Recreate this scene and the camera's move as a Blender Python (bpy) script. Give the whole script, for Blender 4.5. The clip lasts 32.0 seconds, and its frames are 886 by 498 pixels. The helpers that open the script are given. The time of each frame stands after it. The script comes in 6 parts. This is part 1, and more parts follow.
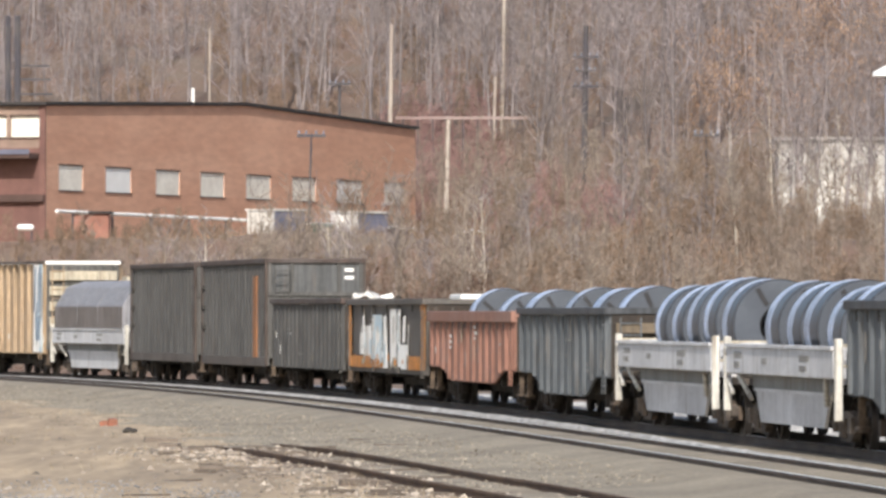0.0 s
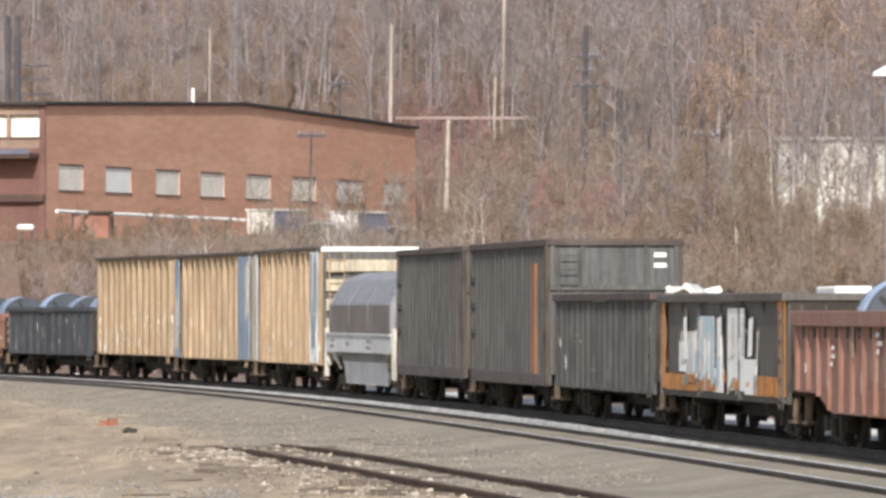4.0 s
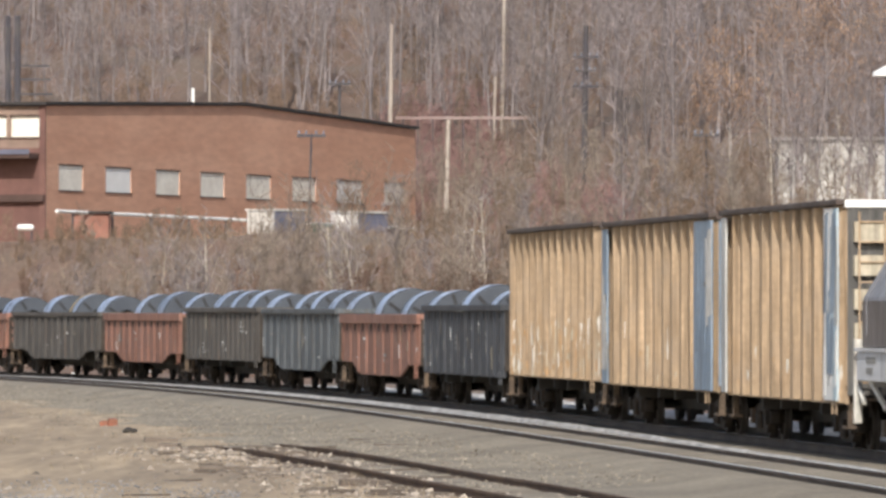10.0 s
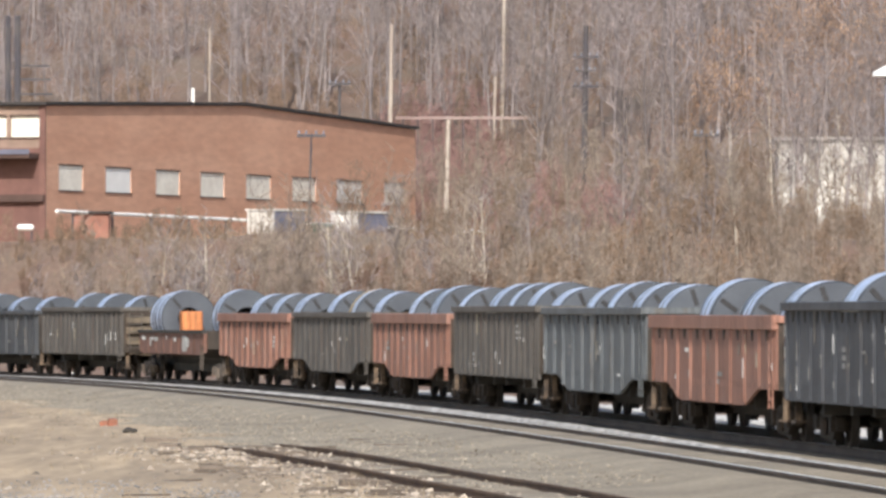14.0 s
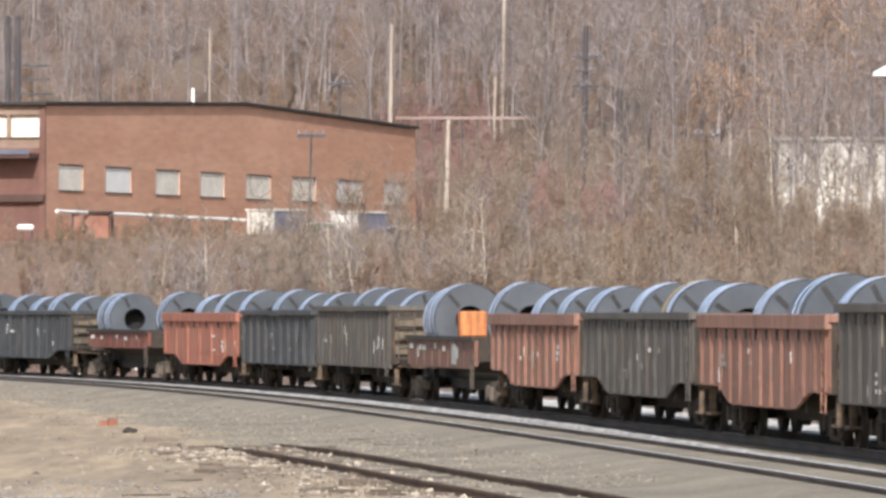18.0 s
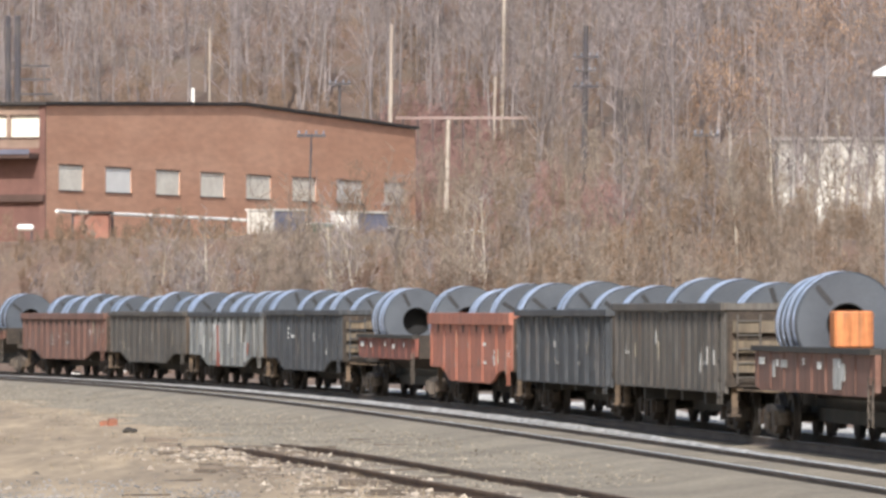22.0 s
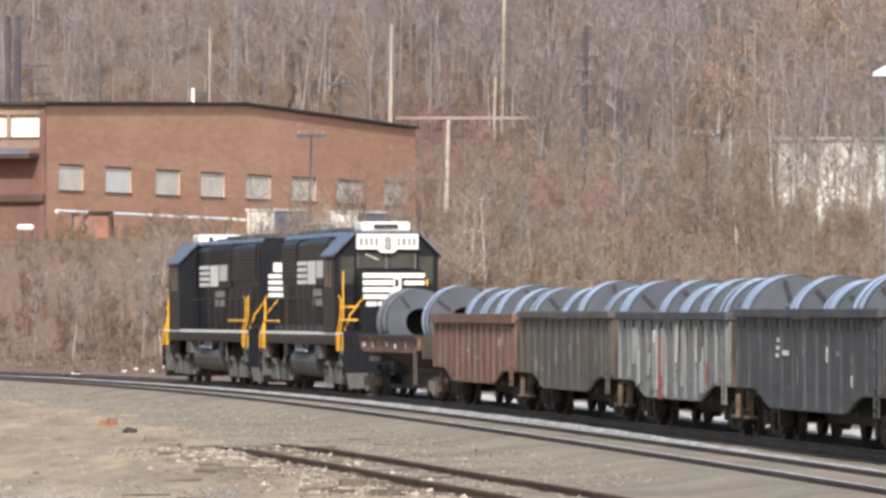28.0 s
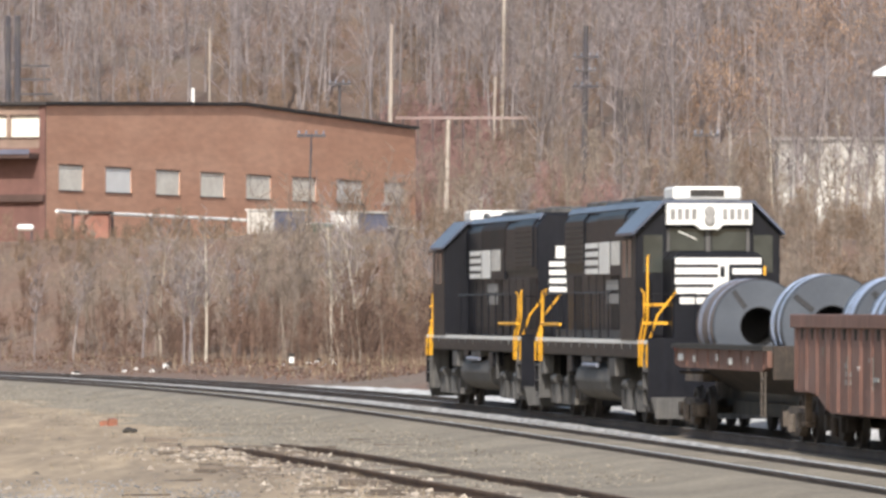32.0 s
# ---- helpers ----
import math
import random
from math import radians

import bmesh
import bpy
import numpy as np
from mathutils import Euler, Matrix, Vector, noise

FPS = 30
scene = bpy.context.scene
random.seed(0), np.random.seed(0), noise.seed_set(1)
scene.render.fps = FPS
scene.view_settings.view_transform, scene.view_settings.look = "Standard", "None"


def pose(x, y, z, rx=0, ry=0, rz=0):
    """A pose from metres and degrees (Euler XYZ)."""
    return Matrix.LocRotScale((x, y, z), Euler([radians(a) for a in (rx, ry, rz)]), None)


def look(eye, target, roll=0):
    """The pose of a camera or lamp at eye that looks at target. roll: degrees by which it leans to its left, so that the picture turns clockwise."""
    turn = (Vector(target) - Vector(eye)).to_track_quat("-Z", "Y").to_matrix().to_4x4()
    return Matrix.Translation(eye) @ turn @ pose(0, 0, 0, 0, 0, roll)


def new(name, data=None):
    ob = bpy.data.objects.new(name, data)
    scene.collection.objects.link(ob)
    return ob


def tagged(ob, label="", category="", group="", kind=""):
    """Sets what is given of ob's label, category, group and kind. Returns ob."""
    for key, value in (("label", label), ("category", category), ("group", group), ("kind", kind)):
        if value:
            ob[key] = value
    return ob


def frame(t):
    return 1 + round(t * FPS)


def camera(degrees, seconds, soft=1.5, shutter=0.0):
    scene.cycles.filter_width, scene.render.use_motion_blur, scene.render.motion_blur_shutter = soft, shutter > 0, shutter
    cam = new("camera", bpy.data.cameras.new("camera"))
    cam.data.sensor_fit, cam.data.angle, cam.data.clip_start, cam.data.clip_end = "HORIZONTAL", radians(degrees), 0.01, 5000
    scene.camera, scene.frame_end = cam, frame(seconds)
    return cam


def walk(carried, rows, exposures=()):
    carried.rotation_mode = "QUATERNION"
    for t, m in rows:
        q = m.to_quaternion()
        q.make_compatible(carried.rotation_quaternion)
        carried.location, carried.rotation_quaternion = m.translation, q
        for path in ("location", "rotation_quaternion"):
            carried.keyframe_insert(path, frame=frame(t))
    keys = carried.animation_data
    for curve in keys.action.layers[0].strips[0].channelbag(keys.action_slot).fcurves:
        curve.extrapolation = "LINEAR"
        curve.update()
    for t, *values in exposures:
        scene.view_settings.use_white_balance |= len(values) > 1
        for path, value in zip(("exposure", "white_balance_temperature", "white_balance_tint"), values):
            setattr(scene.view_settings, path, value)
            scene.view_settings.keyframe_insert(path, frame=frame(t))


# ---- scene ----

# ---------------------------------------------------------------- camera
EYE = (0.0, 0.0, 2.381)
TILT = 0.4996
cam = camera(7.02761, 32.0, soft=3.0, shutter=0.3)
walk(cam, [(0.0, pose(*EYE, 90 + TILT, 0, 0)), (32.0, pose(*EYE, 90 + TILT, 0, 0))],
     exposures=[(0.0, 0.42), (5.0, 0.42), (7.0, 0.38), (8.0, 0.22), (9.0, 0.16), (10.0, 0.20), (11.0, 0.33), (12.0, 0.41), (13.0, 0.47), (14.0, 0.49), (25.0, 0.49), (28.0, 0.45), (32.0, 0.42)])

# ---------------------------------------------------------------- sky and sun
SUN_AZ = radians(-5.0)      # almost straight behind the camera
SUN_EL = radians(36.0)
world = bpy.data.worlds.new("sky")
scene.world = world
world.use_nodes = True
wn = world.node_tree
wn.nodes.clear()
sky = wn.nodes.new("ShaderNodeTexSky")
sky.sky_type = "NISHITA"
sky.sun_disc = False
sky.sun_elevation = SUN_EL
sky.sun_rotation = radians(180.0) - SUN_AZ
sky.air_density, sky.dust_density, sky.ozone_density = 1.1, 2.2, 1.0
bgd = wn.nodes.new("ShaderNodeBackground")
bgd.inputs["Strength"].default_value = 0.12
wout = wn.nodes.new("ShaderNodeOutputWorld")
wn.links.new(sky.outputs[0], bgd.inputs[0])
wn.links.new(bgd.outputs[0], wout.inputs[0])
sun_data = bpy.data.lights.new("sun", "SUN")
sun_data.energy, sun_data.angle, sun_data.color = 3.6, radians(0.6), (1.0, 0.955, 0.89)
sun = new("sun", sun_data)
to_sun = Vector((math.sin(SUN_AZ) * math.cos(SUN_EL), -math.cos(SUN_AZ) * math.cos(SUN_EL), math.sin(SUN_EL)))
sun.matrix_basis = look(to_sun * 300, (0, 0, 0))

# ---------------------------------------------------------------- materials
def mat(name, c1, c2=None, rough=0.75, metal=0.0, s1=0.6, s2=14.0, bump=0.15, fine=0.18, streak=None, amount=0.5,
        stretch=(1, 1, 1), world_space=False, island=0.0, spec=0.4, weather=0.0, dust=(0.2, 0.17, 0.14)):
    """Painted or natural surface: two colours in large patches, a fine grain, and streaks of a third colour running down."""
    m = bpy.data.materials.new(name)
    m.use_nodes = True
    nt = m.node_tree
    N, L = nt.nodes, nt.links
    b = N["Principled BSDF"]
    b.inputs["Roughness"].default_value, b.inputs["Metallic"].default_value = rough, metal
    b.inputs["Specular IOR Level"].default_value = spec
    tc = N.new("ShaderNodeTexCoord")
    mp = N.new("ShaderNodeMapping")
    mp.inputs["Scale"].default_value = stretch
    if world_space:
        L.new(N.new("ShaderNodeNewGeometry").outputs["Position"], mp.inputs[0])
    else:
        L.new(tc.outputs["Object"], mp.inputs[0])
    info = N.new("ShaderNodeObjectInfo")
    seed = N.new("ShaderNodeMath")
    seed.operation = "MULTIPLY"
    seed.inputs[1].default_value = 37.0
    L.new(info.outputs["Random"], seed.inputs[0])

    def tex(scale, detail, vec):
        t = N.new("ShaderNodeTexNoise")
        t.noise_dimensions = "4D"
        t.inputs["Scale"].default_value, t.inputs["Detail"].default_value = scale, detail
        L.new(vec, t.inputs["Vector"])
        if world_space:
            t.inputs["W"].default_value = 1.7
        else:
            L.new(seed.outputs[0], t.inputs["W"])
        return t.outputs["Fac"]

    def mix(fac, a, bb, kind="MIX"):
        x = N.new("ShaderNodeMix")
        x.data_type, x.blend_type = "RGBA", kind
        for sock, v in ((x.inputs[0], fac), (x.inputs[6], a), (x.inputs[7], bb)):
            if hasattr(v, "is_linked"):
                L.new(v, sock)
            else:
                sock.default_value = v if isinstance(v, float) else (*v, 1.0)
        return x.outputs[2]

    def ramp(fac, lo, hi):
        r = N.new("ShaderNodeMapRange")
        r.inputs[1].default_value, r.inputs[2].default_value = lo, hi
        L.new(fac, r.inputs[0])
        return r.outputs[0]
    c2 = c2 or tuple(min(1, v * 0.72) for v in c1)
    big, small = tex(s1, 4.0, mp.outputs[0]), tex(s2, 5.0, mp.outputs[0])
    col = mix(ramp(big, 0.38, 0.64), c1, c2)
    grain = mix(ramp(small, 0.3, 0.7), (1 - fine,) * 3, (1 + fine,) * 3)
    col = mix(1.0, col, grain, "MULTIPLY")
    if streak:
        ms = N.new("ShaderNodeMapping")
        ms.inputs["Scale"].default_value = (3.2, 3.2, 0.35)
        L.new(tc.outputs["Object"], ms.inputs[0])
        run = tex(1.6, 6.0, ms.outputs[0])
        col = mix(ramp(run, 0.62 - 0.22 * amount, 0.80 - 0.14 * amount), col, streak)
    if weather:
        # thin runs down the sheet, then broad dusty blotches
        mr = N.new("ShaderNodeMapping")
        mr.inputs["Scale"].default_value = (5.0, 5.0, 0.30)
        L.new(tc.outputs["Object"], mr.inputs[0])
        runs = tex(2.2, 5.0, mr.outputs[0])
        col = mix(1.0, col, mix(ramp(runs, 0.34, 0.66), (1 - weather,) * 3, (1 + 0.8 * weather,) * 3), "MULTIPLY")
        md = N.new("ShaderNodeMapping")
        md.inputs["Scale"].default_value = (0.55, 0.55, 0.9)
        L.new(tc.outputs["Object"], md.inputs[0])
        blot = tex(1.3, 7.0, md.outputs[0])
        part_way = N.new("ShaderNodeMath")
        part_way.operation = "MULTIPLY"
        part_way.inputs[1].default_value = min(0.75, weather * 1.6)
        L.new(ramp(blot, 0.50, 0.68), part_way.inputs[0])
        col = mix(part_way.outputs[0], col, dust)
    if island:
        geo = N.new("ShaderNodeNewGeometry")
        tint = mix(ramp(geo.outputs["Random Per Island"], 0.0, 1.0), (1 - island,) * 3, (1 + island,) * 3)
        col = mix(1.0, col, tint, "MULTIPLY")
    L.new(col, b.inputs["Base Color"])
    if bump:
        bp = N.new("ShaderNodeBump")
        bp.inputs["Strength"].default_value, bp.inputs["Distance"].default_value = bump, 0.02
        L.new(small, bp.inputs["Height"])
        L.new(bp.outputs[0], b.inputs["Normal"])
        rr = N.new("ShaderNodeMapRange")
        rr.inputs[3].default_value, rr.inputs[4].default_value = max(0.05, rough - 0.12), min(1.0, rough + 0.12)
        L.new(small, rr.inputs[0])
        L.new(rr.outputs[0], b.inputs["Roughness"])
    return m


RUST = (0.17, 0.085, 0.05)
M = {}
M["ground"] = mat("dirt_ground", (0.405, 0.310, 0.208), (0.255, 0.195, 0.135), 0.95, stretch=(1, 0.1, 1), s1=0.55, s2=3.0, bump=0.5, fine=0.25, world_space=True)
M["litter"] = mat("leaf_litter", (0.190, 0.120, 0.088), (0.185, 0.142, 0.110), 0.95, s1=0.15, s2=5.0, bump=0.5, fine=0.3, world_space=True)
M["ballast"] = mat("ballast", (0.280, 0.240, 0.183), (0.205, 0.176, 0.136), 0.95, s1=0.4, s2=16.0, bump=0.9, fine=0.38, world_space=True)
M["stone"] = mat("ballast_stone", (0.37, 0.325, 0.26), (0.22, 0.19, 0.15), 0.9, s1=0.8, s2=9.0, bump=0.3, fine=0.2, world_space=True, island=0.45)
M["tie"] = mat("creosoted_tie", (0.10, 0.08, 0.065), (0.17, 0.14, 0.115), 0.9, s1=1.0, s2=12.0, bump=0.5, world_space=True, island=0.3)
M["rail_side"] = mat("rusty_rail", (0.125, 0.10, 0.088), (0.08, 0.065, 0.056), 0.8, s1=1.0, s2=20.0, bump=0.3, world_space=True)
# the polished head's shine is put into a pale, mostly non-metal colour
M["rail_head"] = mat("rail_head_shine", (0.74, 0.73, 0.71), (0.62, 0.61, 0.60), 0.38, 0.35, bump=0.0, fine=0.05, world_space=True)
M["black_iron"] = mat("black_iron", (0.030, 0.029, 0.028), (0.055, 0.047, 0.040), 0.75, s1=2.0, s2=18.0)
M["bogie"] = mat("rusty_bogie", (0.033, 0.028, 0.024), (0.060, 0.046, 0.037), 0.85, s1=2.5, s2=16.0, fine=0.35, streak=(0.15, 0.10, 0.07), amount=0.12)
# lighter copy of the bogie colour, for gear that stands in the sun
M["bogie_lit"] = mat("dust_caked_bogie", (0.15, 0.125, 0.105), (0.06, 0.048, 0.04), 0.9, s1=2.0, s2=14.0, fine=0.35, streak=(0.2, 0.13, 0.085), amount=0.3)
M["rusty_step"] = mat("dusty_rust", (0.16, 0.115, 0.08), (0.06, 0.045, 0.035), 0.85, s1=3.0, s2=16.0, fine=0.3)
M["wheel"] = mat("wheel_steel", (0.035, 0.030, 0.027), (0.06, 0.05, 0.044), 0.6, 0.3, s1=3.0)
M["coil"] = mat("steel_coil", (0.105, 0.118, 0.142), (0.078, 0.088, 0.108), 0.45, 0.3, s1=0.9, s2=30.0, bump=0.05, fine=0.08)
# pale blue of the straps, and of the glint drawn on trough-car coils
M["strap"] = mat("bright_strap", (0.44, 0.53, 0.72), (0.30, 0.36, 0.49), 0.4, 0.3, s1=2.0, bump=0.03, fine=0.1)
M["strap_gold"] = mat("gold_strap", (0.48, 0.33, 0.12), (0.40, 0.27, 0.10), 0.4, 0.5, s1=2.0, bump=0.03)
M["strap_dark"] = mat("dark_strap", (0.05, 0.05, 0.055), None, 0.5, 0.3, bump=0.0)
M["timber"] = mat("dunnage_timber", (0.33, 0.25, 0.16), (0.22, 0.16, 0.10), 0.9, s1=1.5, s2=10, bump=0.4)
M["pale_stone"] = mat("fresh_pale_ballast", (0.50, 0.485, 0.465), (0.31, 0.295, 0.28), 0.9, s1=1.1, s2=10.0, bump=0.9, fine=0.42, world_space=True)
M["white_stone"] = mat("limestone_chips", (0.64, 0.63, 0.61), (0.48, 0.465, 0.445), 0.9, s1=0.5, s2=12.0, bump=0.8, fine=0.3, world_space=True)
# near-black that stands for the shade inside a coil's eye
M["eye"] = mat("dark_coil_eye", (0.02, 0.02, 0.022), None, 0.8, bump=0.0)

# ---------------------------------------------------------------- plan of the line
# s runs along the far track away from the camera, e sideways (negative: towards the near track)
S_AX = np.arange(-900.0, 760.0, 0.5)
u_ax = np.clip(S_AX, -60.0, 125.0) / 150.0
bend = (0.0684618 + 0.1946270 * u_ax + 0.2149612 * u_ax ** 2) / 100.0
i_0 = int(np.argmin(abs(S_AX)))


def run_sum(v):
    out = np.concatenate([[0.0], np.cumsum((v[1:] + v[:-1]) / 2 * 0.5)])
    return out - out[i_0]


T_A = 0.1244840 + run_sum(bend)
T_X = 1.2429458 + run_sum(-np.sin(T_A))
T_Y = 187.7837453 + run_sum(np.cos(T_A))
NEAR = -4.043
FOC = 12767.8
FAR = 1.12


def on_track(s, e=0.0):
    x, y, a = (np.interp(s, S_AX, v) for v in (T_X, T_Y, T_A))
    return x + e * np.cos(a), y + e * np.sin(a), a


def off_track(x, y):
    """Sideways distance from the far track, signed."""
    x, y = np.asarray(x, float), np.asarray(y, float)
    tx, ty, ta = T_X[::8], T_Y[::8], T_A[::8]
    out = np.empty(x.size)
    for i, (px, py) in enumerate(zip(x.ravel(), y.ravel())):
        k = int(np.argmin((tx - px) ** 2 + (ty - py) ** 2))
        d = math.hypot(tx[k] - px, ty[k] - py)
        side = (px - tx[k]) * math.cos(ta[k]) + (py - ty[k]) * math.sin(ta[k])
        out[i] = d if side > 0 else -d
    return out.reshape(x.shape)


def smooth(v, a, b):
    q = np.clip((np.asarray(v, float) - a) / (b - a), 0, 1)
    return q * q * (3 - 2 * q)


def wob(x, y, k=1.0):
    return (np.sin(x * 0.31 * k + 1.3) * np.cos(y * 0.23 * k + 0.4) + 0.6 * np.sin(x * 0.83 * k - y * 0.57 * k) + 0.4 * np.cos(x * 1.7 * k + y * 1.1 * k)) / 2


def ground_z(x, y, e=None):
    x, y = np.asarray(x, float), np.asarray(y, float)
    if e is None:
        e = off_track(x, y)
    yy = y + 0.25 * np.clip(x, -60, 60)
    start = 425 - 32 * smooth(x, 3, 14)
    up = 5.5 * smooth(yy, 298, 338) + 0.165 * np.clip(yy - start, 0, 640) + 0.5 * wob(x, y, 0.4) * smooth(yy, 300, 340)
    up = up * smooth(e, 8, 24) + 0.65 * smooth(e, 3, 9)
    fore = 0.09 * wob(x, y, 0.6) * smooth(-e, 8, 13)
    return -0.33 + up + fore


# ---------------------------------------------------------------- mesh helpers
def box(bm, x0, x1, y0, y1, z0, z1, taper=0.0):
    v = [bm.verts.new(p) for p in ((x0, y0, z0), (x1, y0, z0), (x1, y1, z0), (x0, y1, z0),
                                   (x0 + taper, y0 + taper, z1), (x1 - taper, y0 + taper, z1), (x1 - taper, y1 - taper, z1), (x0 + taper, y1 - taper, z1))]
    for f in ((3, 2, 1, 0), (4, 5, 6, 7), (0, 1, 5, 4), (1, 2, 6, 5), (2, 3, 7, 6), (3, 0, 4, 7)):
        bm.faces.new([v[i] for i in f])
    return v


def prism(bm, pts, axis, a, b):
    """A polygon pushed along an axis from a to b. pts: the two other coordinates, in order x, y, z."""
    def at(p, q):
        return {"x": (q, p[0], p[1]), "y": (p[0], q, p[1]), "z": (p[0], p[1], q)}[axis]
    lo, hi = [bm.verts.new(at(p, a)) for p in pts], [bm.verts.new(at(p, b)) for p in pts]
    n = len(pts)
    bm.faces.new(lo[::-1]), bm.faces.new(hi)
    for i in range(n):
        bm.faces.new((lo[i], lo[(i + 1) % n], hi[(i + 1) % n], hi[i]))


def rod(bm, p, q, r, n=8, r2=None):
    p, q = Vector(p), Vector(q)
    m = (q - p).to_track_quat("Z", "Y").to_matrix()
    r2 = r if r2 is None else r2
    ring = [[bm.verts.new(c + m @ Vector((math.cos(t) * rr, math.sin(t) * rr, 0))) for t in (2 * math.pi * i / n for i in range(n))] for c, rr in ((p, r), (q, r2))]
    for i in range(n):
        bm.faces.new((ring[0][i], ring[0][(i + 1) % n], ring[1][(i + 1) % n], ring[1][i]))
    bm.faces.new(ring[0][::-1]), bm.faces.new(ring[1])


def lathe(bm, prof, axis="x", n=32, centre=(0, 0, 0), closed=False):
    """Turns a profile of (along, radius) round an axis."""
    c = Vector(centre)
    rings = []
    for a, r in prof:
        rings.append([bm.verts.new(c + (Vector((a, r * math.cos(t), r * math.sin(t))) if axis == "x" else Vector((r * math.cos(t), a, r * math.sin(t))) if axis == "y" else Vector((r * math.cos(t), r * math.sin(t), a))))
                      for t in (2 * math.pi * i / n for i in range(n))])
    pairs = list(zip(rings, rings[1:])) + ([(rings[-1], rings[0])] if closed else [])
    for r0, r1 in pairs:
        for i in range(n):
            bm.faces.new((r0[i], r0[(i + 1) % n], r1[(i + 1) % n], r1[i]))
    if not closed:
        bm.faces.new(rings[0][::-1]), bm.faces.new(rings[-1])


def to_mesh(name, bm, material, bevel=0.0):
    if bevel:
        bmesh.ops.bevel(bm, geom=bm.edges[:], offset=bevel, segments=1, affect="EDGES")
    bmesh.ops.recalc_face_normals(bm, faces=bm.faces[:])
    me = bpy.data.meshes.new(name)
    bm.to_mesh(me)
    bm.free()
    me.materials.append(material)
    return me


def part(name, bm, material, parent, label="", bevel=0.0, at=None):
    """Links a bmesh, or a mesh that several parts share, as one mesh under a thing or a part."""
    me = bm if isinstance(bm, bpy.types.Mesh) else to_mesh(name, bm, material, bevel)
    ob = new(name, me)
    ob.parent = parent
    if at is not None:
        ob.matrix_basis = at
    if label:
        ob["label"] = label
    return ob


def round_smooth(me, degrees=35):
    me.polygons.foreach_set("use_smooth", [True] * len(me.polygons))
    me.set_sharp_from_angle(angle=radians(degrees))
    return me


def grid_mesh(name, verts, faces, mats, index=None):
    me = bpy.data.meshes.new(name)
    me.from_pydata(verts if isinstance(verts, list) else verts.tolist(), [], faces if isinstance(faces, list) else faces.tolist())
    for m in mats:
        me.materials.append(m)
    if index is not None:
        me.polygons.foreach_set("material_index", index)
    me.update()
    return me


def sweep(name, prof, s_list, mats, head=None, closed=True, z_off=0.0):
    """A profile of (e, z) carried along the line. head: indices of profile edges that take the second material."""
    k, n = len(prof), len(s_list)
    verts = []
    for s in s_list:
        for e, z in prof:
            x, y, _ = on_track(s, e)
            verts.append((float(x), float(y), z + z_off))
    faces, idx = [], []
    for i in range(n - 1):
        for j in range(k if closed else k - 1):
            a, b = i * k + j, i * k + (j + 1) % k
            faces.append((a, a + k, b + k, b))
            idx.append(1 if head and j in head else 0)
    return grid_mesh(name, verts, faces, mats, idx)


def segments(name, p0, p1, r0, r1, material, sides=3):
    """Many tapered twigs in one mesh."""
    p0, p1, r0, r1 = (np.asarray(v, float) for v in (p0, p1, r0, r1))
    d = p1 - p0
    d /= np.linalg.norm(d, axis=1, keepdims=True) + 1e-9
    ref = np.where(abs(d[:, 2:3]) > 0.9, np.array([[1.0, 0, 0]]), np.array([[0, 0, 1.0]]))
    a = np.cross(d, ref)
    a /= np.linalg.norm(a, axis=1, keepdims=True)
    b = np.cross(d, a)
    n = len(p0)
    verts = np.empty((n, 2 * sides, 3))
    for i in range(sides):
        t = 2 * math.pi * i / sides
        w = a * math.cos(t) + b * math.sin(t)
        verts[:, i] = p0 + w * r0[:, None]
        verts[:, sides + i] = p1 + w * r1[:, None]
    base = (np.arange(n) * 2 * sides)[:, None]
    quads = np.concatenate([base + np.array([[i, (i + 1) % sides, sides + (i + 1) % sides, sides + i]]) for i in range(sides)])
    me = bpy.data.meshes.new(name)
    nv, nf = n * 2 * sides, len(quads)
    me.vertices.add(nv)
    me.vertices.foreach_set("co", verts.reshape(-1))
    me.loops.add(nf * 4)
    me.loops.foreach_set("vertex_index", quads.reshape(-1).astype(np.int32))
    me.polygons.add(nf)
    me.polygons.foreach_set("loop_start", np.arange(0, nf * 4, 4, dtype=np.int32))
    me.materials.append(material)
    me.update(calc_edges=True)
    return me


def quads_mesh(name, verts, material):
    """Loose quads, verts n x 4 x 3."""
    n = len(verts)
    me = bpy.data.meshes.new(name)
    me.vertices.add(n * 4)
    me.vertices.foreach_set("co", np.asarray(verts, float).reshape(-1))
    me.loops.add(n * 4)
    me.loops.foreach_set("vertex_index", np.arange(n * 4, dtype=np.int32))
    me.polygons.add(n)
    me.polygons.foreach_set("loop_start", np.arange(0, n * 4, 4, dtype=np.int32))
    me.materials.append(material)
    me.update(calc_edges=True)
    return me


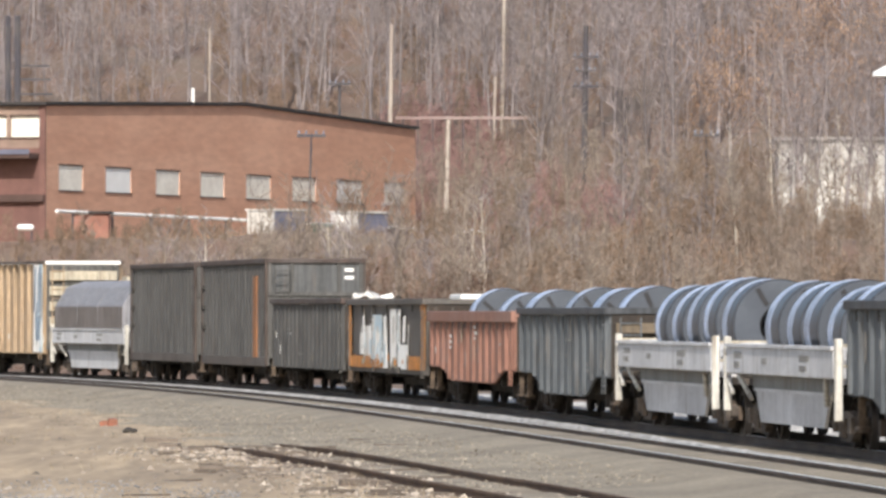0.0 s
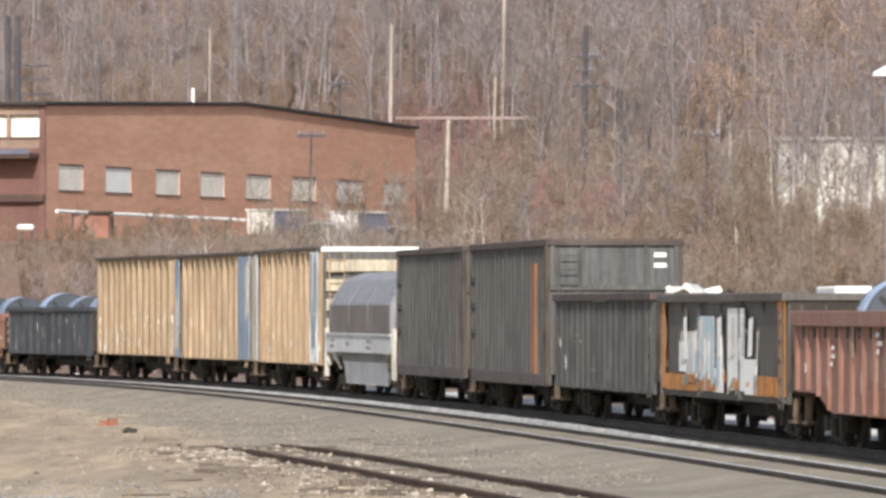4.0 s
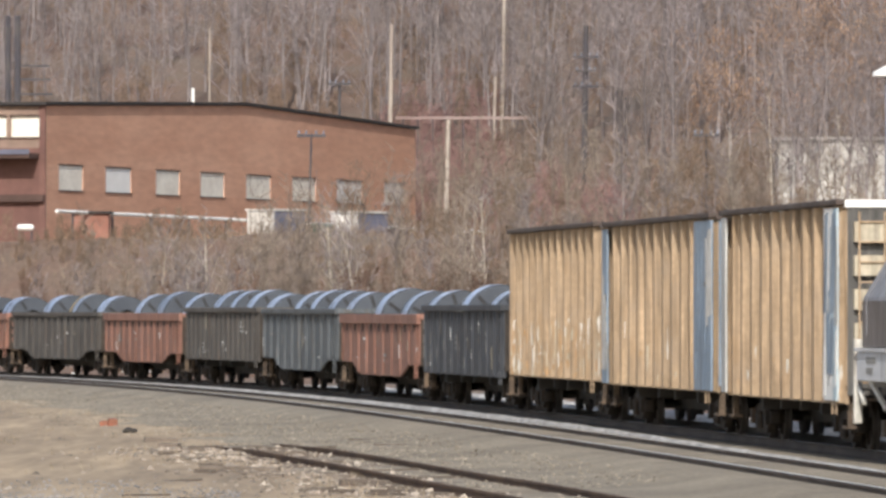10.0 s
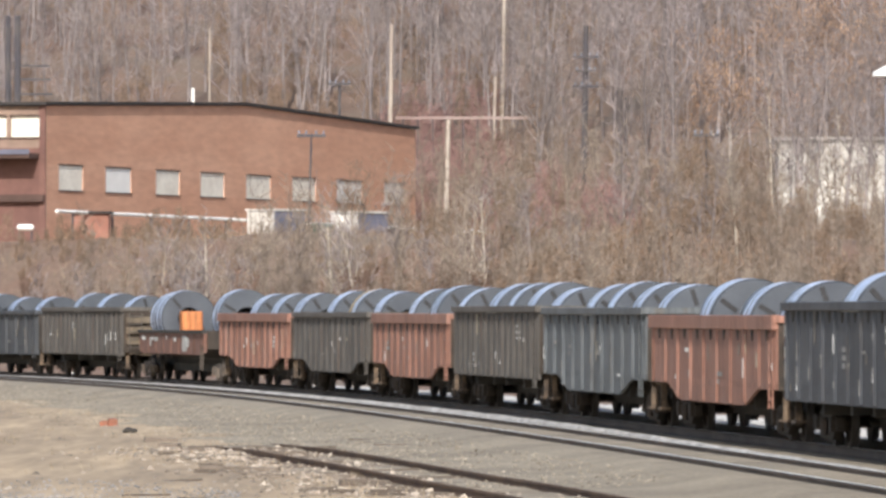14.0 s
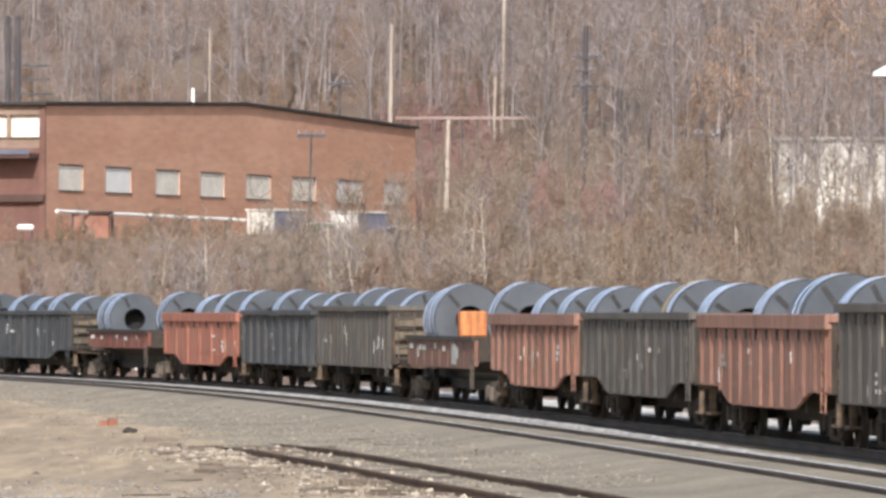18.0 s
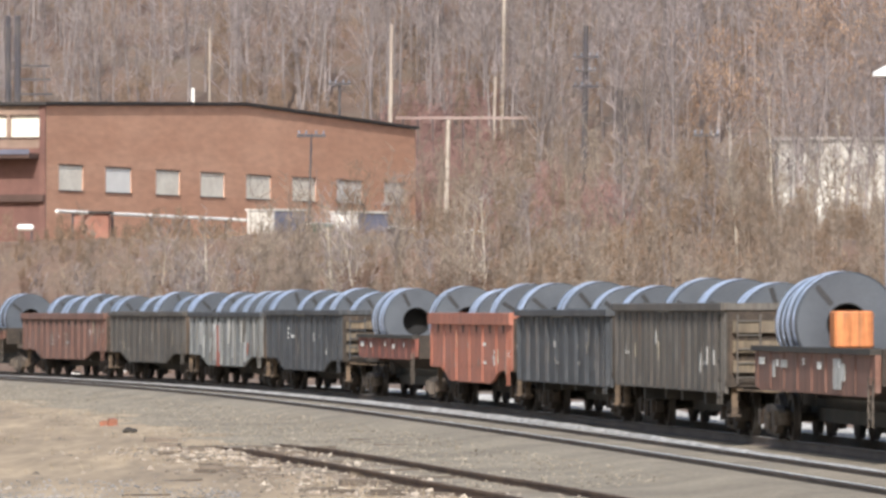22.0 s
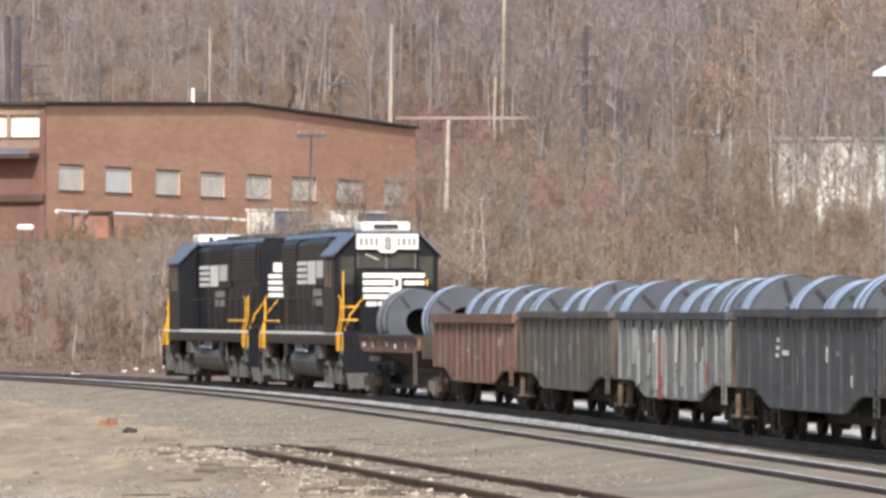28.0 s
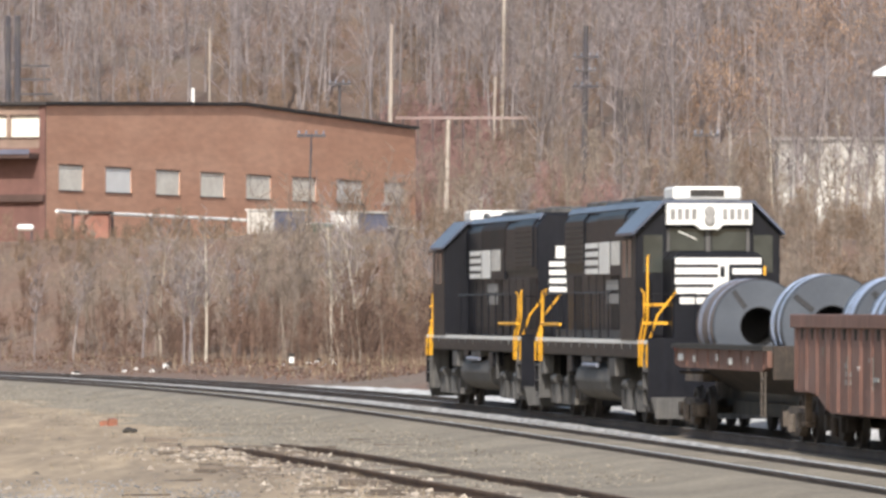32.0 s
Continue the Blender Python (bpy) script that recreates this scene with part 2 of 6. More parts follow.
# ---------------------------------------------------------------- ground
def build_ground():
    def axis(*steps):
        return np.unique(np.round(np.concatenate([np.arange(a, b, c) for a, b, c in steps]), 3))
    gx = axis((-3000, -300, 300), (-300, -60, 12), (-60, 60, 1.6), (60, 300, 12), (300, 3001, 300))
    gy = axis((-3000, -100, 400), (-100, 80, 15), (80, 420, 1.8), (420, 720, 8), (720, 1100, 40), (1100, 3100, 300))
    X, Y = np.meshgrid(gx, gy)
    E = off_track(X, Y)
    Z = ground_z(X, Y, E)
    nx, ny = len(gx), len(gy)
    v = np.stack([X, Y, Z], -1).reshape(-1, 3)
    i = (np.arange(ny - 1)[:, None] * nx + np.arange(nx - 1)[None]).reshape(-1)
    f = np.stack([i, i + 1, i + nx + 1, i + nx], -1)
    ec = (E[:-1, :-1] + E[1:, 1:]).reshape(-1) / 2
    me = grid_mesh("ground", v, f, [M["ground"], M["litter"]], (ec > 0.5).astype(np.int32))
    round_smooth(me, 180)
    tagged(new("ground", me), "bare tan dirt with gravel, leaf-strewn hillside behind the line", "ground", kind="structure")


build_ground()
S_VIS = np.arange(-190, 230, 2.0)


def ballast_mesh():
    """The bed of both tracks; its near edge runs out unevenly over the dirt."""
    prof = ((3.3, -.36), (2.0, -.18), (-1.7, -.18), (-2.5, -.09), (-5.5, -.09), (-6.3, -.23), (-6.8, -.275), (-8.2, -.298), (-9.6, -.312), (-10.3, -.5))
    verts, k, ss = [], len(prof), np.arange(-190, 230, .6)
    for s in ss:
        stray = .55 * math.sin(s * .23 + .7) + .45 * math.sin(s * .61) + .35 * math.sin(s * 1.43 + 2) + .9 * float(smooth(s, 20, 70))
        for j, (e, z) in enumerate(prof):
            x, y, _ = on_track(s, e + stray * (0, .45, 1, 1)[max(0, j - 6)])
            verts.append((float(x), float(y), z + (.012 * math.sin(s * 2.1 + j) if 4 < j < 9 else 0)))
    faces = [(i * k + j, (i + 1) * k + j, (i + 1) * k + j + 1, i * k + j + 1) for i in range(len(ss) - 1) for j in range(k - 1)]
    return grid_mesh("ballast", verts, faces, [M["ballast"]])


tagged(new("ballast", ballast_mesh()), "grey crushed stone ballast bed under two tracks", "ballast", kind="structure")


def ridge_mesh():
    """The ridge leans over towards the near track as the line comes closer."""
    prof = ((.45, -.21), (.22, -.07), (0.0, -.03), (-.22, -.05), (-.5, -.21))
    verts, k = [], len(prof)
    for s in S_VIS:
        mid = -2.15 - 0.75 * float(smooth(-s, 22, 80))
        for e, z in prof:
            x, y, _ = on_track(s, mid + e * .3)
            verts.append((float(x), float(y), z + .008 * math.sin(s * .9) * (z > -.2)))
    faces = [(i * k + j, (i + 1) * k + j, (i + 1) * k + j + 1, i * k + j + 1) for i in range(len(S_VIS) - 1) for j in range(k - 1)]
    return grid_mesh("ballast_ridge", verts, faces, [M["pale_stone"]])


tagged(new("ballast_ridge", ridge_mesh()), "ridge of fresh pale stone between the two tracks", "ballast", kind="structure")


def far_ridge_mesh():
    """The far ridge sinks away where the line bends off."""
    prof, verts = ((3.3, -.30), (2.95, -.08), (2.7, 0.0), (2.4, -.04), (2.0, -.21)), []
    ss = S_VIS[S_VIS < 84]
    for s in ss:
        k = float(smooth(84 - s, 0, 52))
        for e, z in prof:
            x, y, _ = on_track(s, 2.7 + (e - 2.7) * (.35 + .65 * k))
            verts.append((float(x), float(y), -.3 + (z + .3 + .02 * math.sin(s * 1.3)) * (.25 + .75 * k)))
    k = len(prof)
    faces = [(i * k + j, (i + 1) * k + j, (i + 1) * k + j + 1, i * k + j + 1) for i in range(len(ss) - 1) for j in range(k - 1)]
    return grid_mesh("ballast_ridge_far", verts, faces, [M["white_stone"]])


tagged(new("ballast_ridge_far", far_ridge_mesh()), "ridge of fresh pale stone beyond the far track", "ballast", kind="structure")


def rail_profile(e, z=0.0, sgn=1):
    return [(e - 0.037, z), (e - 0.037, z - 0.035), (e - 0.010, z - 0.05), (e - 0.010, z - 0.15), (e - 0.075, z - 0.17), (e - 0.075, z - 0.185),
            (e + 0.075, z - 0.185), (e + 0.075, z - 0.17), (e + 0.010, z - 0.15), (e + 0.010, z - 0.05), (e + 0.037, z - 0.035), (e + 0.037, z)]


def build_tracks():
    for nm, off, lab in (("far_track", 0.0, "railway track with polished rails under the train"), ("near_track", NEAR, "empty railway track with polished steel rails")):
        t = tagged(new(nm), lab, "railway track", kind="structure")
        for e in (-0.753, 0.753):
            part("rail", sweep("rail", rail_profile(off + e), S_VIS, [M["rail_side"], M["rail_head"]], head=(11,)), None, t)
        vs, fs = [], []
        for s in np.arange(-70, 200, 0.54):
            s = s + random.uniform(-.02, .02)
            sink = 0.004 if off == 0.0 else random.uniform(.06, .104)
            for (ds, e, z) in ((-.11, -1.3, -.3), (.11, -1.3, -.3), (.11, 1.3, -.3), (-.11, 1.3, -.3), (-.11, -1.3, -.19), (.11, -1.3, -.19), (.11, 1.3, -.19), (-.11, 1.3, -.19)):
                x, y, _ = on_track(s + ds, off + e)
                vs.append((float(x), float(y), z + sink))
            b = len(vs) - 8
            fs += [(b + i, b + j, b + k, b + l) for i, j, k, l in ((4, 5, 6, 7), (0, 1, 5, 4), (1, 2, 6, 5), (2, 3, 7, 6), (3, 0, 4, 7))]
        tagged(part("sleepers", grid_mesh("sleepers", vs, fs, [M["tie"]]), None, t, "dark creosoted timber sleepers"), kind="stuff")
    # disused siding, half buried
    t = tagged(new("siding_track"), "disused rusty siding half buried in dirt", "railway track", kind="structure")
    sx, sy = -4.35, 147.0
    dx, dy = 0.1295, -0.9916
    M["rail_old"] = mat("old_rusty_rail", (0.085, 0.055, 0.042), (0.13, 0.085, 0.06), 0.9, s1=1.0, s2=14, bump=0.4, world_space=True)
    for e, st, en in ((-0.76, 3.0, 62.0), (0.76, 1.0, 75.0)):
        prof = [(p * .8, z) for p, z in rail_profile(0.0, -0.185)]
        vs = []
        ls = np.linspace(st, en, 36)
        for l in ls:
            w = 0.03 * math.sin(l * 0.33 + e)
            cx, cy = sx + dx * l + (e + w) * 0.9916, sy + dy * l + (e + w) * 0.1295
            vs += [(cx + p * 0.9916, cy + p * 0.1295, z - 0.10 * max(0, 1 - (l - st) / 10)) for p, z in prof]
        k = len(prof)
        fs = [(i * k + j, (i + 1) * k + j, (i + 1) * k + (j + 1) % k, i * k + (j + 1) % k) for i in range(len(ls) - 1) for j in range(k)]
        part("rail", grid_mesh("rail", vs, fs, [M["rail_old"]]), None, t)
    for i in range(64):
        l = 1.5 + i * 0.62 + random.uniform(-.1, .1)
        bm = bmesh.new()
        box(bm, -1.25, 1.25, -0.11, 0.11, -0.12, random.uniform(-0.01, 0.04))
        part("sleeper", bm, M["tie"], t, at=Matrix.Translation((sx + dx * l, sy + dy * l, -0.335)) @ pose(0, 0, 0, 0, random.uniform(-1, 1), -7.8 + 180 + random.uniform(-3, 3)))


build_tracks()

# ---------------------------------------------------------------- brick mill building
M["brick"] = mat("brick_wall", (0.645, 0.378, 0.262), (0.57, 0.315, 0.212), 0.9, s1=0.3, s2=2.5, bump=0.2, fine=0.10, stretch=(.35, 1, 1.6))
# same brick darkened in its colour, for the shade on the front wing
M["brick_shaded"] = mat("shade_toned_brick", (0.19, 0.10, 0.083), (0.135, 0.07, 0.06), 0.9, s1=0.3, s2=2.5, fine=0.15)
M["brick_mid"] = mat("mid_red_brick", (0.34, 0.165, 0.125), (0.25, 0.12, 0.09), 0.9, s1=0.5, s2=3)
M["tar"] = mat("tar_roof", (0.045, 0.04, 0.04), None, 0.9, s1=0.5)
M["whitewall"] = mat("weathered_white_paint", (0.72, 0.70, 0.66), (0.52, 0.50, 0.47), 0.85, s1=0.8, s2=5, streak=(0.30, 0.27, 0.23), amount=0.4)
M["whitepaint"] = mat("white_paint", (0.93, 0.92, 0.89), (0.86, 0.85, 0.82), 0.6, s1=1.0, fine=0.06)
# pane colour near white in place of the sky mirrored in the glass
M["pane"] = mat("sky_bright_window", (0.94, 0.90, 0.80), (0.80, 0.75, 0.66), 0.35, s1=1.2, s2=5.0, bump=0.05, fine=0.1, spec=0.6)
M["darkframe"] = mat("dark_window_frame", (0.10, 0.06, 0.05), None, 0.8)
M["bluegrey"] = mat("blue_grey_paint", (0.26, 0.28, 0.35), (0.20, 0.22, 0.28), 0.6, s1=1.0)
M["slate"] = mat("slate_blue", (0.155, 0.16, 0.215), (0.115, 0.12, 0.165), 0.6, s1=1.0)
M["frontbrick"] = mat("weathered_tan_brick", (0.30, 0.215, 0.17), (0.22, 0.15, 0.12), 0.9, s1=0.5, s2=2.5, fine=0.15)
M["darkgreen"] = mat("dark_green_paint", (0.07, 0.11, 0.085), None, 0.7)
M["woodpole"] = mat("weathered_pole", (0.46, 0.40, 0.34), (0.36, 0.30, 0.26), 0.9, s1=0.8, s2=7, stretch=(1, 1, .15))
M["darkpole"] = mat("dark_pole", (0.07, 0.065, 0.075), (0.10, 0.09, 0.09), 0.85, s1=1.0)
M["darksnag"] = mat("dark_dead_bark", (0.115, 0.098, 0.098), (0.085, 0.072, 0.07), 0.95, s1=0.8, s2=5)
M["concrete"] = mat("stained_concrete", (0.56, 0.54, 0.505), (0.27, 0.25, 0.225), 0.9, s1=0.75, s2=3.0, fine=0.3)


def build_mill():
    mill = tagged(new("mill_building"), "long low brick mill with shallow gable and bright windows", "building")
    A = Vector((-17.75, 321.9, 0))
    mill.matrix_basis = Matrix.Translation(A) @ pose(0, 0, 0, 0, 0, math.degrees(math.atan2(0.9528, 0.3037)))
    eye = Matrix.Translation(EYE)
    mill.matrix_basis = eye @ Matrix.Scale(FAR, 4) @ eye.inverted() @ mill.matrix_basis
    # local x along the gable wall, local -y out of it
    def lx(px):
        r = (px - 784) / FOC
        return -(A.x - r * A.y) / (0.3037 - r * 0.9528)
    zt, za, ze, z0 = 11.59, 12.31, 11.80, 2.5
    L = lx(735)
    edges = [(104, 147), (187, 232), (276, 318), (355, 397), (436, 479), (517, 559), (596, 641), (680, 716)]
    spans = [(lx(a), lx(b)) for a, b in edges]
    zl, zh = 7.85, 8.97
    bm = bmesh.new()
    T = 0.2
    box(bm, 0, L, 0, T, z0, zl)
    part("gable_wall", bm, M["brick"], mill)
    xs = [0.0] + [v for sp in spans for v in sp] + [L]
    for i in range(0, len(xs), 2):
        part("wall_pier", bmesh_box(xs[i], xs[i + 1], 0, T, zl, zh), M["brick"], mill)
    bm = bmesh.new()
    prism(bm, [(0, zh), (L, zh), (L, ze), (L * 0.5, za), (0, zt)], "y", 0, T)
    part("gable_top", bm, M["brick"], mill)
    for sgn, (xa, xb, zA, zB) in enumerate(((-0.3, L / 2, zt, za), (L / 2, L + 0.3, za, ze))):
        bm = bmesh.new()
        prism(bm, [(xa, zA + 0.02), (xb, zB + 0.02), (xb, zB + 0.17), (xa, zA + 0.17)], "y", -0.14, 22)
        part("roof", bm, M["tar"], mill, "dark tarred roof with a thin dark edge")
    for k, (a, b) in enumerate(spans):
        # pale or white colour carries the brightness of reflecting glass
        w = part("window", bmesh_box(a, b, 0.035, 0.10, zl, zh), M["whitepaint"] if k in (1, 6) else M["pane"], mill, "window with its bright sky reflection put into a pale colour")
        bm = bmesh.new()
        box(bm, a - .06, b + .06, -0.04, 0.034, zl - 0.05, zl)
        part("sill", bm, M["darkframe"], w)
        bm = bmesh.new()
        box(bm, a - .06, b + .06, -0.02, 0.034, zh, zh + 0.06)
        part("lintel", bm, M["darkframe"], w)
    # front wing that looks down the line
    # thin sheet added over the sunlit wall end, coloured as shaded brick
    part("corner_pilaster", bmesh_box(-.07, -.004, -.03, .26, z0, 11.57), M["brick_shaded"], mill, "thin added corner sheet coloured as brick in shade")
    part("front_wall", bmesh_box(0, 0.4, 0.21, 21.5, z0, 9.70), M["brick_shaded"], mill, "red wall below the strip windows, coloured dark as in shade")
    bm = bmesh.new()
    box(bm, 0, 0.4, 0.21, 21.5, 9.70, 10.18)
    box(bm, 0, 0.4, 0.21, 21.5, 11.14, 11.57)
    for k in range(12):
        box(bm, 0, 0.4, 1.66 + 1.72 * k, 1.86 + 1.72 * k, 10.18, 11.14)
    part("front_band", bm, M["frontbrick"], mill, "weathered tan band with high strip windows")
    for k in range(11):
        y0, y1 = (1.86 + 1.72 * (k - 1) if k else .27), 1.66 + 1.72 * k
        w = part("window", bmesh_box(0.12, 0.2, y0, y1, 10.20, 11.13), M["pane"], mill, "strip window with its sky reflection put into a pale colour")
        part("sill", bmesh_box(-0.06, 0.12, y0 - .04, y1 + .04, 10.12, 10.18), M["darkframe"], w)
        part("lintel", bmesh_box(-0.04, 0.0, y0 - .04, y1 + .04, 11.14, 11.20), M["darkframe"], w)
    part("canopy", bmesh_box(-1.2, -.004, 0.3, 21, 9.22, 9.45), M["darkframe"], mill, "dark flat canopy along the front")
    part("canopy_edge", bmesh_box(-1.26, -1.2, 0.3, 21, 9.40, 9.62), M["slate"], mill, "pale edge of the canopy")
    part("front_ledge", bmesh_box(-.3, -.004, 0.0, 21, 7.30, 7.62), M["darkframe"], mill, "dark ledge across the front")
    part("back_wall", bmesh_box(L - 0.4, L, 0.46, 21.5, z0, 11.7), M["brick_shaded"], mill)
    part("far_wall", bmesh_box(0.4, L - 0.4, 21.1, 21.5, z0, 11.5), M["brick_shaded"], mill)
    part("vent_pipe", rod_bm((lx(345), .1, 11.8), (lx(345), .1, 12.95), 0.075), M["whitepaint"], mill, "short white vent pipe on the roof")


def bmesh_box(*a):
    bm = bmesh.new()
    box(bm, *a)
    return bm


def rod_bm(p, q, r, n=8, r2=None):
    bm = bmesh.new()
    rod(bm, p, q, r, n, r2)
    return bm


build_mill()


def px_at(x, y, dist):
    """A place at that distance down the view, by its bearing and height on the plan sheet (sheet units of 1/12768)."""
    return ((x - 784) / FOC * dist, dist, EYE[2] + (552.33 - y) / FOC * dist)


def build_yard():
    # white pipeline on posts
    pl = tagged(new("pipeline"), "long white insulated pipe on short posts", "pipe")
    p, q = Vector(px_at(40, 371, 309 * FAR)), Vector(px_at(905, 413, 405))
    p = p.lerp(q, .06)
    part("pipe", rod_bm(p, q, 0.085, 10), M["whitepaint"], pl)
    for i in range(13):
        c = p.lerp(q, (i + 0.4) / 13)
        gz = float(ground_z([c.x], [c.y])[0])
        part("post", rod_bm((c.x, c.y, gz - 0.1), (c.x, c.y, c.z), 0.06), M["darkpole"], pl)
    # two small shelters
    for (xa, xb, yt, yb, d, m1, m2, lab, turn) in ((437, 541, 374, 431, 331, "whitewall", "slate", "small equipment cabinet, whitish door and blue-grey side", -132), (587, 686, 378, 433, 338, "whitepaint", "slate", "small equipment cabinet, bright white door and blue-grey side", -132)):
        d = d * FAR
        cx, cy, zt = px_at((xa + xb) / 2, yt, d)
        zb = px_at(0, yb, d)[2]
        gz = float(ground_z([cx], [cy])[0])
        c = tagged(new("equipment_cabinet"), lab, "cabinet", group="equipment cabinets")
        c.matrix_basis = Matrix.Translation((cx, cy, 0)) @ pose(0, 0, 0, 0, 0, turn + 90)
        # local x faces half left, local y half right
        w1, w2 = 1.95, 2.3
        # body colour is a blue-grey that draws the shade on the right side
        part("body", bmesh_box(-w1 / 2, w1 / 2, -w2 / 2, w2 / 2, zb, zt), M[m2], c, bevel=0.03)
        part("door", bmesh_box(-w1 / 2 + 0.05, w1 / 2 - .05, -w2 / 2 - 0.05, -w2 / 2, zb + .05, zt - .05), M[m1], c, "white painted door")
        part("roof", bmesh_box(-w1 / 2 - .08, w1 / 2 + .08, -w2 / 2 - .08, w2 / 2 + .08, zt, zt + 0.1), M["whitewall"], c)
        part("plinth", bmesh_box(-w1 / 2 + .1, w1 / 2 - .1, -w2 / 2 + .1, w2 / 2 - .1, gz - 0.2, zb), M["concrete"], c)
    cx, cy, zt = px_at(568, 396, 336 * FAR)
    gz = float(ground_z([cx], [cy])[0])
    t = tagged(new("storage_tank"), "dark green upright steel tank", "tank")
    bm = bmesh.new()
    lathe(bm, [(gz - .2, .7), (zt - .2, .7), (zt, .45)], "z", 20, (cx, cy, 0))
    part("shell", bm, M["darkgreen"], t)
    part("fill_pipe", rod_bm((cx, cy, zt - .1), (cx, cy, zt + .25), 0.06), M["darkpole"], t)
    # brick pump house below the pipe
    cx, cy, zt = px_at(163, 379, 316 * FAR)
    gz = float(ground_z([cx], [cy])[0])
    t = tagged(new("pump_house"), "small red brick pump house with flat roof", "shed")
    part("wall", bmesh_box(cx - 0.85, cx + 0.85, cy - 1, cy + 1, gz - .3, zt), M["brick_mid"], t)
    part("roof", bmesh_box(cx - 1.0, cx + 1.0, cy - 1.15, cy + 1.15, zt, zt + .12), M["tar"], t)
    # pale concrete building among the trees
    d = 395
    x0, _, zt = px_at(1378, 248, d)
    x1 = px_at(1760, 0, d)[0]
    gz = float(ground_z([(x0 + x1) / 2], [d])[0])
    t = tagged(new("concrete_building"), "pale stained concrete building half hidden by bare trees", "building")
    part("wall", bmesh_box(x0, x1, d, d + 8, gz - 1.0, zt), M["concrete"], t)
    part("roof", bmesh_box(x0 - .2, x1 + .2, d - .25, d + 8.2, zt, zt + .15), M["concrete"], t)
    # guard rail on the hill road
    gr = tagged(new("guard_rail"), "rusty pinkish guard rail along a hill road", "guard rail")
    M["rustrail"] = mat("rusty_guard_rail", (0.36, 0.28, 0.26), (0.28, 0.20, 0.185), 0.8, s1=0.8)
    p, q = Vector(px_at(700, 209, 452)), Vector(px_at(938, 206, 452))
    part("beam", bmesh_box(p.x, q.x, p.y, p.y + .08, p.z - .08, p.z + .08), M["rustrail"], gr)
    for i in range(9):
        x = p.x + (q.x - p.x) * (i + .5) / 9
        gz = float(ground_z([x], [p.y])[0])
        part("post", bmesh_box(x - .04, x + .04, p.y + .08, p.y + .2, min(gz - .2, p.z - 1), p.z + .05), M["darkpole"], gr)


build_yard()


def pole(name, lab, xt, yt, xb, d, r, material, arms=(), cat="pole"):
    """A pole from the ground up to a height; arms: (height below top, half length)."""
    tx, ty, tz = px_at(xt, yt, d)
    bx = px_at(xb, 0, d)[0]
    gz = float(ground_z([bx], [d])[0])
    o = tagged(new(name), lab, cat)
    o.location = (bx, d, gz)
    top = Vector((tx - bx, 0, tz - gz))
    part("shaft", rod_bm((0, 0, -0.3), top, r, 8, r * 0.75), M[material], o)
    for k, (dz, half) in enumerate(arms):
        c = top + Vector((0, -r - .05, -dz))
        part("crossarm", bmesh_box(c.x - half, c.x + half, -r - 0.12, -r, c.z - .07, c.z + .07), M[material], o)
        for sgn in (-0.85, -0.35, 0.35, 0.85):
            part("insulator", rod_bm((c.x + sgn * half, -r - .06, c.z + .07), (c.x + sgn * half, -r - .06, c.z + .25), 0.04, 6), M["bluegrey"], o)
    return o


pole("utility_pole", "pale weathered wooden utility pole on the hill", 693, 44, 689, 452, 0.14, "woodpole")
pole("utility_pole", "tall pale wooden utility pole on the hill", 893, -25, 887, 462, 0.14, "woodpole")
pole("utility_pole", "pale wooden utility pole among the trees", 877, 136, 871, 454, 0.12, "woodpole")
pole("utility_pole", "leaning pale wooden pole above the bank", 794, 212, 787, 380, 0.14, "woodpole")
pole("utility_pole", "dark wooden pole with one crossarm", 601, 146, 600, 420, 0.11, "darkpole", [(0.1, .65)])
pole("utility_pole", "thin dark pole with one wide crossarm", 551, 237, 546, 350, 0.06, "darkpole", [(0.1, .7)])
pole("utility_pole", "dark wooden pole with two crossarms", 1037, 46, 1032, 415, 0.2, "darkpole", [(1.8, .75), (2.6, .6), (3.5, .75)])
pole("utility_pole", "thin grey pole with one crossarm", 1250, 238, 1250, 340, 0.05, "darkpole", [(0.05, .62)])
pole("steel_mast", "dark steel mast behind the mill roof", 14, 28, 14, 398, 0.19, "darkpole")
m_ = pole("steel_mast", "dark steel mast with three side arms", 31, 28, 30, 396, 0.22, "darkpole")
for yy, x1 in ((117, 90), (141, 92), (167, 95)):
    p_ = px_at(32, yy, 396)
    part("side_arm", bmesh_box(0, (x1 - 32) / FOC * 396, -0.06, 0.06, p_[2] - m_.location.z - .06, p_[2] - m_.location.z + .06), M["darkpole"], m_)


pole("utility_pole", "thin pale pole behind the mill roof", 371, 50, 370, 440, 0.07, "woodpole")
pole("tree_snag", "dark dead tree trunk without limbs", 1097, 160, 1094, 404, 0.24, "darksnag", cat="dead tree")
pole("tree_snag", "thin dark dead trunk beside a thicker one", 1108, 172, 1107, 405, 0.12, "darksnag", cat="dead tree")


def power_line():
    w = tagged(new("power_line"), "slack overhead wires crossing the hill", "cable")
    for y0, y1, d in ((203, 195, 412), (150, 120, 414), (212, 206, 411)):
        a, b = Vector(px_at(1036, y0, d)), Vector(px_at(1650, y1, d))
        bm = bmesh.new()
        pts = [a.lerp(b, k / 8) - Vector((0, 0, .9 * (1 - (k / 4 - 1) ** 2))) for k in range(9)]
        for p, q in zip(pts, pts[1:]):
            rod(bm, p, q, .012, 4)
        part("wire", bm, M["darkpole"], w)


power_line()


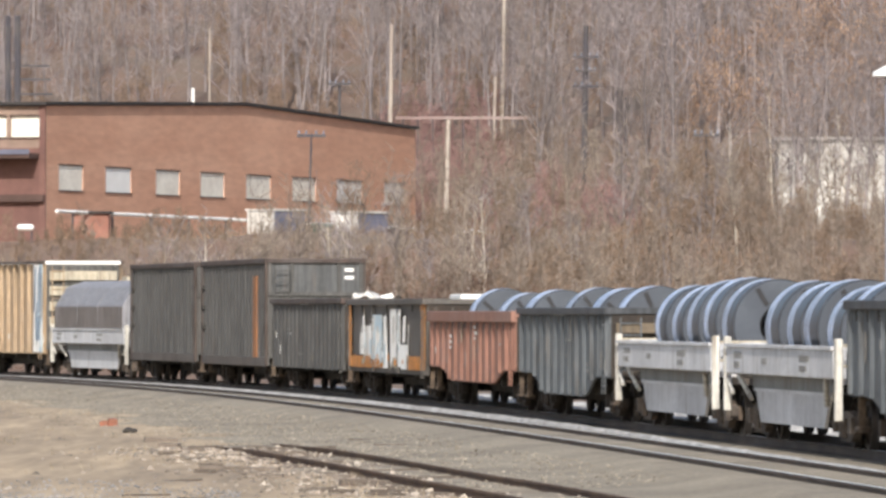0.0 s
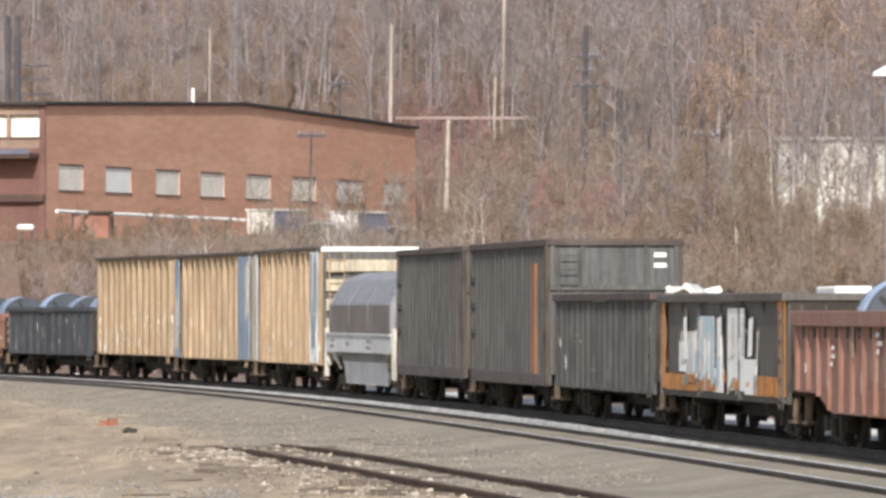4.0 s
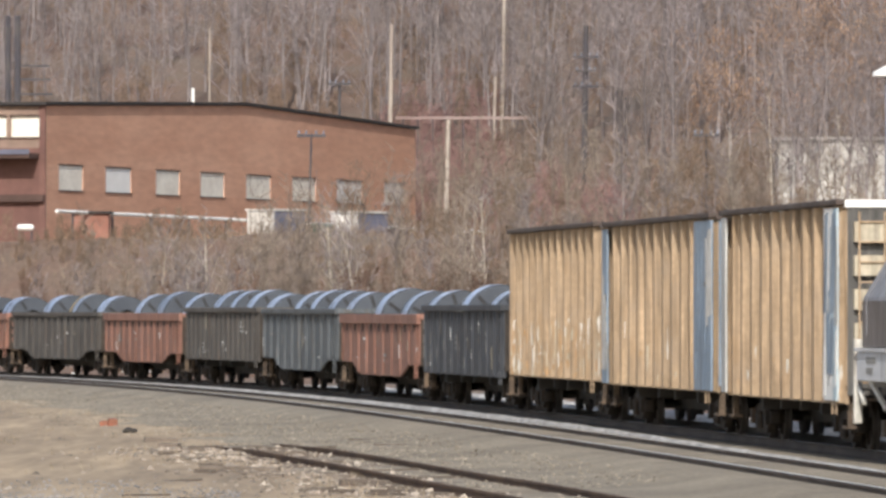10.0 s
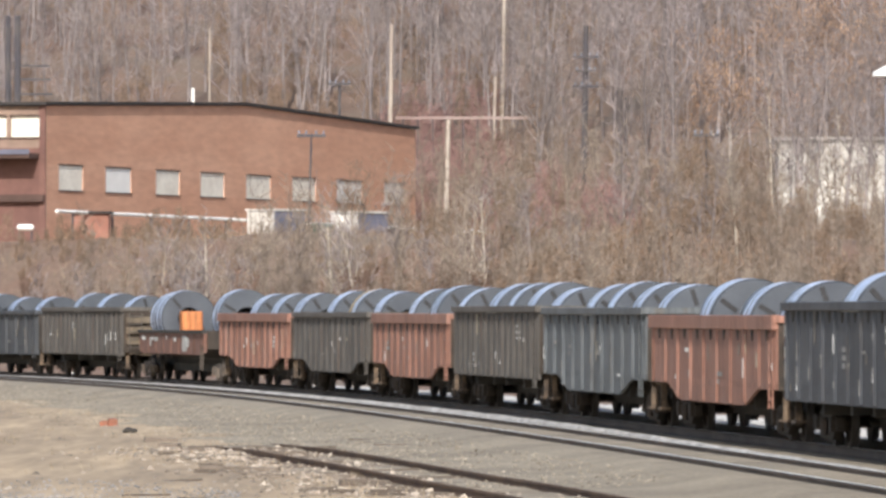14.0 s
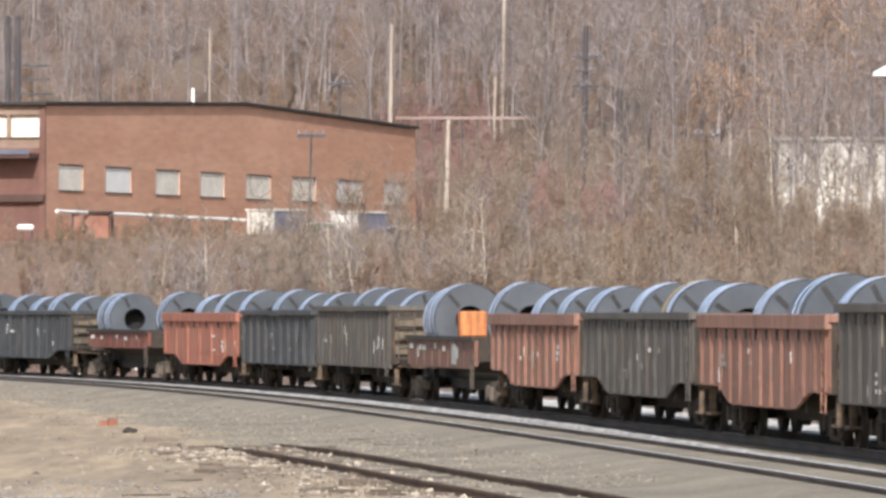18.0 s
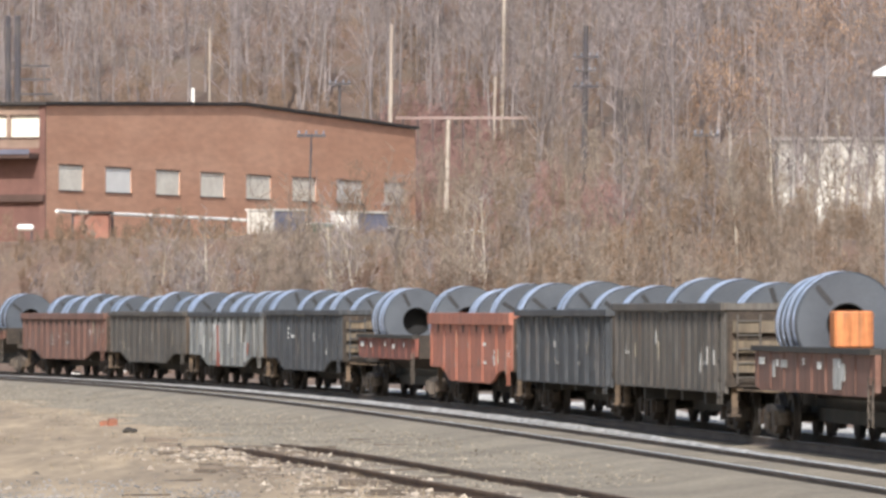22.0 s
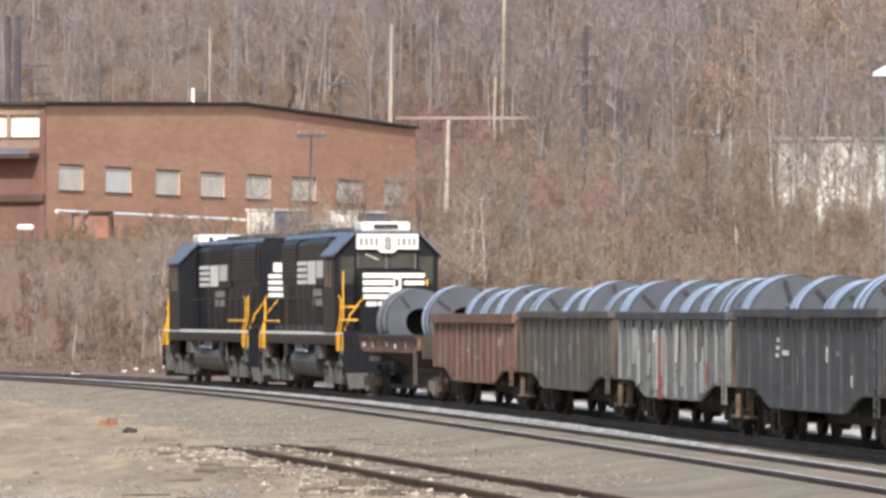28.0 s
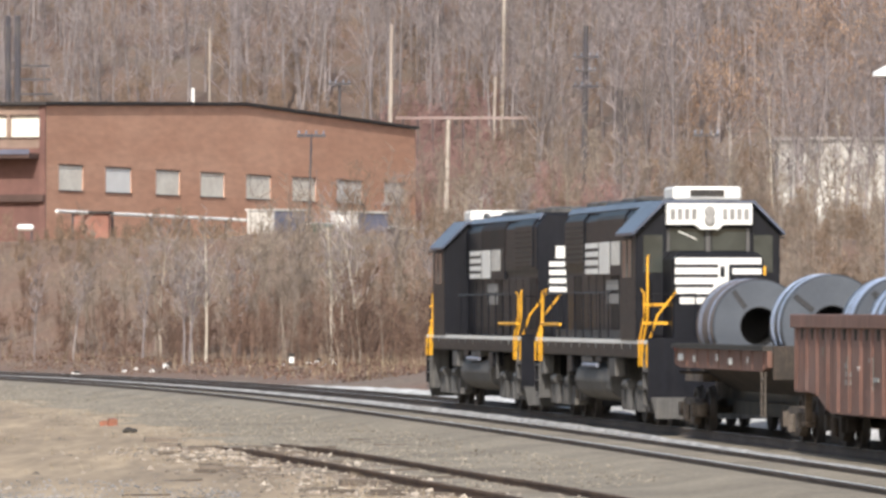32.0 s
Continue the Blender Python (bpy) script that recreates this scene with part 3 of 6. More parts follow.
def lamp_post():
    d = 190.0
    tx, ty, tz = px_at(1572, 124, d)
    gz = float(ground_z([tx], [d])[0])
    o = tagged(new("street_lamp"), "tall lamp post with a white shaded head", "lamp post")
    o.location = (tx, d, gz)
    part("post", rod_bm((0, 0, -.2), (0, 0, tz - gz), 0.08, 10), M["bluegrey"], o)
    bm = bmesh.new()
    lathe(bm, [(tz - gz - .16, .42), (tz - gz - .06, .40), (tz - gz + .06, .16), (tz - gz + .12, .05)], "z", 20)
    part("shade", bm, M["whitepaint"], o, "white enamel shade")


lamp_post()

# ---------------------------------------------------------------- bare woods and brush
M["bark"] = mat("grey_bark", (0.255, 0.222, 0.216), (0.175, 0.150, 0.150), 0.95, s1=0.16, s2=4.0, bump=0.0, fine=0.2, world_space=True, island=0.3)
M["palebark"] = mat("pale_bark", (0.50, 0.45, 0.38), (0.36, 0.31, 0.26), 0.95, s1=0.9, s2=6.0, bump=0.0, fine=0.2, world_space=True, island=0.2)
M["twig"] = mat("bare_twigs", (0.325, 0.280, 0.285), (0.225, 0.192, 0.178), 0.95, s1=0.07, s2=2.0, bump=0.0, fine=0.2, world_space=True, island=0.4)
M["brush"] = mat("dry_brush", (0.272, 0.190, 0.134), (0.182, 0.132, 0.098), 0.95, s1=0.10, s2=2.0, bump=0.0, fine=0.25, world_space=True, island=0.45)
M["rustbrush"] = mat("rust_brown_brush", (0.205, 0.130, 0.098), (0.145, 0.096, 0.074), 0.95, s1=0.12, s2=2.0, bump=0.0, fine=0.25, world_space=True, island=0.45)
M["sapling"] = mat("grey_sapling_bark", (0.300, 0.246, 0.200), (0.205, 0.162, 0.132), 0.95, s1=0.3, s2=3, bump=0, world_space=True, island=0.35)
M["redstem"] = mat("red_bramble", (0.33, 0.20, 0.18), (0.26, 0.16, 0.15), 0.95, s1=0.3, s2=3, bump=0, world_space=True, island=0.3)
M["deadleaf"] = mat("dead_leaves", (0.37, 0.245, 0.165), (0.28, 0.18, 0.125), 0.9, s1=0.3, s2=3.0, bump=0.0, fine=0.25, world_space=True, island=0.5)
M["rustleaf"] = mat("rust_red_leaves", (0.180, 0.108, 0.080), (0.125, 0.080, 0.062), 0.95, s1=0.3, s2=3.0, bump=0.0, fine=0.3, world_space=True, island=0.45)
M["straw"] = mat("dry_grass", (0.38, 0.31, 0.21), (0.30, 0.235, 0.165), 0.95, s1=0.2, s2=2.0, bump=0.0, fine=0.2, world_space=True, island=0.4)
rg = np.random.RandomState(5)


def grow(height, r, spread, n_limb, n_twig, stems=1, low=0.3):
    """Segments of a bare tree: p0, p1, r0, r1, kind (0 trunk, 1 limb, 2 twig)."""
    out = []

    def chain(p, d, length, r0, r1, kind, steps, wander):
        pts = [p]
        for k in range(steps):
            d = d + rg.normal(0, wander, 3)
            d[2] += 0.06 if kind else 0.03
            d = d / np.linalg.norm(d)
            q = p + d * length / steps
            ra, rb = (r0 + (r1 - r0) * t / steps for t in (k, k + 1))
            out.append((p, q, ra, rb, kind))
            p = q
            pts.append(p)
        return pts, d
    for st in range(stems):
        lean = rg.normal(0, 0.03 if stems == 1 else 0.085, 3)
        lean[2] = 1
        h = height * rg.uniform(0.8, 1.05) if stems > 1 else height
        tr, _ = chain(np.array([rg.normal(0, .25 * (stems > 1)), rg.normal(0, .25 * (stems > 1)), -0.2]), lean / np.linalg.norm(lean), h, r, r * 0.18, 0, 7, 0.03)
        tr = np.array(tr)
        for k in range(n_limb):
            f = rg.uniform(low, 0.97)
            i = min(int(f * 7), 6)
            p = tr[i] + (tr[i + 1] - tr[i]) * (f * 7 - i)
            az = rg.uniform(0, 6.283)
            d = np.array([math.cos(az) * spread, math.sin(az) * spread, rg.uniform(0.6, 1.3)])
            ln = h * rg.uniform(0.16, 0.34) * (1.25 - f * 0.6)
            lim, _ = chain(p, d / np.linalg.norm(d), ln, r * 0.36 * (1.2 - f), r * 0.08, 1, 3, 0.13)
            for j in range(n_twig):
                m = rg.randint(1, 4)
                az = rg.uniform(0, 6.283)
                dd = np.array([math.cos(az), math.sin(az), rg.uniform(0.2, 1.4)])
                chain(lim[m], dd / np.linalg.norm(dd), ln * rg.uniform(0.3, 0.65), 0.016, 0.007, 2, 2, 0.2)
    p0, p1, r0, r1, kd = zip(*out)
    return np.array(p0), np.array(p1), np.array(r0), np.array(r1), np.array(kd)


def scatter(protos, spots):
    """Copies of grown plants at (x, y, z, turn, size), joined."""
    acc = [[], [], [], [], []]
    for i, (x, y, z, turn, size) in enumerate(spots):
        p0, p1, r0, r1, kd = protos[i % len(protos)]
        c, s = math.cos(turn), math.sin(turn)
        rot = np.array([[c, s, 0], [-s, c, 0], [0, 0, 1]]) * size
        off = np.array([x, y, z])
        for a, v in zip(acc, (p0 @ rot + off, p1 @ rot + off, r0 * size, r1 * size, kd)):
            a.append(v)
    return [np.concatenate(a) for a in acc]


def in_view(n, y0, y1, margin=5.0, edge=0.0672, power=1.0):
    y = y0 + (y1 - y0) * rg.uniform(0, 1, n) ** power
    x = rg.uniform(-1, 1, n) * (edge * y + margin)
    return x, y


def build_woods():
    protos = [grow(rg.uniform(9, 15), rg.uniform(.075, .14), 0.75, 16, 7) for _ in range(9)]
    x, y = in_view(820, 396, 640)
    x2, y2 = in_view(160, 640, 760)
    x, y = np.concatenate([x, x2]), np.concatenate([y, y2])
    px = 784 + FOC * x / y
    keep = ~((px < 950) & (y < 456)) & ~((px > 1020) & (px < 1052) & (y < 418)) & ~((px > 1210) & (y < 414))
    x, y = x[keep], y[keep]
    z = ground_z(x, y)
    p0, p1, r0, r1, kd = scatter(protos, [(a, b, c, rg.uniform(0, 6.28), rg.uniform(.75, 1.15)) for a, b, c in zip(x, y, z)])
    w = tagged(new("hillside_woods"), "leafless grey-brown woods covering the hillside", "trees", kind="stuff")
    t = kd == 0
    tagged(part("trunks", segments("trunks", p0[t], p1[t], r0[t], r1[t], M["bark"], 5), None, w), kind="stuff")
    t = ~t
    tagged(part("branches", segments("branches", p0[t], p1[t], np.maximum(r0[t], .014), np.maximum(r1[t], .008), M["twig"], 3), None, w), kind="stuff")
    # saplings and scrub on the hill
    protos = [grow(rg.uniform(3, 5), 0.035, 0.8, 9, 5, stems=3, low=0.2) for _ in range(6)]
    x, y = in_view(700, 398, 620)
    z = ground_z(x, y)
    p0, p1, r0, r1, kd = scatter(protos, [(a, b, c, rg.uniform(0, 6.28), rg.uniform(.7, 1.3)) for a, b, c in zip(x, y, z)])
    x, y = rg.uniform(-4.2, 4.2, 130), rg.uniform(428, 470, 130)
    red = scatter(protos, [(a, b, c, rg.uniform(0, 6.28), rg.uniform(.6, 1.1)) for a, b, c in zip(x, y, ground_z(x, y))])
    rs = tagged(new("red_stem_scrub"), "reddish bare bramble scrub on the hill", "scrub", kind="stuff")
    tagged(part("stems", segments("stems", red[0], red[1], np.maximum(red[2], .016), np.maximum(red[3], .01), M["redstem"], 3), None, rs), kind="stuff")
    s = tagged(new("hillside_scrub"), "thin bare saplings and scrub between the trees", "scrub", kind="stuff")
    tagged(part("stems", segments("stems", p0, p1, np.maximum(r0, .012), np.maximum(r1, .007), M["brush"], 3), None, s), kind="stuff")
    # bank brush
    protos = [grow(rg.uniform(1.8, 3.6), 0.024, 0.5, 8, 5, stems=4, low=0.15) for _ in range(8)]
    x, y = in_view(1500, 262, 408, 4)
    e = off_track(x, y)
    keep = (e > 9) & ~((x < 0) & (y > 352 + np.clip((x + 19.9) * 3.1, 0, 60)))
    pxb = 784 + FOC * x / y
    keep &= ~((pxb > 415) & (pxb < 705) & (y > 330))
    x, y = x[keep], y[keep]
    z = ground_z(x, y)
    near_mill = np.where((x < 1.5) & (y > 312), .39, np.where((x < 4.5) & (y > 330), .38, np.where((x > 15.5) & (y > 318), .62, 1.0)))
    s = tagged(new("bank_brush"), "tangled dry brown brush on the bank", "brush", kind="stuff")
    low = (off_track(x, y) < 17) & (x < 2 + 6 * rg.uniform(-1, 1, len(x)))
    pxr = 784 + FOC * x / y
    red = ~low & (pxr > 850) & (pxr < 1130) & (y > 328) & (y < 372)
    for pick, m in ((low, "rustbrush"), (red, "redstem"), (~low & ~red, "brush")):
        p0, p1, r0, r1, kd = scatter(protos, [(a, b, c, rg.uniform(0, 6.28), rg.uniform(.6, 1.3) * m_) for a, b, c, m_ in zip(x[pick], y[pick], z[pick], near_mill[pick])])
        tagged(part("stems", segments("stems", p0, p1, np.maximum(r0, .01), np.maximum(r1, .006), M[m], 3), None, s), kind="stuff")
    # thin saplings standing out of the brush
    protos = [grow(rg.uniform(3.4, 5.8), 0.042, 0.42, 8, 5, stems=k % 2 + 1, low=0.35) for k in range(8)]
    x, y = in_view(400, 272, 400, 3)
    x2, y2 = in_view(230, 276, 330, 1)
    x, y = np.concatenate([x, x2]), np.concatenate([y, y2])
    e, px = off_track(x, y), 784 + FOC * x / y
    keep = (e > 10) & ~((px < 740) & (y > 322)) & ~((px > 1365) & (y > 310) & (rg.uniform(0, 1, len(px)) < .6))
    x, y = x[keep], y[keep]
    z = ground_z(x, y)
    p0, p1, r0, r1, kd = scatter(protos, [(a, b, c, rg.uniform(0, 6.28), rg.uniform(.7, 1.1)) for a, b, c in zip(x, y, z)])
    s = tagged(new("bank_saplings"), "thin grey leafless saplings along the bank", "saplings", kind="stuff")
    tagged(part("stems", segments("stems", p0, p1, np.maximum(r0, .011), np.maximum(r1, .007), M["sapling"], 4), None, s), kind="stuff")
    # dry grass and weeds at the foot of the bank
    n = 26000
    x, y = in_view(n, 250, 380, 3, power=1.3)
    e = off_track(x, y)
    keep = (e > 5.5) & ~((x < 0) & (y > 352 + np.clip((x + 19.9) * 3.1, 0, 60)))
    x, y = x[keep], y[keep]
    z = ground_z(x, y)
    n = len(x)
    p = np.stack([x, y, z - .03], -1)
    h = rg.uniform(.12, .55, n)
    q = p + np.stack([rg.normal(0, .25, n) * h, rg.normal(0, .25, n) * h, h], -1)
    g = tagged(new("bank_weeds"), "dry tan and rust-brown weeds on the bank", "weeds", kind="stuff")
    half = rg.uniform(0, 1, n) < 0.2
    tagged(part("grass", segments("grass", p[half], q[half], np.full(half.sum(), .014), np.full(half.sum(), .004), M["straw"], 3), None, g), kind="stuff")
    foot = ~half & (e[keep] < 13) & (rg.uniform(0, 1, n) < 0.8)
    c = np.repeat(p[foot], 6, 0)
    m = len(c)
    c = c + np.stack([rg.normal(0, .25, m), rg.normal(0, .5, m), rg.uniform(.02, .16, m)], -1)
    u, v = rg.normal(0, .032, (m, 3)), rg.normal(0, .032, (m, 3))
    tagged(part("leaf_litter", quads_mesh("leaf_litter", np.stack([c - u, c - v, c + u, c + v], 1), M["rustleaf"]), None, g, "drift of rust-red dead leaves"), kind="stuff")
    half = ~half & ~foot
    tagged(part("stalks", segments("stalks", p[half], q[half], np.full(half.sum(), .014), np.full(half.sum(), .004), M["brush"], 3), None, g), kind="stuff")


build_woods()


def stones(name, lab, xyz, size, material):
    """Loose broken stones: squashed, turned octahedra in one mesh."""
    n = len(xyz)
    base = np.array([[1, 0, 0], [0, 1, 0], [-1, 0, 0], [0, -1, 0], [0, 0, .8], [0, 0, -.8]], float)
    v = base[None] * rg.uniform(.6, 1.3, (n, 6, 1)) * size[:, None, None]
    t = rg.uniform(0, 6.28, n)
    c, s = np.cos(t)[:, None], np.sin(t)[:, None]
    v = np.stack([v[..., 0] * c - v[..., 1] * s, v[..., 0] * s + v[..., 1] * c, v[..., 2] * .75], -1) + np.asarray(xyz)[:, None]
    f = np.array([[0, 1, 4], [1, 2, 4], [2, 3, 4], [3, 0, 4], [1, 0, 5], [2, 1, 5], [3, 2, 5], [0, 3, 5]])
    me = grid_mesh(name, v.reshape(-1, 3), (np.arange(n)[:, None, None] * 6 + f[None]).reshape(-1, 3), [material])
    return tagged(new(name, me), lab, "stones", kind="stuff")


def build_foreground():
    n = 11000
    s, e = rg.uniform(-78, 90, n), np.where(rg.uniform(0, 1, n) < .75, rg.uniform(-10.0, -5.9, n), -10 - 2.2 * rg.uniform(0, 1, n) ** 2)
    x, y, _ = on_track(s, e)
    z = np.interp(-e, [5.8, 6.8, 9.5, 10.2], [-.15, -.275, -.31, -.33])
    stones("ballast_gravel", "loose grey and buff ballast stones beside the track", np.stack([x, y, z + .005], -1), rg.uniform(.015, .035, n), M["stone"])
    n = 2600
    l, w = rg.uniform(3, 60, n), rg.normal(-1.0, 1.1, n)
    x, y = -4.35 + .1295 * l + w * .9916, 147 - .9916 * l + w * .1295
    stones("siding_rubble", "pale broken rubble strewn round the old siding", np.stack([x, y, ground_z(x, y) + .01], -1), rg.uniform(.02, .05, n) + .08 * rg.uniform(0, 1, n) ** 6, M["rubble"])
    n = 2400
    y = rg.uniform(101, 117, n)
    x = -y * rg.uniform(.028, .066, n)
    k = rg.uniform(0, 1, n) < smooth(118 - y + 3 * wob(x * 2, y), 1, 9)
    x, y = x[k], y[k]
    stones("gravel_patch", "patch of grey gravel spread over the dirt", np.stack([x, y, ground_z(x, y) + .004], -1), rg.uniform(.012, .035, len(x)), M["grey_gravel"])
    n = 420
    y = rg.uniform(98, 230, n)
    x = -rg.uniform(-.01, .068, n) * y
    e = off_track(x, y)
    k = e < -9
    x, y = x[k], y[k]
    stones("dirt_stones", "small stones scattered over bare dirt", np.stack([x, y, ground_z(x, y) + .005], -1), rg.uniform(.015, .05, len(x)) + .05 * rg.uniform(0, 1, len(x)) ** 5, M["rubble"])
    n = 2600
    y = rg.uniform(100, 220, n)
    x = -rg.uniform(.0, .07, n) * y
    k = (off_track(x, y) < -10) & (wob(x * 2, y * .7) > .15)
    x, y = x[k], y[k]
    n = len(x)
    p = np.stack([x, y, ground_z(x, y) - .01], -1)
    h = rg.uniform(.04, .16, n)
    q = p + np.stack([rg.normal(0, .5, n) * h, rg.normal(0, .5, n) * h, h], -1)
    g = tagged(new("dry_grass"), "sparse short dry grass on the dirt", "grass", kind="stuff")
    tagged(part("blades", segments("blades", p, q, np.full(n, .008), np.full(n, .003), M["straw"], 3), None, g), kind="stuff")


M["grey_gravel"] = mat("blue_grey_gravel", (0.30, 0.29, 0.285), (0.17, 0.165, 0.165), 0.9, s1=0.9, s2=9.0, bump=0.3, fine=0.2, world_space=True, island=0.5)
M["rubble"] = mat("pale_rubble", (0.37, 0.32, 0.265), (0.22, 0.18, 0.145), 0.9, s1=0.9, s2=9.0, bump=0.3, fine=0.2, world_space=True, island=0.5)
build_foreground()


def lump(name, lab, cat, x, y, z, sx, sy, sz, material, turn=0, seed=1, cuts=2):
    """An irregular lump with knocked-off corners."""
    bm = bmesh.new()
    bmesh.ops.create_icosphere(bm, subdivisions=cuts, radius=1)
    r = random.Random(seed)
    for v in bm.verts:
        k = 1 + r.uniform(-.22, .22)
        v.co = Vector((v.co.x * sx * k, v.co.y * sy * k, max(v.co.z, -.5) * sz * k))
    o = new(name, to_mesh(name, bm, material))
    o.matrix_basis = Matrix.Translation((x, y, z)) @ pose(0, 0, 0, 0, 0, turn)
    return tagged(o, lab, cat)


def build_debris():
    M["orange_scrap"] = mat("orange_scrap", (0.30, 0.115, 0.07), (0.20, 0.09, 0.06), 0.8, s1=4, s2=20)
    def foot(px, d):
        x = (px - 784) / FOC * d
        return x, d, float(ground_z([x], [d])[0])
    x, y, z = foot(192, 172)
    o = tagged(new("broken_barrier"), "crumpled orange-red plastic barrier lying on dirt", "debris")
    o.location = (x, y, z)
    for k, (a, b, zz) in enumerate(((-.21, .0, .06), (-.02, .22, .10), (-.15, .17, .03))):
        bm = bmesh.new()
        box(bm, a, b, -.16 + .05 * k, .12, -.02, zz + .06, .02)
        part("panel", bm, M["orange_scrap"], o, bevel=.012, at=pose(0, 0, 0.01, 4 * k, -6 + 7 * k, 10 * k))
    x, y, z = foot(230, 162)
    lump("dark_stone", "small dark stone lying on dirt", "stone", x, y, z + .04, .16, .12, .09, M["black_iron"], 20, 3)
    for px, d, l, turn, nm in ((425, 122, 1.35, -4, "plank"), (285, 150, .7, 8, "plank"), (650, 114, .9, 12, "plank"), (300, 146, .45, -20, "plank")):
        x, y, z = foot(px, d)
        bm = bmesh.new()
        box(bm, -l / 2, l / 2, -.11, .11, 0, .1, .008)
        o = tagged(new("old_plank", to_mesh("old_plank", bm, M["tie"], .01)), "split weathered timber plank lying on dirt", "plank")
        o.matrix_basis = Matrix.Translation((x, y, z - .01)) @ pose(0, 0, 0, 0, 1.5, turn)
    for k, (px, d, w, h) in enumerate(((133, 292, .20, .12), (220, 290, .12, .06), (270, 287, .20, .08), (294, 288, .17, .15), (562, 279, .15, .13), (545, 278, .2, .09), (592, 277, .16, .09), (505, 278, .18, .05), (240, 291, .1, .05), (575, 274, .2, .05))):
        x, y, z = foot(px, d)
        lump("white_rubble_block", "broken white concrete block beyond the track", "rubble", x, y, z + h * .45, w, w * .7, h, M["whitepaint"], k * 40, k + 5)
    for k, (px, d, w, h) in enumerate(((136, 291.5, .13, .07), (299, 287.6, .13, .08), (565, 278.6, .12, .07), (88, 292, .2, .06), (480, 281, .18, .06), (455, 282, .14, .07))):
        x, y, z = foot(px, d)
        up = .17 if k < 3 else .0
        lump("dark_rubble_block", "dark broken block lying among white rubble", "rubble", x, y + .02, z + up + h * .4, w, w * .7, h, M["black_iron"], k * 25, k + 31)
    x, y, z = foot(516, 276)
    o = tagged(new("marker_post"), "short white marker post with a dark cap", "post")
    o.location = (x, y, z)
    part("shaft", bmesh_box(-.09, .09, -.09, .09, -.1, .34), M["whitepaint"], o, bevel=.01)
    part("cap", bmesh_box(-.1, .1, -.1, .1, .34, .48), M["black_iron"], o, bevel=.01)
    part("base_band", bmesh_box(-.1, .1, -.1, .1, .04, .12), M["black_iron"], o)


    # splintered timber round the old siding
    r = random.Random(77)
    for k in range(38):
        px, d = r.uniform(255, 760), r.uniform(104, 150)
        x, y, z = foot(px, d)
        l, w = r.uniform(.25, .8), r.uniform(.04, .09)
        bm = bmesh.new()
        box(bm, -l / 2, l / 2, -w, w, 0, r.uniform(.03, .08), .006)
        o = tagged(new("timber_splinter", to_mesh("timber_splinter", bm, M["tie"])), "dark splinter of old sleeper timber on dirt", "timber", group="timber splinters round the siding")
        o.matrix_basis = Matrix.Translation((x, y, z - .005)) @ pose(0, 0, 0, 0, r.uniform(-2, 2), r.uniform(-25, 25))
    # things on the bank
    for k, (px, py, d, w, h, m, lab) in enumerate(((1022, 432, 342, .38, .12, "whitepaint", "white concrete block lying in the brush"), (1075, 437, 338, .85, .14, "sandstone", "tan stone slab lying in the brush"), (1278, 426, 345, .3, .1, "whitewall", "pale concrete block lying in the brush"), (122, 433, 352, .16, .1, "whitepaint", "white concrete block lying in the brush"))):
        x, y, z = px_at(px, py, d)
        gz = float(ground_z([x], [y])[0])
        bm = bmesh.new()
        box(bm, -w, w, -.25, .25, min(gz - z, -h) - .1, h, .02)
        o = tagged(new("bank_block", to_mesh("bank_block", bm, M[m], .015)), lab, "block")
        o.matrix_basis = Matrix.Translation((x, y, z)) @ pose(0, 0, 0, 0, 0, 6 * k - 8)
    x, y, z = px_at(45, 403, 352)
    gz = float(ground_z([x], [y])[0])
    o = tagged(new("gas_tank"), "small white gas tank on two stands", "tank")
    bm = bmesh.new()
    lathe(bm, [(-.42, .04), (-.39, .1), (-.32, .15), (.32, .15), (.39, .1), (.42, .04)], "x", 20, (x, y, z))
    part("shell", bm, M["whitepaint"], o)
    for sx in (-.3, .3):
        part("stand", bmesh_box(x + sx - .04, x + sx + .04, y - .1, y + .1, gz - .1, z - .2), M["darkpole"], o)


M["sandstone"] = mat("tan_sandstone", (0.52, 0.38, 0.27), (0.42, 0.30, 0.21), 0.9, s1=1.5, s2=8)
build_debris()


def lone_tree(name, lab, xb, d, height, r, stems, pale, spread=0.6, limbs=14, leaves=0):
    x, y, _ = px_at(xb, 0, d)
    z = float(ground_z([x], [y])[0])
    p0, p1, r0, r1, kd = grow(height, r, spread, limbs, 6, stems=stems, low=0.35)
    o = tagged(new(name), lab, "tree", group="bare trees on the bank")
    o.location = (x, y, z)
    for k, nm, m, sd in ((0, "trunk", "palebark" if pale else "bark", 6), (1, "branching", "palebark" if pale else "bark", 4), (2, "crown", "twig", 3)):
        t = kd == k
        if k == 0:
            for i in range(stems):
                j = np.where(t)[0][7 * i:7 * i + 7]
                part(nm, segments(nm, p0[j], p1[j], r0[j], r1[j], M[m], sd), None, o)
            continue
        tagged(part(nm, segments(nm, p0[t], p1[t], np.maximum(r0[t], .009), np.maximum(r1[t], .006), M[m], sd), None, o), kind="stuff" if k else "")
    if leaves:
        tips = p1[kd == 2]
        c = tips[rg.randint(0, len(tips), leaves)] + rg.normal(0, .3, (leaves, 3))
        a, b = rg.normal(0, .030, (leaves, 3)), rg.normal(0, .030, (leaves, 3))
        part("leaves", quads_mesh("leaves", np.stack([c - a, c - b, c + a, c + b], 1), M["deadleaf"]), None, o, "clinging dead orange-brown leaves")
    return o


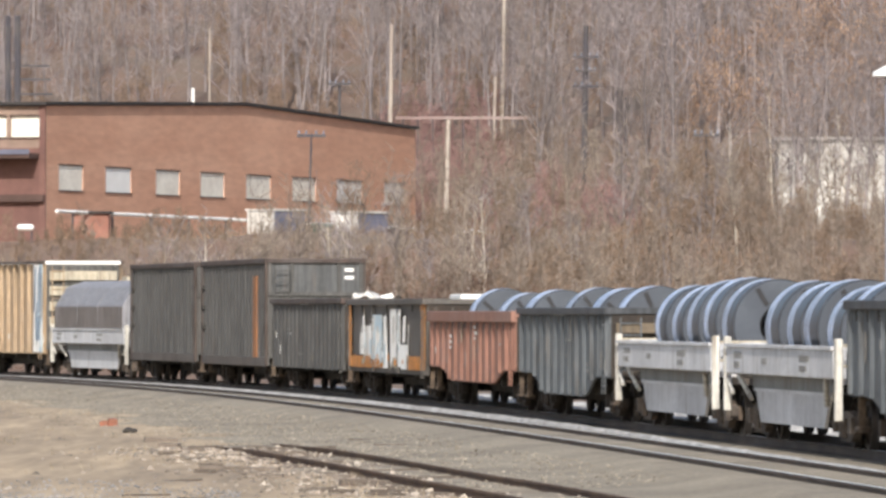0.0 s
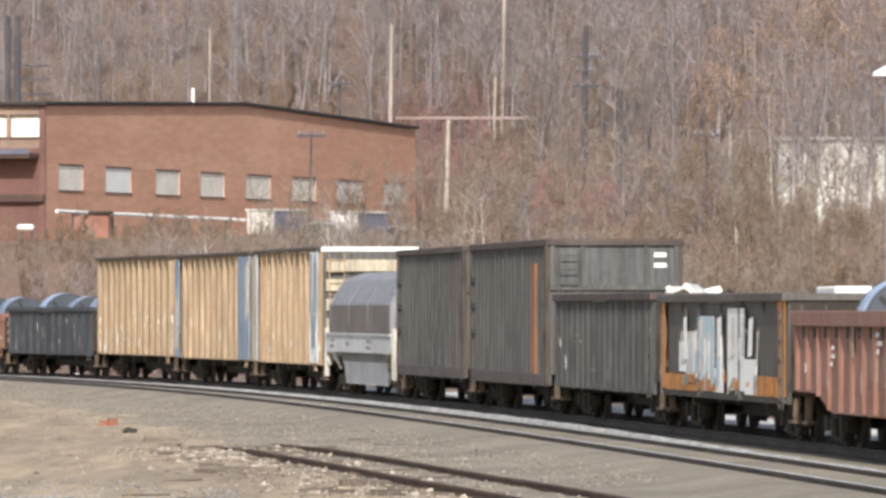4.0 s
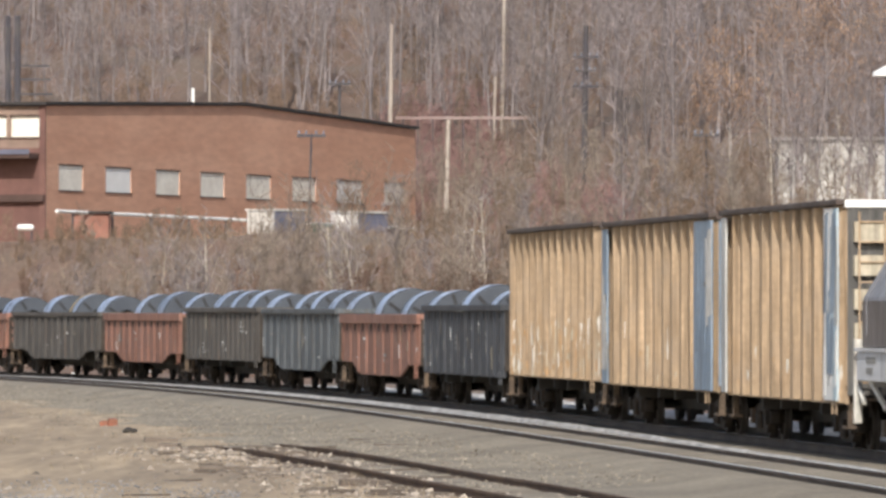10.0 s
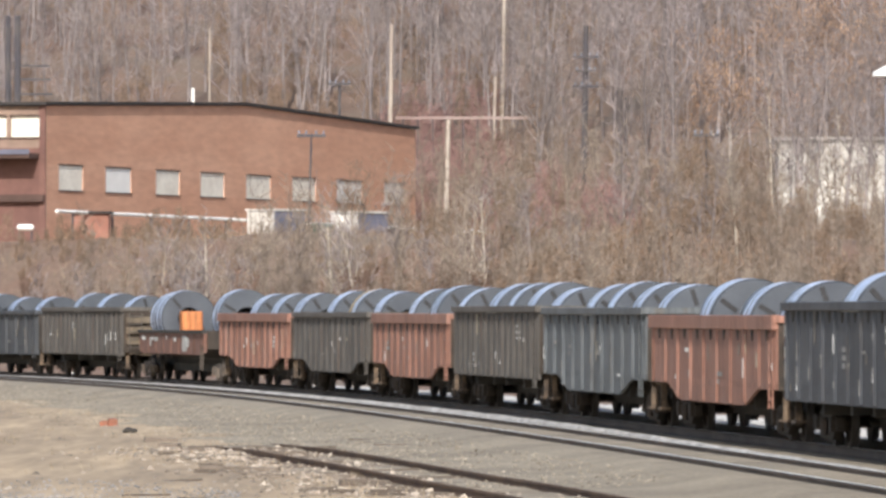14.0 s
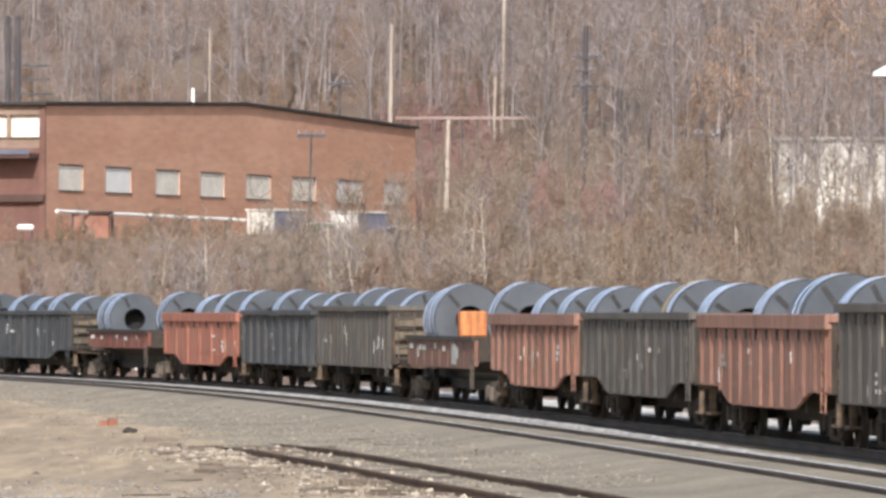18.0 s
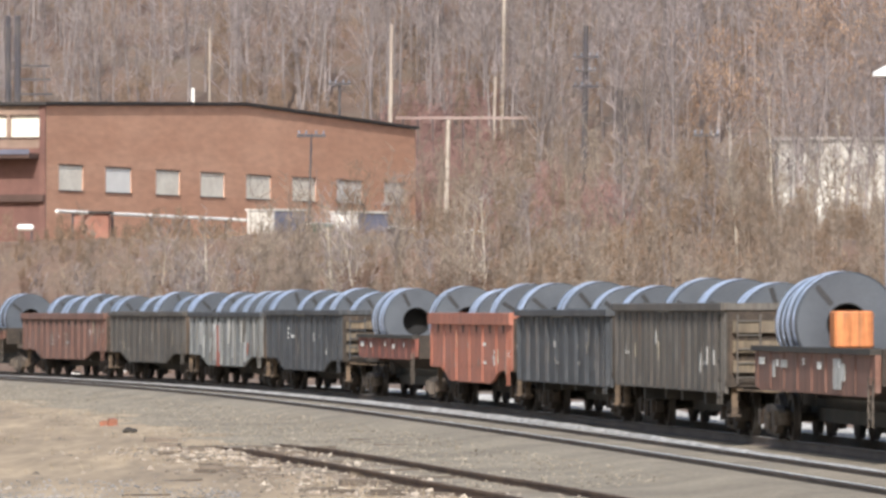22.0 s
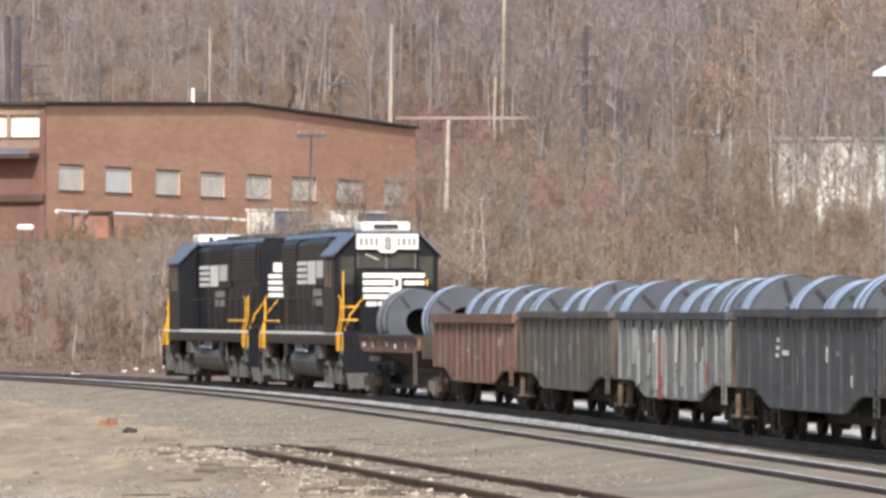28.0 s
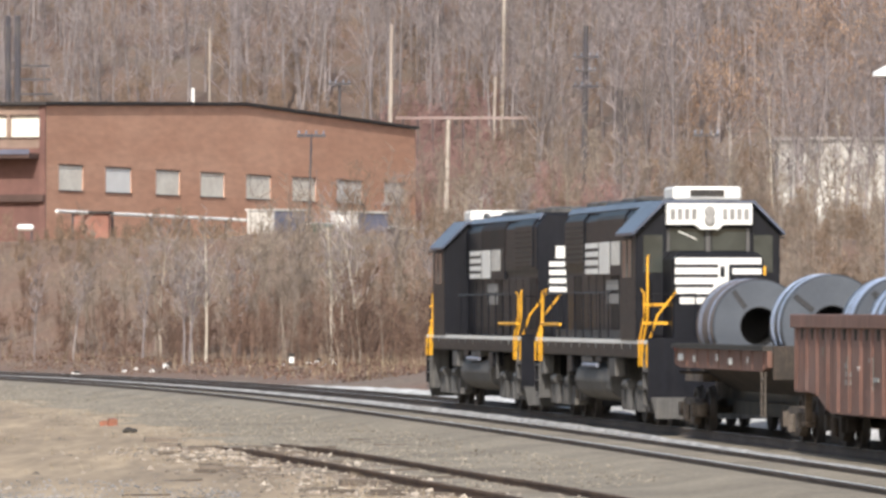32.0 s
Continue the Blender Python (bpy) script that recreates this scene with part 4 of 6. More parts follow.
for a in ((326, 289, 4.6, .07, 1, 0), (336, 289, 5.0, .075, 1, 0), (341, 291, 4.4, .05, 1, 1), (364, 290, 5.8, .08, 1, 1), (252, 304, 4.8, .06, 1, 0), (588, 277, 6.4, .085, 1, 1), (606, 278, 5.4, .07, 1, 1),
          (640, 277, 5.6, .07, 1, 1), (515, 300, 4.6, .05, 1, 0), (425, 306, 4.4, .05, 2, 0), (130, 306, 4.0, .05, 1, 0), (60, 308, 4.2, .05, 1, 0),
          (770, 300, 5.4, .08, 1, 0), (825, 306, 6.0, .08, 1, 1), (857, 308, 6.6, .08, 1, 1), (945, 312, 6.0, .08, 2, 0), (1010, 312, 5.6, .08, 2, 0),
          (1100, 320, 6.4, .08, 2, 0), (1180, 318, 6.0, .08, 2, 0), (1305, 322, 6.6, .07, 1, 1), (1245, 316, 6.0, .07, 2, 0), (1395, 366, 9.0, .08, 3, 0), (1425, 372, 9.0, .07, 3, 0), (1475, 376, 8.0, .07, 3, 0), (1535, 370, 8.5, .07, 3, 0), (1370, 384, 9.0, .08, 1, 1), (1500, 385, 8.0, .08, 1, 1), (1410, 388, 7.0, .06, 3, 0),
          (1450, 350, 9.6, .09, 2, 0), (1510, 352, 9.2, .10, 2, 0), (1560, 350, 8.8, .09, 2, 0), (285, 312, 5.5, .06, 1, 1), (700, 312, 6.6, .07, 2, 0)):
    lone_tree("bare_tree", ("slender pale-barked leafless tree on the bank" if a[5] else "many-stemmed leafless grey tree on the bank") if a[4] == 1 or a[5] else "leafless grey tree with several stems on the bank", *a)
for xb, d, h in ((1300, 404, 9.2), (1385, 407, 10.8), (1460, 410, 10.8), (1245, 411, 8.0), (1535, 409, 10.2)):
    lone_tree("oak_tree", "oak still holding dead orange-brown leaves", xb, d, h, .17, 1, 0, 0.9, 22, 2600)

# ---------------------------------------------------------------- rolling stock
def paint(name, c, streak=RUST, amount=0.45, rough=0.62, **k):
    c, streak = tuple(v * 0.78 for v in c), tuple(v * 0.75 for v in streak)
    M[name] = mat(name, c, tuple(v * 0.78 for v in c), rough, s1=0.5, s2=9.0, bump=0.12, fine=0.14, streak=streak, amount=amount, **{"weather": 0.36, "dust": tuple(v * 0.72 + 0.06 for v in c), **k})


paint("p_redbrown", (0.27, 0.145, 0.115), (0.15, 0.08, 0.06), 0.4)
paint("p_greybrown", (0.14, 0.126, 0.113), (0.15, 0.105, 0.08), 0.3)
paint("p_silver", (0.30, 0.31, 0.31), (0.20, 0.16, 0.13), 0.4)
paint("p_darkblue", (0.082, 0.089, 0.101), (0.14, 0.12, 0.11), 0.3)
paint("p_bright_red", (0.57, 0.215, 0.145), (0.36, 0.14, 0.09), 0.2)
paint("p_red", (0.415, 0.210, 0.155), (0.20, 0.10, 0.07), 0.4)
paint("p_greygreen", (0.152, 0.168, 0.182), (0.14, 0.12, 0.10), 0.3)
paint("p_black", (0.088, 0.094, 0.108), (0.10, 0.09, 0.085), 0.25)
paint("p_tan", (0.54, 0.392, 0.255), (0.40, 0.26, 0.14), 0.2)
paint("p_blue", (0.36, 0.46, 0.58), (0.45, 0.44, 0.42), 0.3)
paint("p_cream", (0.62, 0.55, 0.42), (0.34, 0.22, 0.13), 0.35)
paint("p_tallgrey", (0.125, 0.121, 0.115), (0.13, 0.105, 0.085), 0.2)
paint("p_orange", (0.80, 0.33, 0.08), (0.30, 0.15, 0.08), 0.4)
paint("p_block", (0.74, 0.27, 0.10), (0.40, 0.20, 0.10), 0.2)
paint("p_white", (0.72, 0.72, 0.70), (0.40, 0.33, 0.27), 0.3)
paint("p_flat", (0.28, 0.14, 0.105), (0.10, 0.07, 0.05), 0.4)
paint("p_flatred", (0.30, 0.10, 0.075), (0.12, 0.07, 0.05), 0.4)
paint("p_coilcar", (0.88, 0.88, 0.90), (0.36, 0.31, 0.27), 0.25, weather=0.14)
paint("p_postwhite", (0.78, 0.75, 0.68), (0.30, 0.24, 0.18), 0.4)
paint("p_skirt", (0.27, 0.235, 0.22), (0.16, 0.12, 0.10), 0.4)
paint("p_hood", (0.34, 0.34, 0.37), (0.42, 0.40, 0.40), 0.4)
paint("p_rustpatch", (0.40, 0.17, 0.07), RUST, 0.4)
paint("p_rust_orange", (0.60, 0.37, 0.18), (0.40, 0.22, 0.11), 0.4)
paint("p_loco", (0.012, 0.013, 0.019), (0.024, 0.022, 0.026), 0.15, rough=0.42, spec=0.22, weather=0.15, dust=(0.022, 0.021, 0.024))
paint("p_silldark", (0.145, 0.122, 0.108), (0.10, 0.07, 0.055), 0.4)
paint("p_cornerbrown", (0.115, 0.085, 0.072), (0.10, 0.06, 0.045), 0.4)
paint("p_endtan", (0.21, 0.165, 0.115), (0.16, 0.11, 0.07), 0.4)
paint("p_endsheet", (0.13, 0.134, 0.138), (0.14, 0.11, 0.09), 0.3)
paint("p_chordbrown", (0.10, 0.075, 0.068), (0.16, 0.09, 0.06), 0.3)
paint("p_loco_low", (0.118, 0.114, 0.112), (0.20, 0.175, 0.145), 0.3)
M["yellow"] = mat("yellow_handrail_paint", (0.80, 0.42, 0.03), (0.70, 0.34, 0.02), 0.5, s1=2, bump=0)
M["stripe"] = mat("white_stripe_paint", (0.82, 0.82, 0.80), (0.74, 0.73, 0.70), 0.5, s1=2, fine=0.05, bump=0)
M["glass"] = mat("dusty_cab_glass", (0.05, 0.056, 0.052), (0.03, 0.034, 0.032), 0.15, bump=0, fine=0.05, s1=1.5, spec=0.5)
M["redpaint"] = mat("red_paint", (0.5, 0.05, 0.03), None, 0.6, bump=0)
M["graf_pink"] = mat("faded_red_spray", (0.45, 0.13, 0.09), None, 0.7, s1=3)
M["graf_blue"] = mat("pale_blue_spray", (0.45, 0.58, 0.66), (0.62, 0.66, 0.66), 0.7, s1=3)

M["faded_mark"] = mat("faded_stencil", (0.34, 0.33, 0.31), (0.22, 0.21, 0.20), 0.7, s1=3)
M["scrape"] = mat("dry_scrape", (0.24, 0.215, 0.19), (0.17, 0.15, 0.13), 0.8, s1=2)
M["brown_wrap"] = mat("rust_brown_sheet", (0.17, 0.135, 0.12), (0.115, 0.09, 0.085), 0.55, 0.2, s1=1.2, bump=0.05)
SHARED = {}


def shared(key, maker, material, bevel=0.0, smooth=0):
    if key not in SHARED:
        bm = bmesh.new()
        maker(bm)
        SHARED[key] = to_mesh(key.split("|")[0], bm, material, bevel)
        if smooth:
            round_smooth(SHARED[key], smooth)
    return SHARED[key]


def wheelset(bm):
    for sg in (-1, 1):
        lathe(bm, [(sg * 0.685, .43), (sg * 0.685, .475), (sg * 0.715, .475), (sg * 0.735, .445), (sg * 0.82, .43), (sg * 0.82, .36), (sg * 0.78, .33), (sg * 0.78, .16), (sg * 0.83, .12), (sg * 0.83, .0001)], "y", 22)
    rod(bm, (0, -0.7, 0), (0, 0.7, 0), 0.085, 8)


def side_frame(bm):
    # cast truss side frame with two windows
    prism(bm, [(-1.12, .52), (-1.12, .30), (-.86, .30), (-.55, .12), (.55, .12), (.86, .30), (1.12, .30), (1.12, .52), (.5, .66), (-.5, .66)], "y", -0.07, 0.07)
    for x in (-.86, .86):
        box(bm, x - .14, x + .14, -.16, .16, .28, .56)
    for x in (-.14, 0, .14):
        rod(bm, (x, -.13, .2), (x, -.13, .52), 0.055, 6)


def add_bogie(car, x, m="bogie"):
    b = part("bogie", shared("bogie_bolster|" + m, lambda bm: (box(bm, -.2, .2, -1.05, 1.05, .38, .62), rod(bm, (0, 0, .6), (0, 0, .95), .25, 12)), M[m], 0.02), None, car, "rusty two-axle bogie", at=Matrix.Translation((x, 0, 0)))
    for y in (-1.0, 1.0):
        part("side_frame", shared("side_frame|" + m, side_frame, M[m]), None, b, at=Matrix.Translation((0, y, 0)) @ (Matrix.Identity(4) if y < 0 else pose(0, 0, 0, 0, 0, 180)))
    for dx in (-.86, .86):
        part("wheelset", shared("wheelset", wheelset, M["wheel"], smooth=40), None, b, at=Matrix.Translation((dx, 0, .43)))
    return b


def add_couplers(car, half):
    for sg in (-1, 1):
        part("coupler", shared("coupler", lambda bm: (box(bm, -.1, .55, -.1, .1, .72, .94), box(bm, .5, .78, -.16, .14, .66, 1.0), rod(bm, (.2, .35, .85), (.55, .2, .45), .035, 6)), M["bogie"], 0.015), None, car,
             at=Matrix.Translation((sg * (half - .15), 0, 0)) @ (Matrix.Identity(4) if sg > 0 else pose(0, 0, 0, 0, 0, 180)))


def add_ladder(car, x, y, z0, z1, material="p_greybrown", facing="y", n=5):
    """Rungs on stiles, on the side (facing y) or on the end (facing x)."""
    bm = bmesh.new()
    w = .22
    for k in range(n):
        z = z0 + (z1 - z0) * (k + .5) / n
        if facing == "y":
            rod(bm, (x - w, y, z), (x + w, y, z), .018, 5)
        else:
            rod(bm, (x, y - w, z), (x, y + w, z), .018, 5)
    for sg in (-w, w):
        if facing == "y":
            rod(bm, (x + sg, y, z0), (x + sg, y, z1), .02, 5)
        else:
            rod(bm, (x, y + sg, z0), (x, y + sg, z1), .02, 5)
    part("ladder", bm, M[material], car)


def marks(car, y, z, x, rows, material="stripe", w=.5, h=.09):
    """Plain bars where stencilled lettering cannot be read."""
    for i, (dx, dz, ww) in enumerate(rows):
        part("stencil_mark", bmesh_box(x + dx, x + dx + ww * w, y - .004, y + .004, z + dz, z + dz + h), M[material], car)


def gondola(lab, L, H, colour, posts=12, zb=0.72, ze=1.02, belly=True, depth=.035, W=3.05, chord=None, end_colour=None, panel_colour=None, stencils=True, seed=0, chord_h=.16, open_end=False, ladders=True, dabs=5, end_top=None, post_w=(.12, .05), lip=.075, corner=None, sill_colour=None):
    """An open-top gondola: floor, sides with outside posts, top chords, ribbed ends, bogies, couplers. x forward; the rail tops are z 0."""
    rr = random.Random(seed)
    if H < 3.5:
        H, zb, ze = H - .14, zb - .09, ze - .06
    car = tagged(new("gondola_car"), lab, "rail wagon", group="wagons of the train")
    depth = max(depth, .045)
    h, y = L / 2, W / 2 - depth
    end_colour = end_colour or colour
    part("floor", bmesh_box(-h, h, -y + .03, y - .03, 1.02, 1.10), M["timber"], car)
    part("centre_sill", bmesh_box(-h + .3, h - .3, -.22, .22, .62, 1.02), M["black_iron"], car)
    arc = [(2.0 + 2.4 * q / 10, ze - (ze - zb) * (1 - math.cos(q / 10 * math.pi)) / 2) for q in range(11)]
    prof = [(-h, H), (-h, ze)] + [(-h + a, b) for a, b in arc] + [(h - a, b) for a, b in arc[::-1]] + [(h, ze), (h, H)] if belly else [(-h, H), (-h, zb), (h, zb), (h, H)]
    for sg in (-1, 1):
        bm = bmesh.new()
        prism(bm, prof, "y", sg * y - .03, sg * y + .03)
        part("side_panel", bm, M[colour], car)
        part("top_chord", bmesh_box(-h - .03, h + .03, *sorted((sg * (y - .07), sg * (y + depth + lip))), H - chord_h + .12, H + .12), M[chord or colour], car, bevel=.015)
        part("side_sill", bmesh_box(-h, h, sg * y - .033, sg * y + .033, ze, ze + .12), M[colour], car)
    for k in range(posts):
        x = -h + .25 + (L - .5) * k / (posts - 1)
        q = min(1, max(0, (h - abs(x) - 2.0) / 2.4)) if belly else 1
        z0 = round(ze - (ze - zb) * (1 - math.cos(q * math.pi)) / 2 + .03, 2)
        key = "side_post|%s|%.2f|%.2f|%.2f|%.2f|%.2f" % (colour, z0, H, depth, chord_h, post_w[0])
        def mk(bm, z0=z0):
            prism(bm, [(-post_w[0], 0), (post_w[0], 0), (post_w[1], -depth), (-post_w[1], -depth)], "z", z0, H - chord_h + .11)
        for sg in (-1, 1):
            part("side_post", shared(key, mk, M[colour]), None, car, at=Matrix.Translation((x, sg * (y + .03), 0)) @ (Matrix.Identity(4) if sg < 0 else pose(0, 0, 0, 0, 0, 180)))
    for k in range(posts - 1):
        # black wedges drawn as the chord's shadow, one in each bay
        x = -h + .25 + (L - .5) * (k + .5) / (posts - 1)
        part("stake_pocket", shared("stake_pocket", lambda bm: prism(bm, [(-.15, .0), (.15, .0), (.06, -.2), (-.02, -.2)], "y", -.012, .012), M["black_iron"]), None, car, at=Matrix.Translation((x, -y - .036, H - chord_h + .115)))
    for sg in (-1, 1):
        low = open_end and sg > 0
        he = H - 1.05 if low else H
        e = part("end_panel", bmesh_box(sg * h - .04, sg * h + .04, -y, y, .95, he), M[panel_colour or ("bogie" if H < 3.5 else end_colour)], car)
        nr = 5 if H > 3.5 else 3
        for k in range(nr):
            z = 1.15 + (he - 1.3) * (k + .5) / nr
            bm = bmesh.new()
            rh = (he - 1.3) / nr * .30
            prism(bm, [(-y + .1, z - rh), (y - .1, z - rh), (y - .1, z + rh), (-y + .1, z + rh)], "x", sg * (h + .04), sg * (h + .17))
            part("end_rib", bm, M[end_colour], e)
        part("end_chord", bmesh_box(sg * h - .08, sg * h + .08, -y - .05, y + .05, H - .02, H + .11), M[end_top or chord or colour], car)
        if low:
            part("end_bar", bmesh_box(sg * h - .08, sg * h + .1, -y - .02, y + .02, he, he + .12), M[colour], car)
            part("upper_end_sheet", bmesh_box(sg * h - .035, sg * h - .005, -y + .1, y - .1, he + .12, H - .02), M["p_endsheet"], car, "weathered grey upper end sheet")
            for yy in (-y + .05, -y + .75, y - .75, y - .05):
                part("end_post", bmesh_box(sg * h - .06, sg * h + .06, yy - .05, yy + .05, he + .12, H), M[colour], car)
    for x in (-h + 2.1, h - 2.1):
        add_bogie(car, x)
    add_couplers(car, h)
    for sg in (-1, 1):
        # deep body bolsters and brake rigging close most of the view below the floor
        part("cross_bearer", bmesh_box(*sorted((sg * (h - 3.5), sg * (h - 3.75))), -y + .1, y - .1, .58, 1.02), M["black_iron"], car)
        part("cross_bearer", bmesh_box(*sorted((sg * 1.1, sg * 1.3)), -y + .1, y - .1, .62, 1.02), M["black_iron"], car)
        part("brake_beam", rod_bm((sg * (h - 3.4), -.5, .40), (sg * (h - 3.4), .5, .40), .06, 6), M["black_iron"], car)
        if corner:
            for yy in (-1, 1):
                part("corner_post", bmesh_box(*sorted((sg * (h - .28), sg * (h + .02))), *sorted((yy * (y + .028), yy * (y + depth + .06))), zb, H + .02), M[corner], car, "rust-brown corner post", bevel=.012)
                for zz in (.35, .55, .75):
                    part("corner_bracket", bmesh_box(*sorted((sg * (h - .5), sg * (h - .26))), *sorted((yy * (y + .028), yy * (y + depth + .07))), zb + (H - zb) * zz, zb + (H - zb) * zz + .12), M["black_iron"], car)
    if sill_colour:
        for yy in (-1, 1):
            part("sill_flange", bmesh_box(-h, h, *sorted((yy * (y + .028), yy * (y + depth + .045))), zb - .02, zb + .26), M[sill_colour], car, "dirty projecting side sill", bevel=.012)
    # black box added to close the view and darken the space underneath
    part("lower_sill", bmesh_box(-h + .9, h - .9, -.34, .34, .36, .62), M["black_iron"], car)
    if ladders:
        for x, yy in ((h - .45, -W / 2 - .02), (-h + .45, W / 2 + .02)):
            add_ladder(car, x, yy, .62, min(H - .1, 2.4), colour, "y", 5)
        add_ladder(car, h + .2, -y + .4, 1.0, H - .1, colour, "x", 5 if H < 3.5 else 9)
    for x in (-1.2, 0.6):
        part("brake_gear", rod_bm((x, -.6, .82), (x + .9, -.6, .82), .14, 10), M["black_iron"], car)
    if stencils:
        yy = -W / 2 - .004
        for _ in range(rr.choice((2, 3, 3, 4))):
            x, z = rr.uniform(-h + .8, h - 2.2), rr.uniform(1.0, H - .55)
            rows = [(rr.uniform(0, .2), .14 * k, rr.uniform(.4, 1.5)) for k in range(rr.choice((1, 1, 2, 3)))]
            marks(car, yy, z, x, rows, rr.choice(("stripe", "faded_mark", "faded_mark")), w=.5, h=rr.uniform(.05, .1))
        for _ in range(5):
            x, z, ww, hh = rr.uniform(-h + .5, h - .7), rr.uniform(.9, H - .6), rr.uniform(.04, .16), rr.uniform(.1, .6)
            part("scrape", bmesh_box(x, x + ww, yy - .002, yy + .005, z, z + hh), M[rr.choice(("scrape", "scrape", "p_cream"))], car)
        for _ in range(dabs):
            k = rr.randrange(posts)
            x, z, hh = -h + .25 + (L - .5) * k / (posts - 1), rr.uniform(.95, H - .5), rr.uniform(.06, .35)
            part("paint_dab", bmesh_box(x - .05, x + .05, -W / 2 - .036, -W / 2 - .028, z, z + hh), M[rr.choice(("stripe", "faded_mark", "scrape"))], car)
        part("placard", bmesh_box(-1.2, .6, yy - .035, yy, H - .06, H + .07), M["faded_mark"], car)
    for sg in (-1, 1):
        for yy in (-1.3, 1.3):
            bm = bmesh.new()
            box(bm, *(sorted((sg * (h - .14), sg * (h - .24)))), yy - .06, yy + .06, .42, ze + .05)
            box(bm, *(sorted((sg * (h - .0), sg * (h - .5)))), yy - .1, yy + .1, .38, .43)
            part("corner_step", bm, M["rusty_step"], car)
        part("uncoupling_lever", rod_bm((sg * (h + .12), -1.3, .9), (sg * (h + .12), .1, .82), .025, 6), M["rusty_step"], car)
        part("brake_hose", rod_bm((sg * (h + .2), .3, .8), (sg * (h + .35), .35, .4), .03, 6), M["black_iron"], car)
    return car


def coil_thing(lab, D, wid, straps, gold=False, seed=0):
    rr = random.Random(seed)
    c = tagged(new("steel_coil"), lab, "steel coil", group="steel coils on the train")
    R, r = D / 2, 0.38
    key = "coil_body|%.2f|%.2f" % (D, wid)
    def mk(bm):
        w = wid / 2
        lathe(bm, [(-w, r), (-w, R - .03), (-w + .03, R), (w - .03, R), (w, R - .03), (w, r)], "x", 44, closed=True)
    part("winding", shared(key, mk, M["coil"], smooth=30), None, c)
    # added dark tube and plug give the hole its shade
    part("eye_liner", shared("eye_liner|%.2f" % wid, lambda bm: lathe(bm, [(-wid / 2 - .01, r - .012), (-wid / 2 - .01, r + .01), (wid / 2 + .01, r + .01), (wid / 2 + .01, r - .012), (.05, r - .02), (.05, .001), (-.05, .001), (-.05, r - .02)], "x", 28), M["eye"]), None, c)
    for k, x in enumerate(straps):
        sw = rr.choice((.04, .06, .08, .13))
        k2 = "strap|%.2f|%.2f%s" % (D, sw, gold and k == 0)
        def mk2(bm, sw=sw):
            lathe(bm, [(-sw, R + .001), (-sw, R + .014), (sw, R + .014), (sw, R + .001)], "x", 44, closed=True)
        part("strap", shared(k2, mk2, M["strap_gold"] if gold and k == 0 else M["strap"], smooth=30), None, c, at=Matrix.Translation((x * wid / 2, 0, 0)))
    # dark ring drawn for the shadowed gap at the coil's edge
    part("rim_band", shared("rim_band|%.2f" % D, lambda bm: lathe(bm, [(-.035, R - .004), (-.035, R + .008), (.035, R + .008), (.035, R - .004)], "x", 44, closed=True), M["strap_dark"], smooth=30), None, c, at=Matrix.Translation((wid / 2 - .05, 0, 0)))
    for sg in (-1, 1):
        for k in range(2):
            part("eye_strap", shared("eye_strap|%.2f|%.2f" % (D, wid), lambda bm: box(bm, -.008, .008, -.05, .05, .46, R - .06), M["strap_dark"]), None, c,
                 at=Matrix.Translation((sg * (wid / 2 + .008), 0, 0)) @ pose(0, 0, 0, 38 + 150 * k + rr.uniform(-22, 22), 0, 0))
    return c


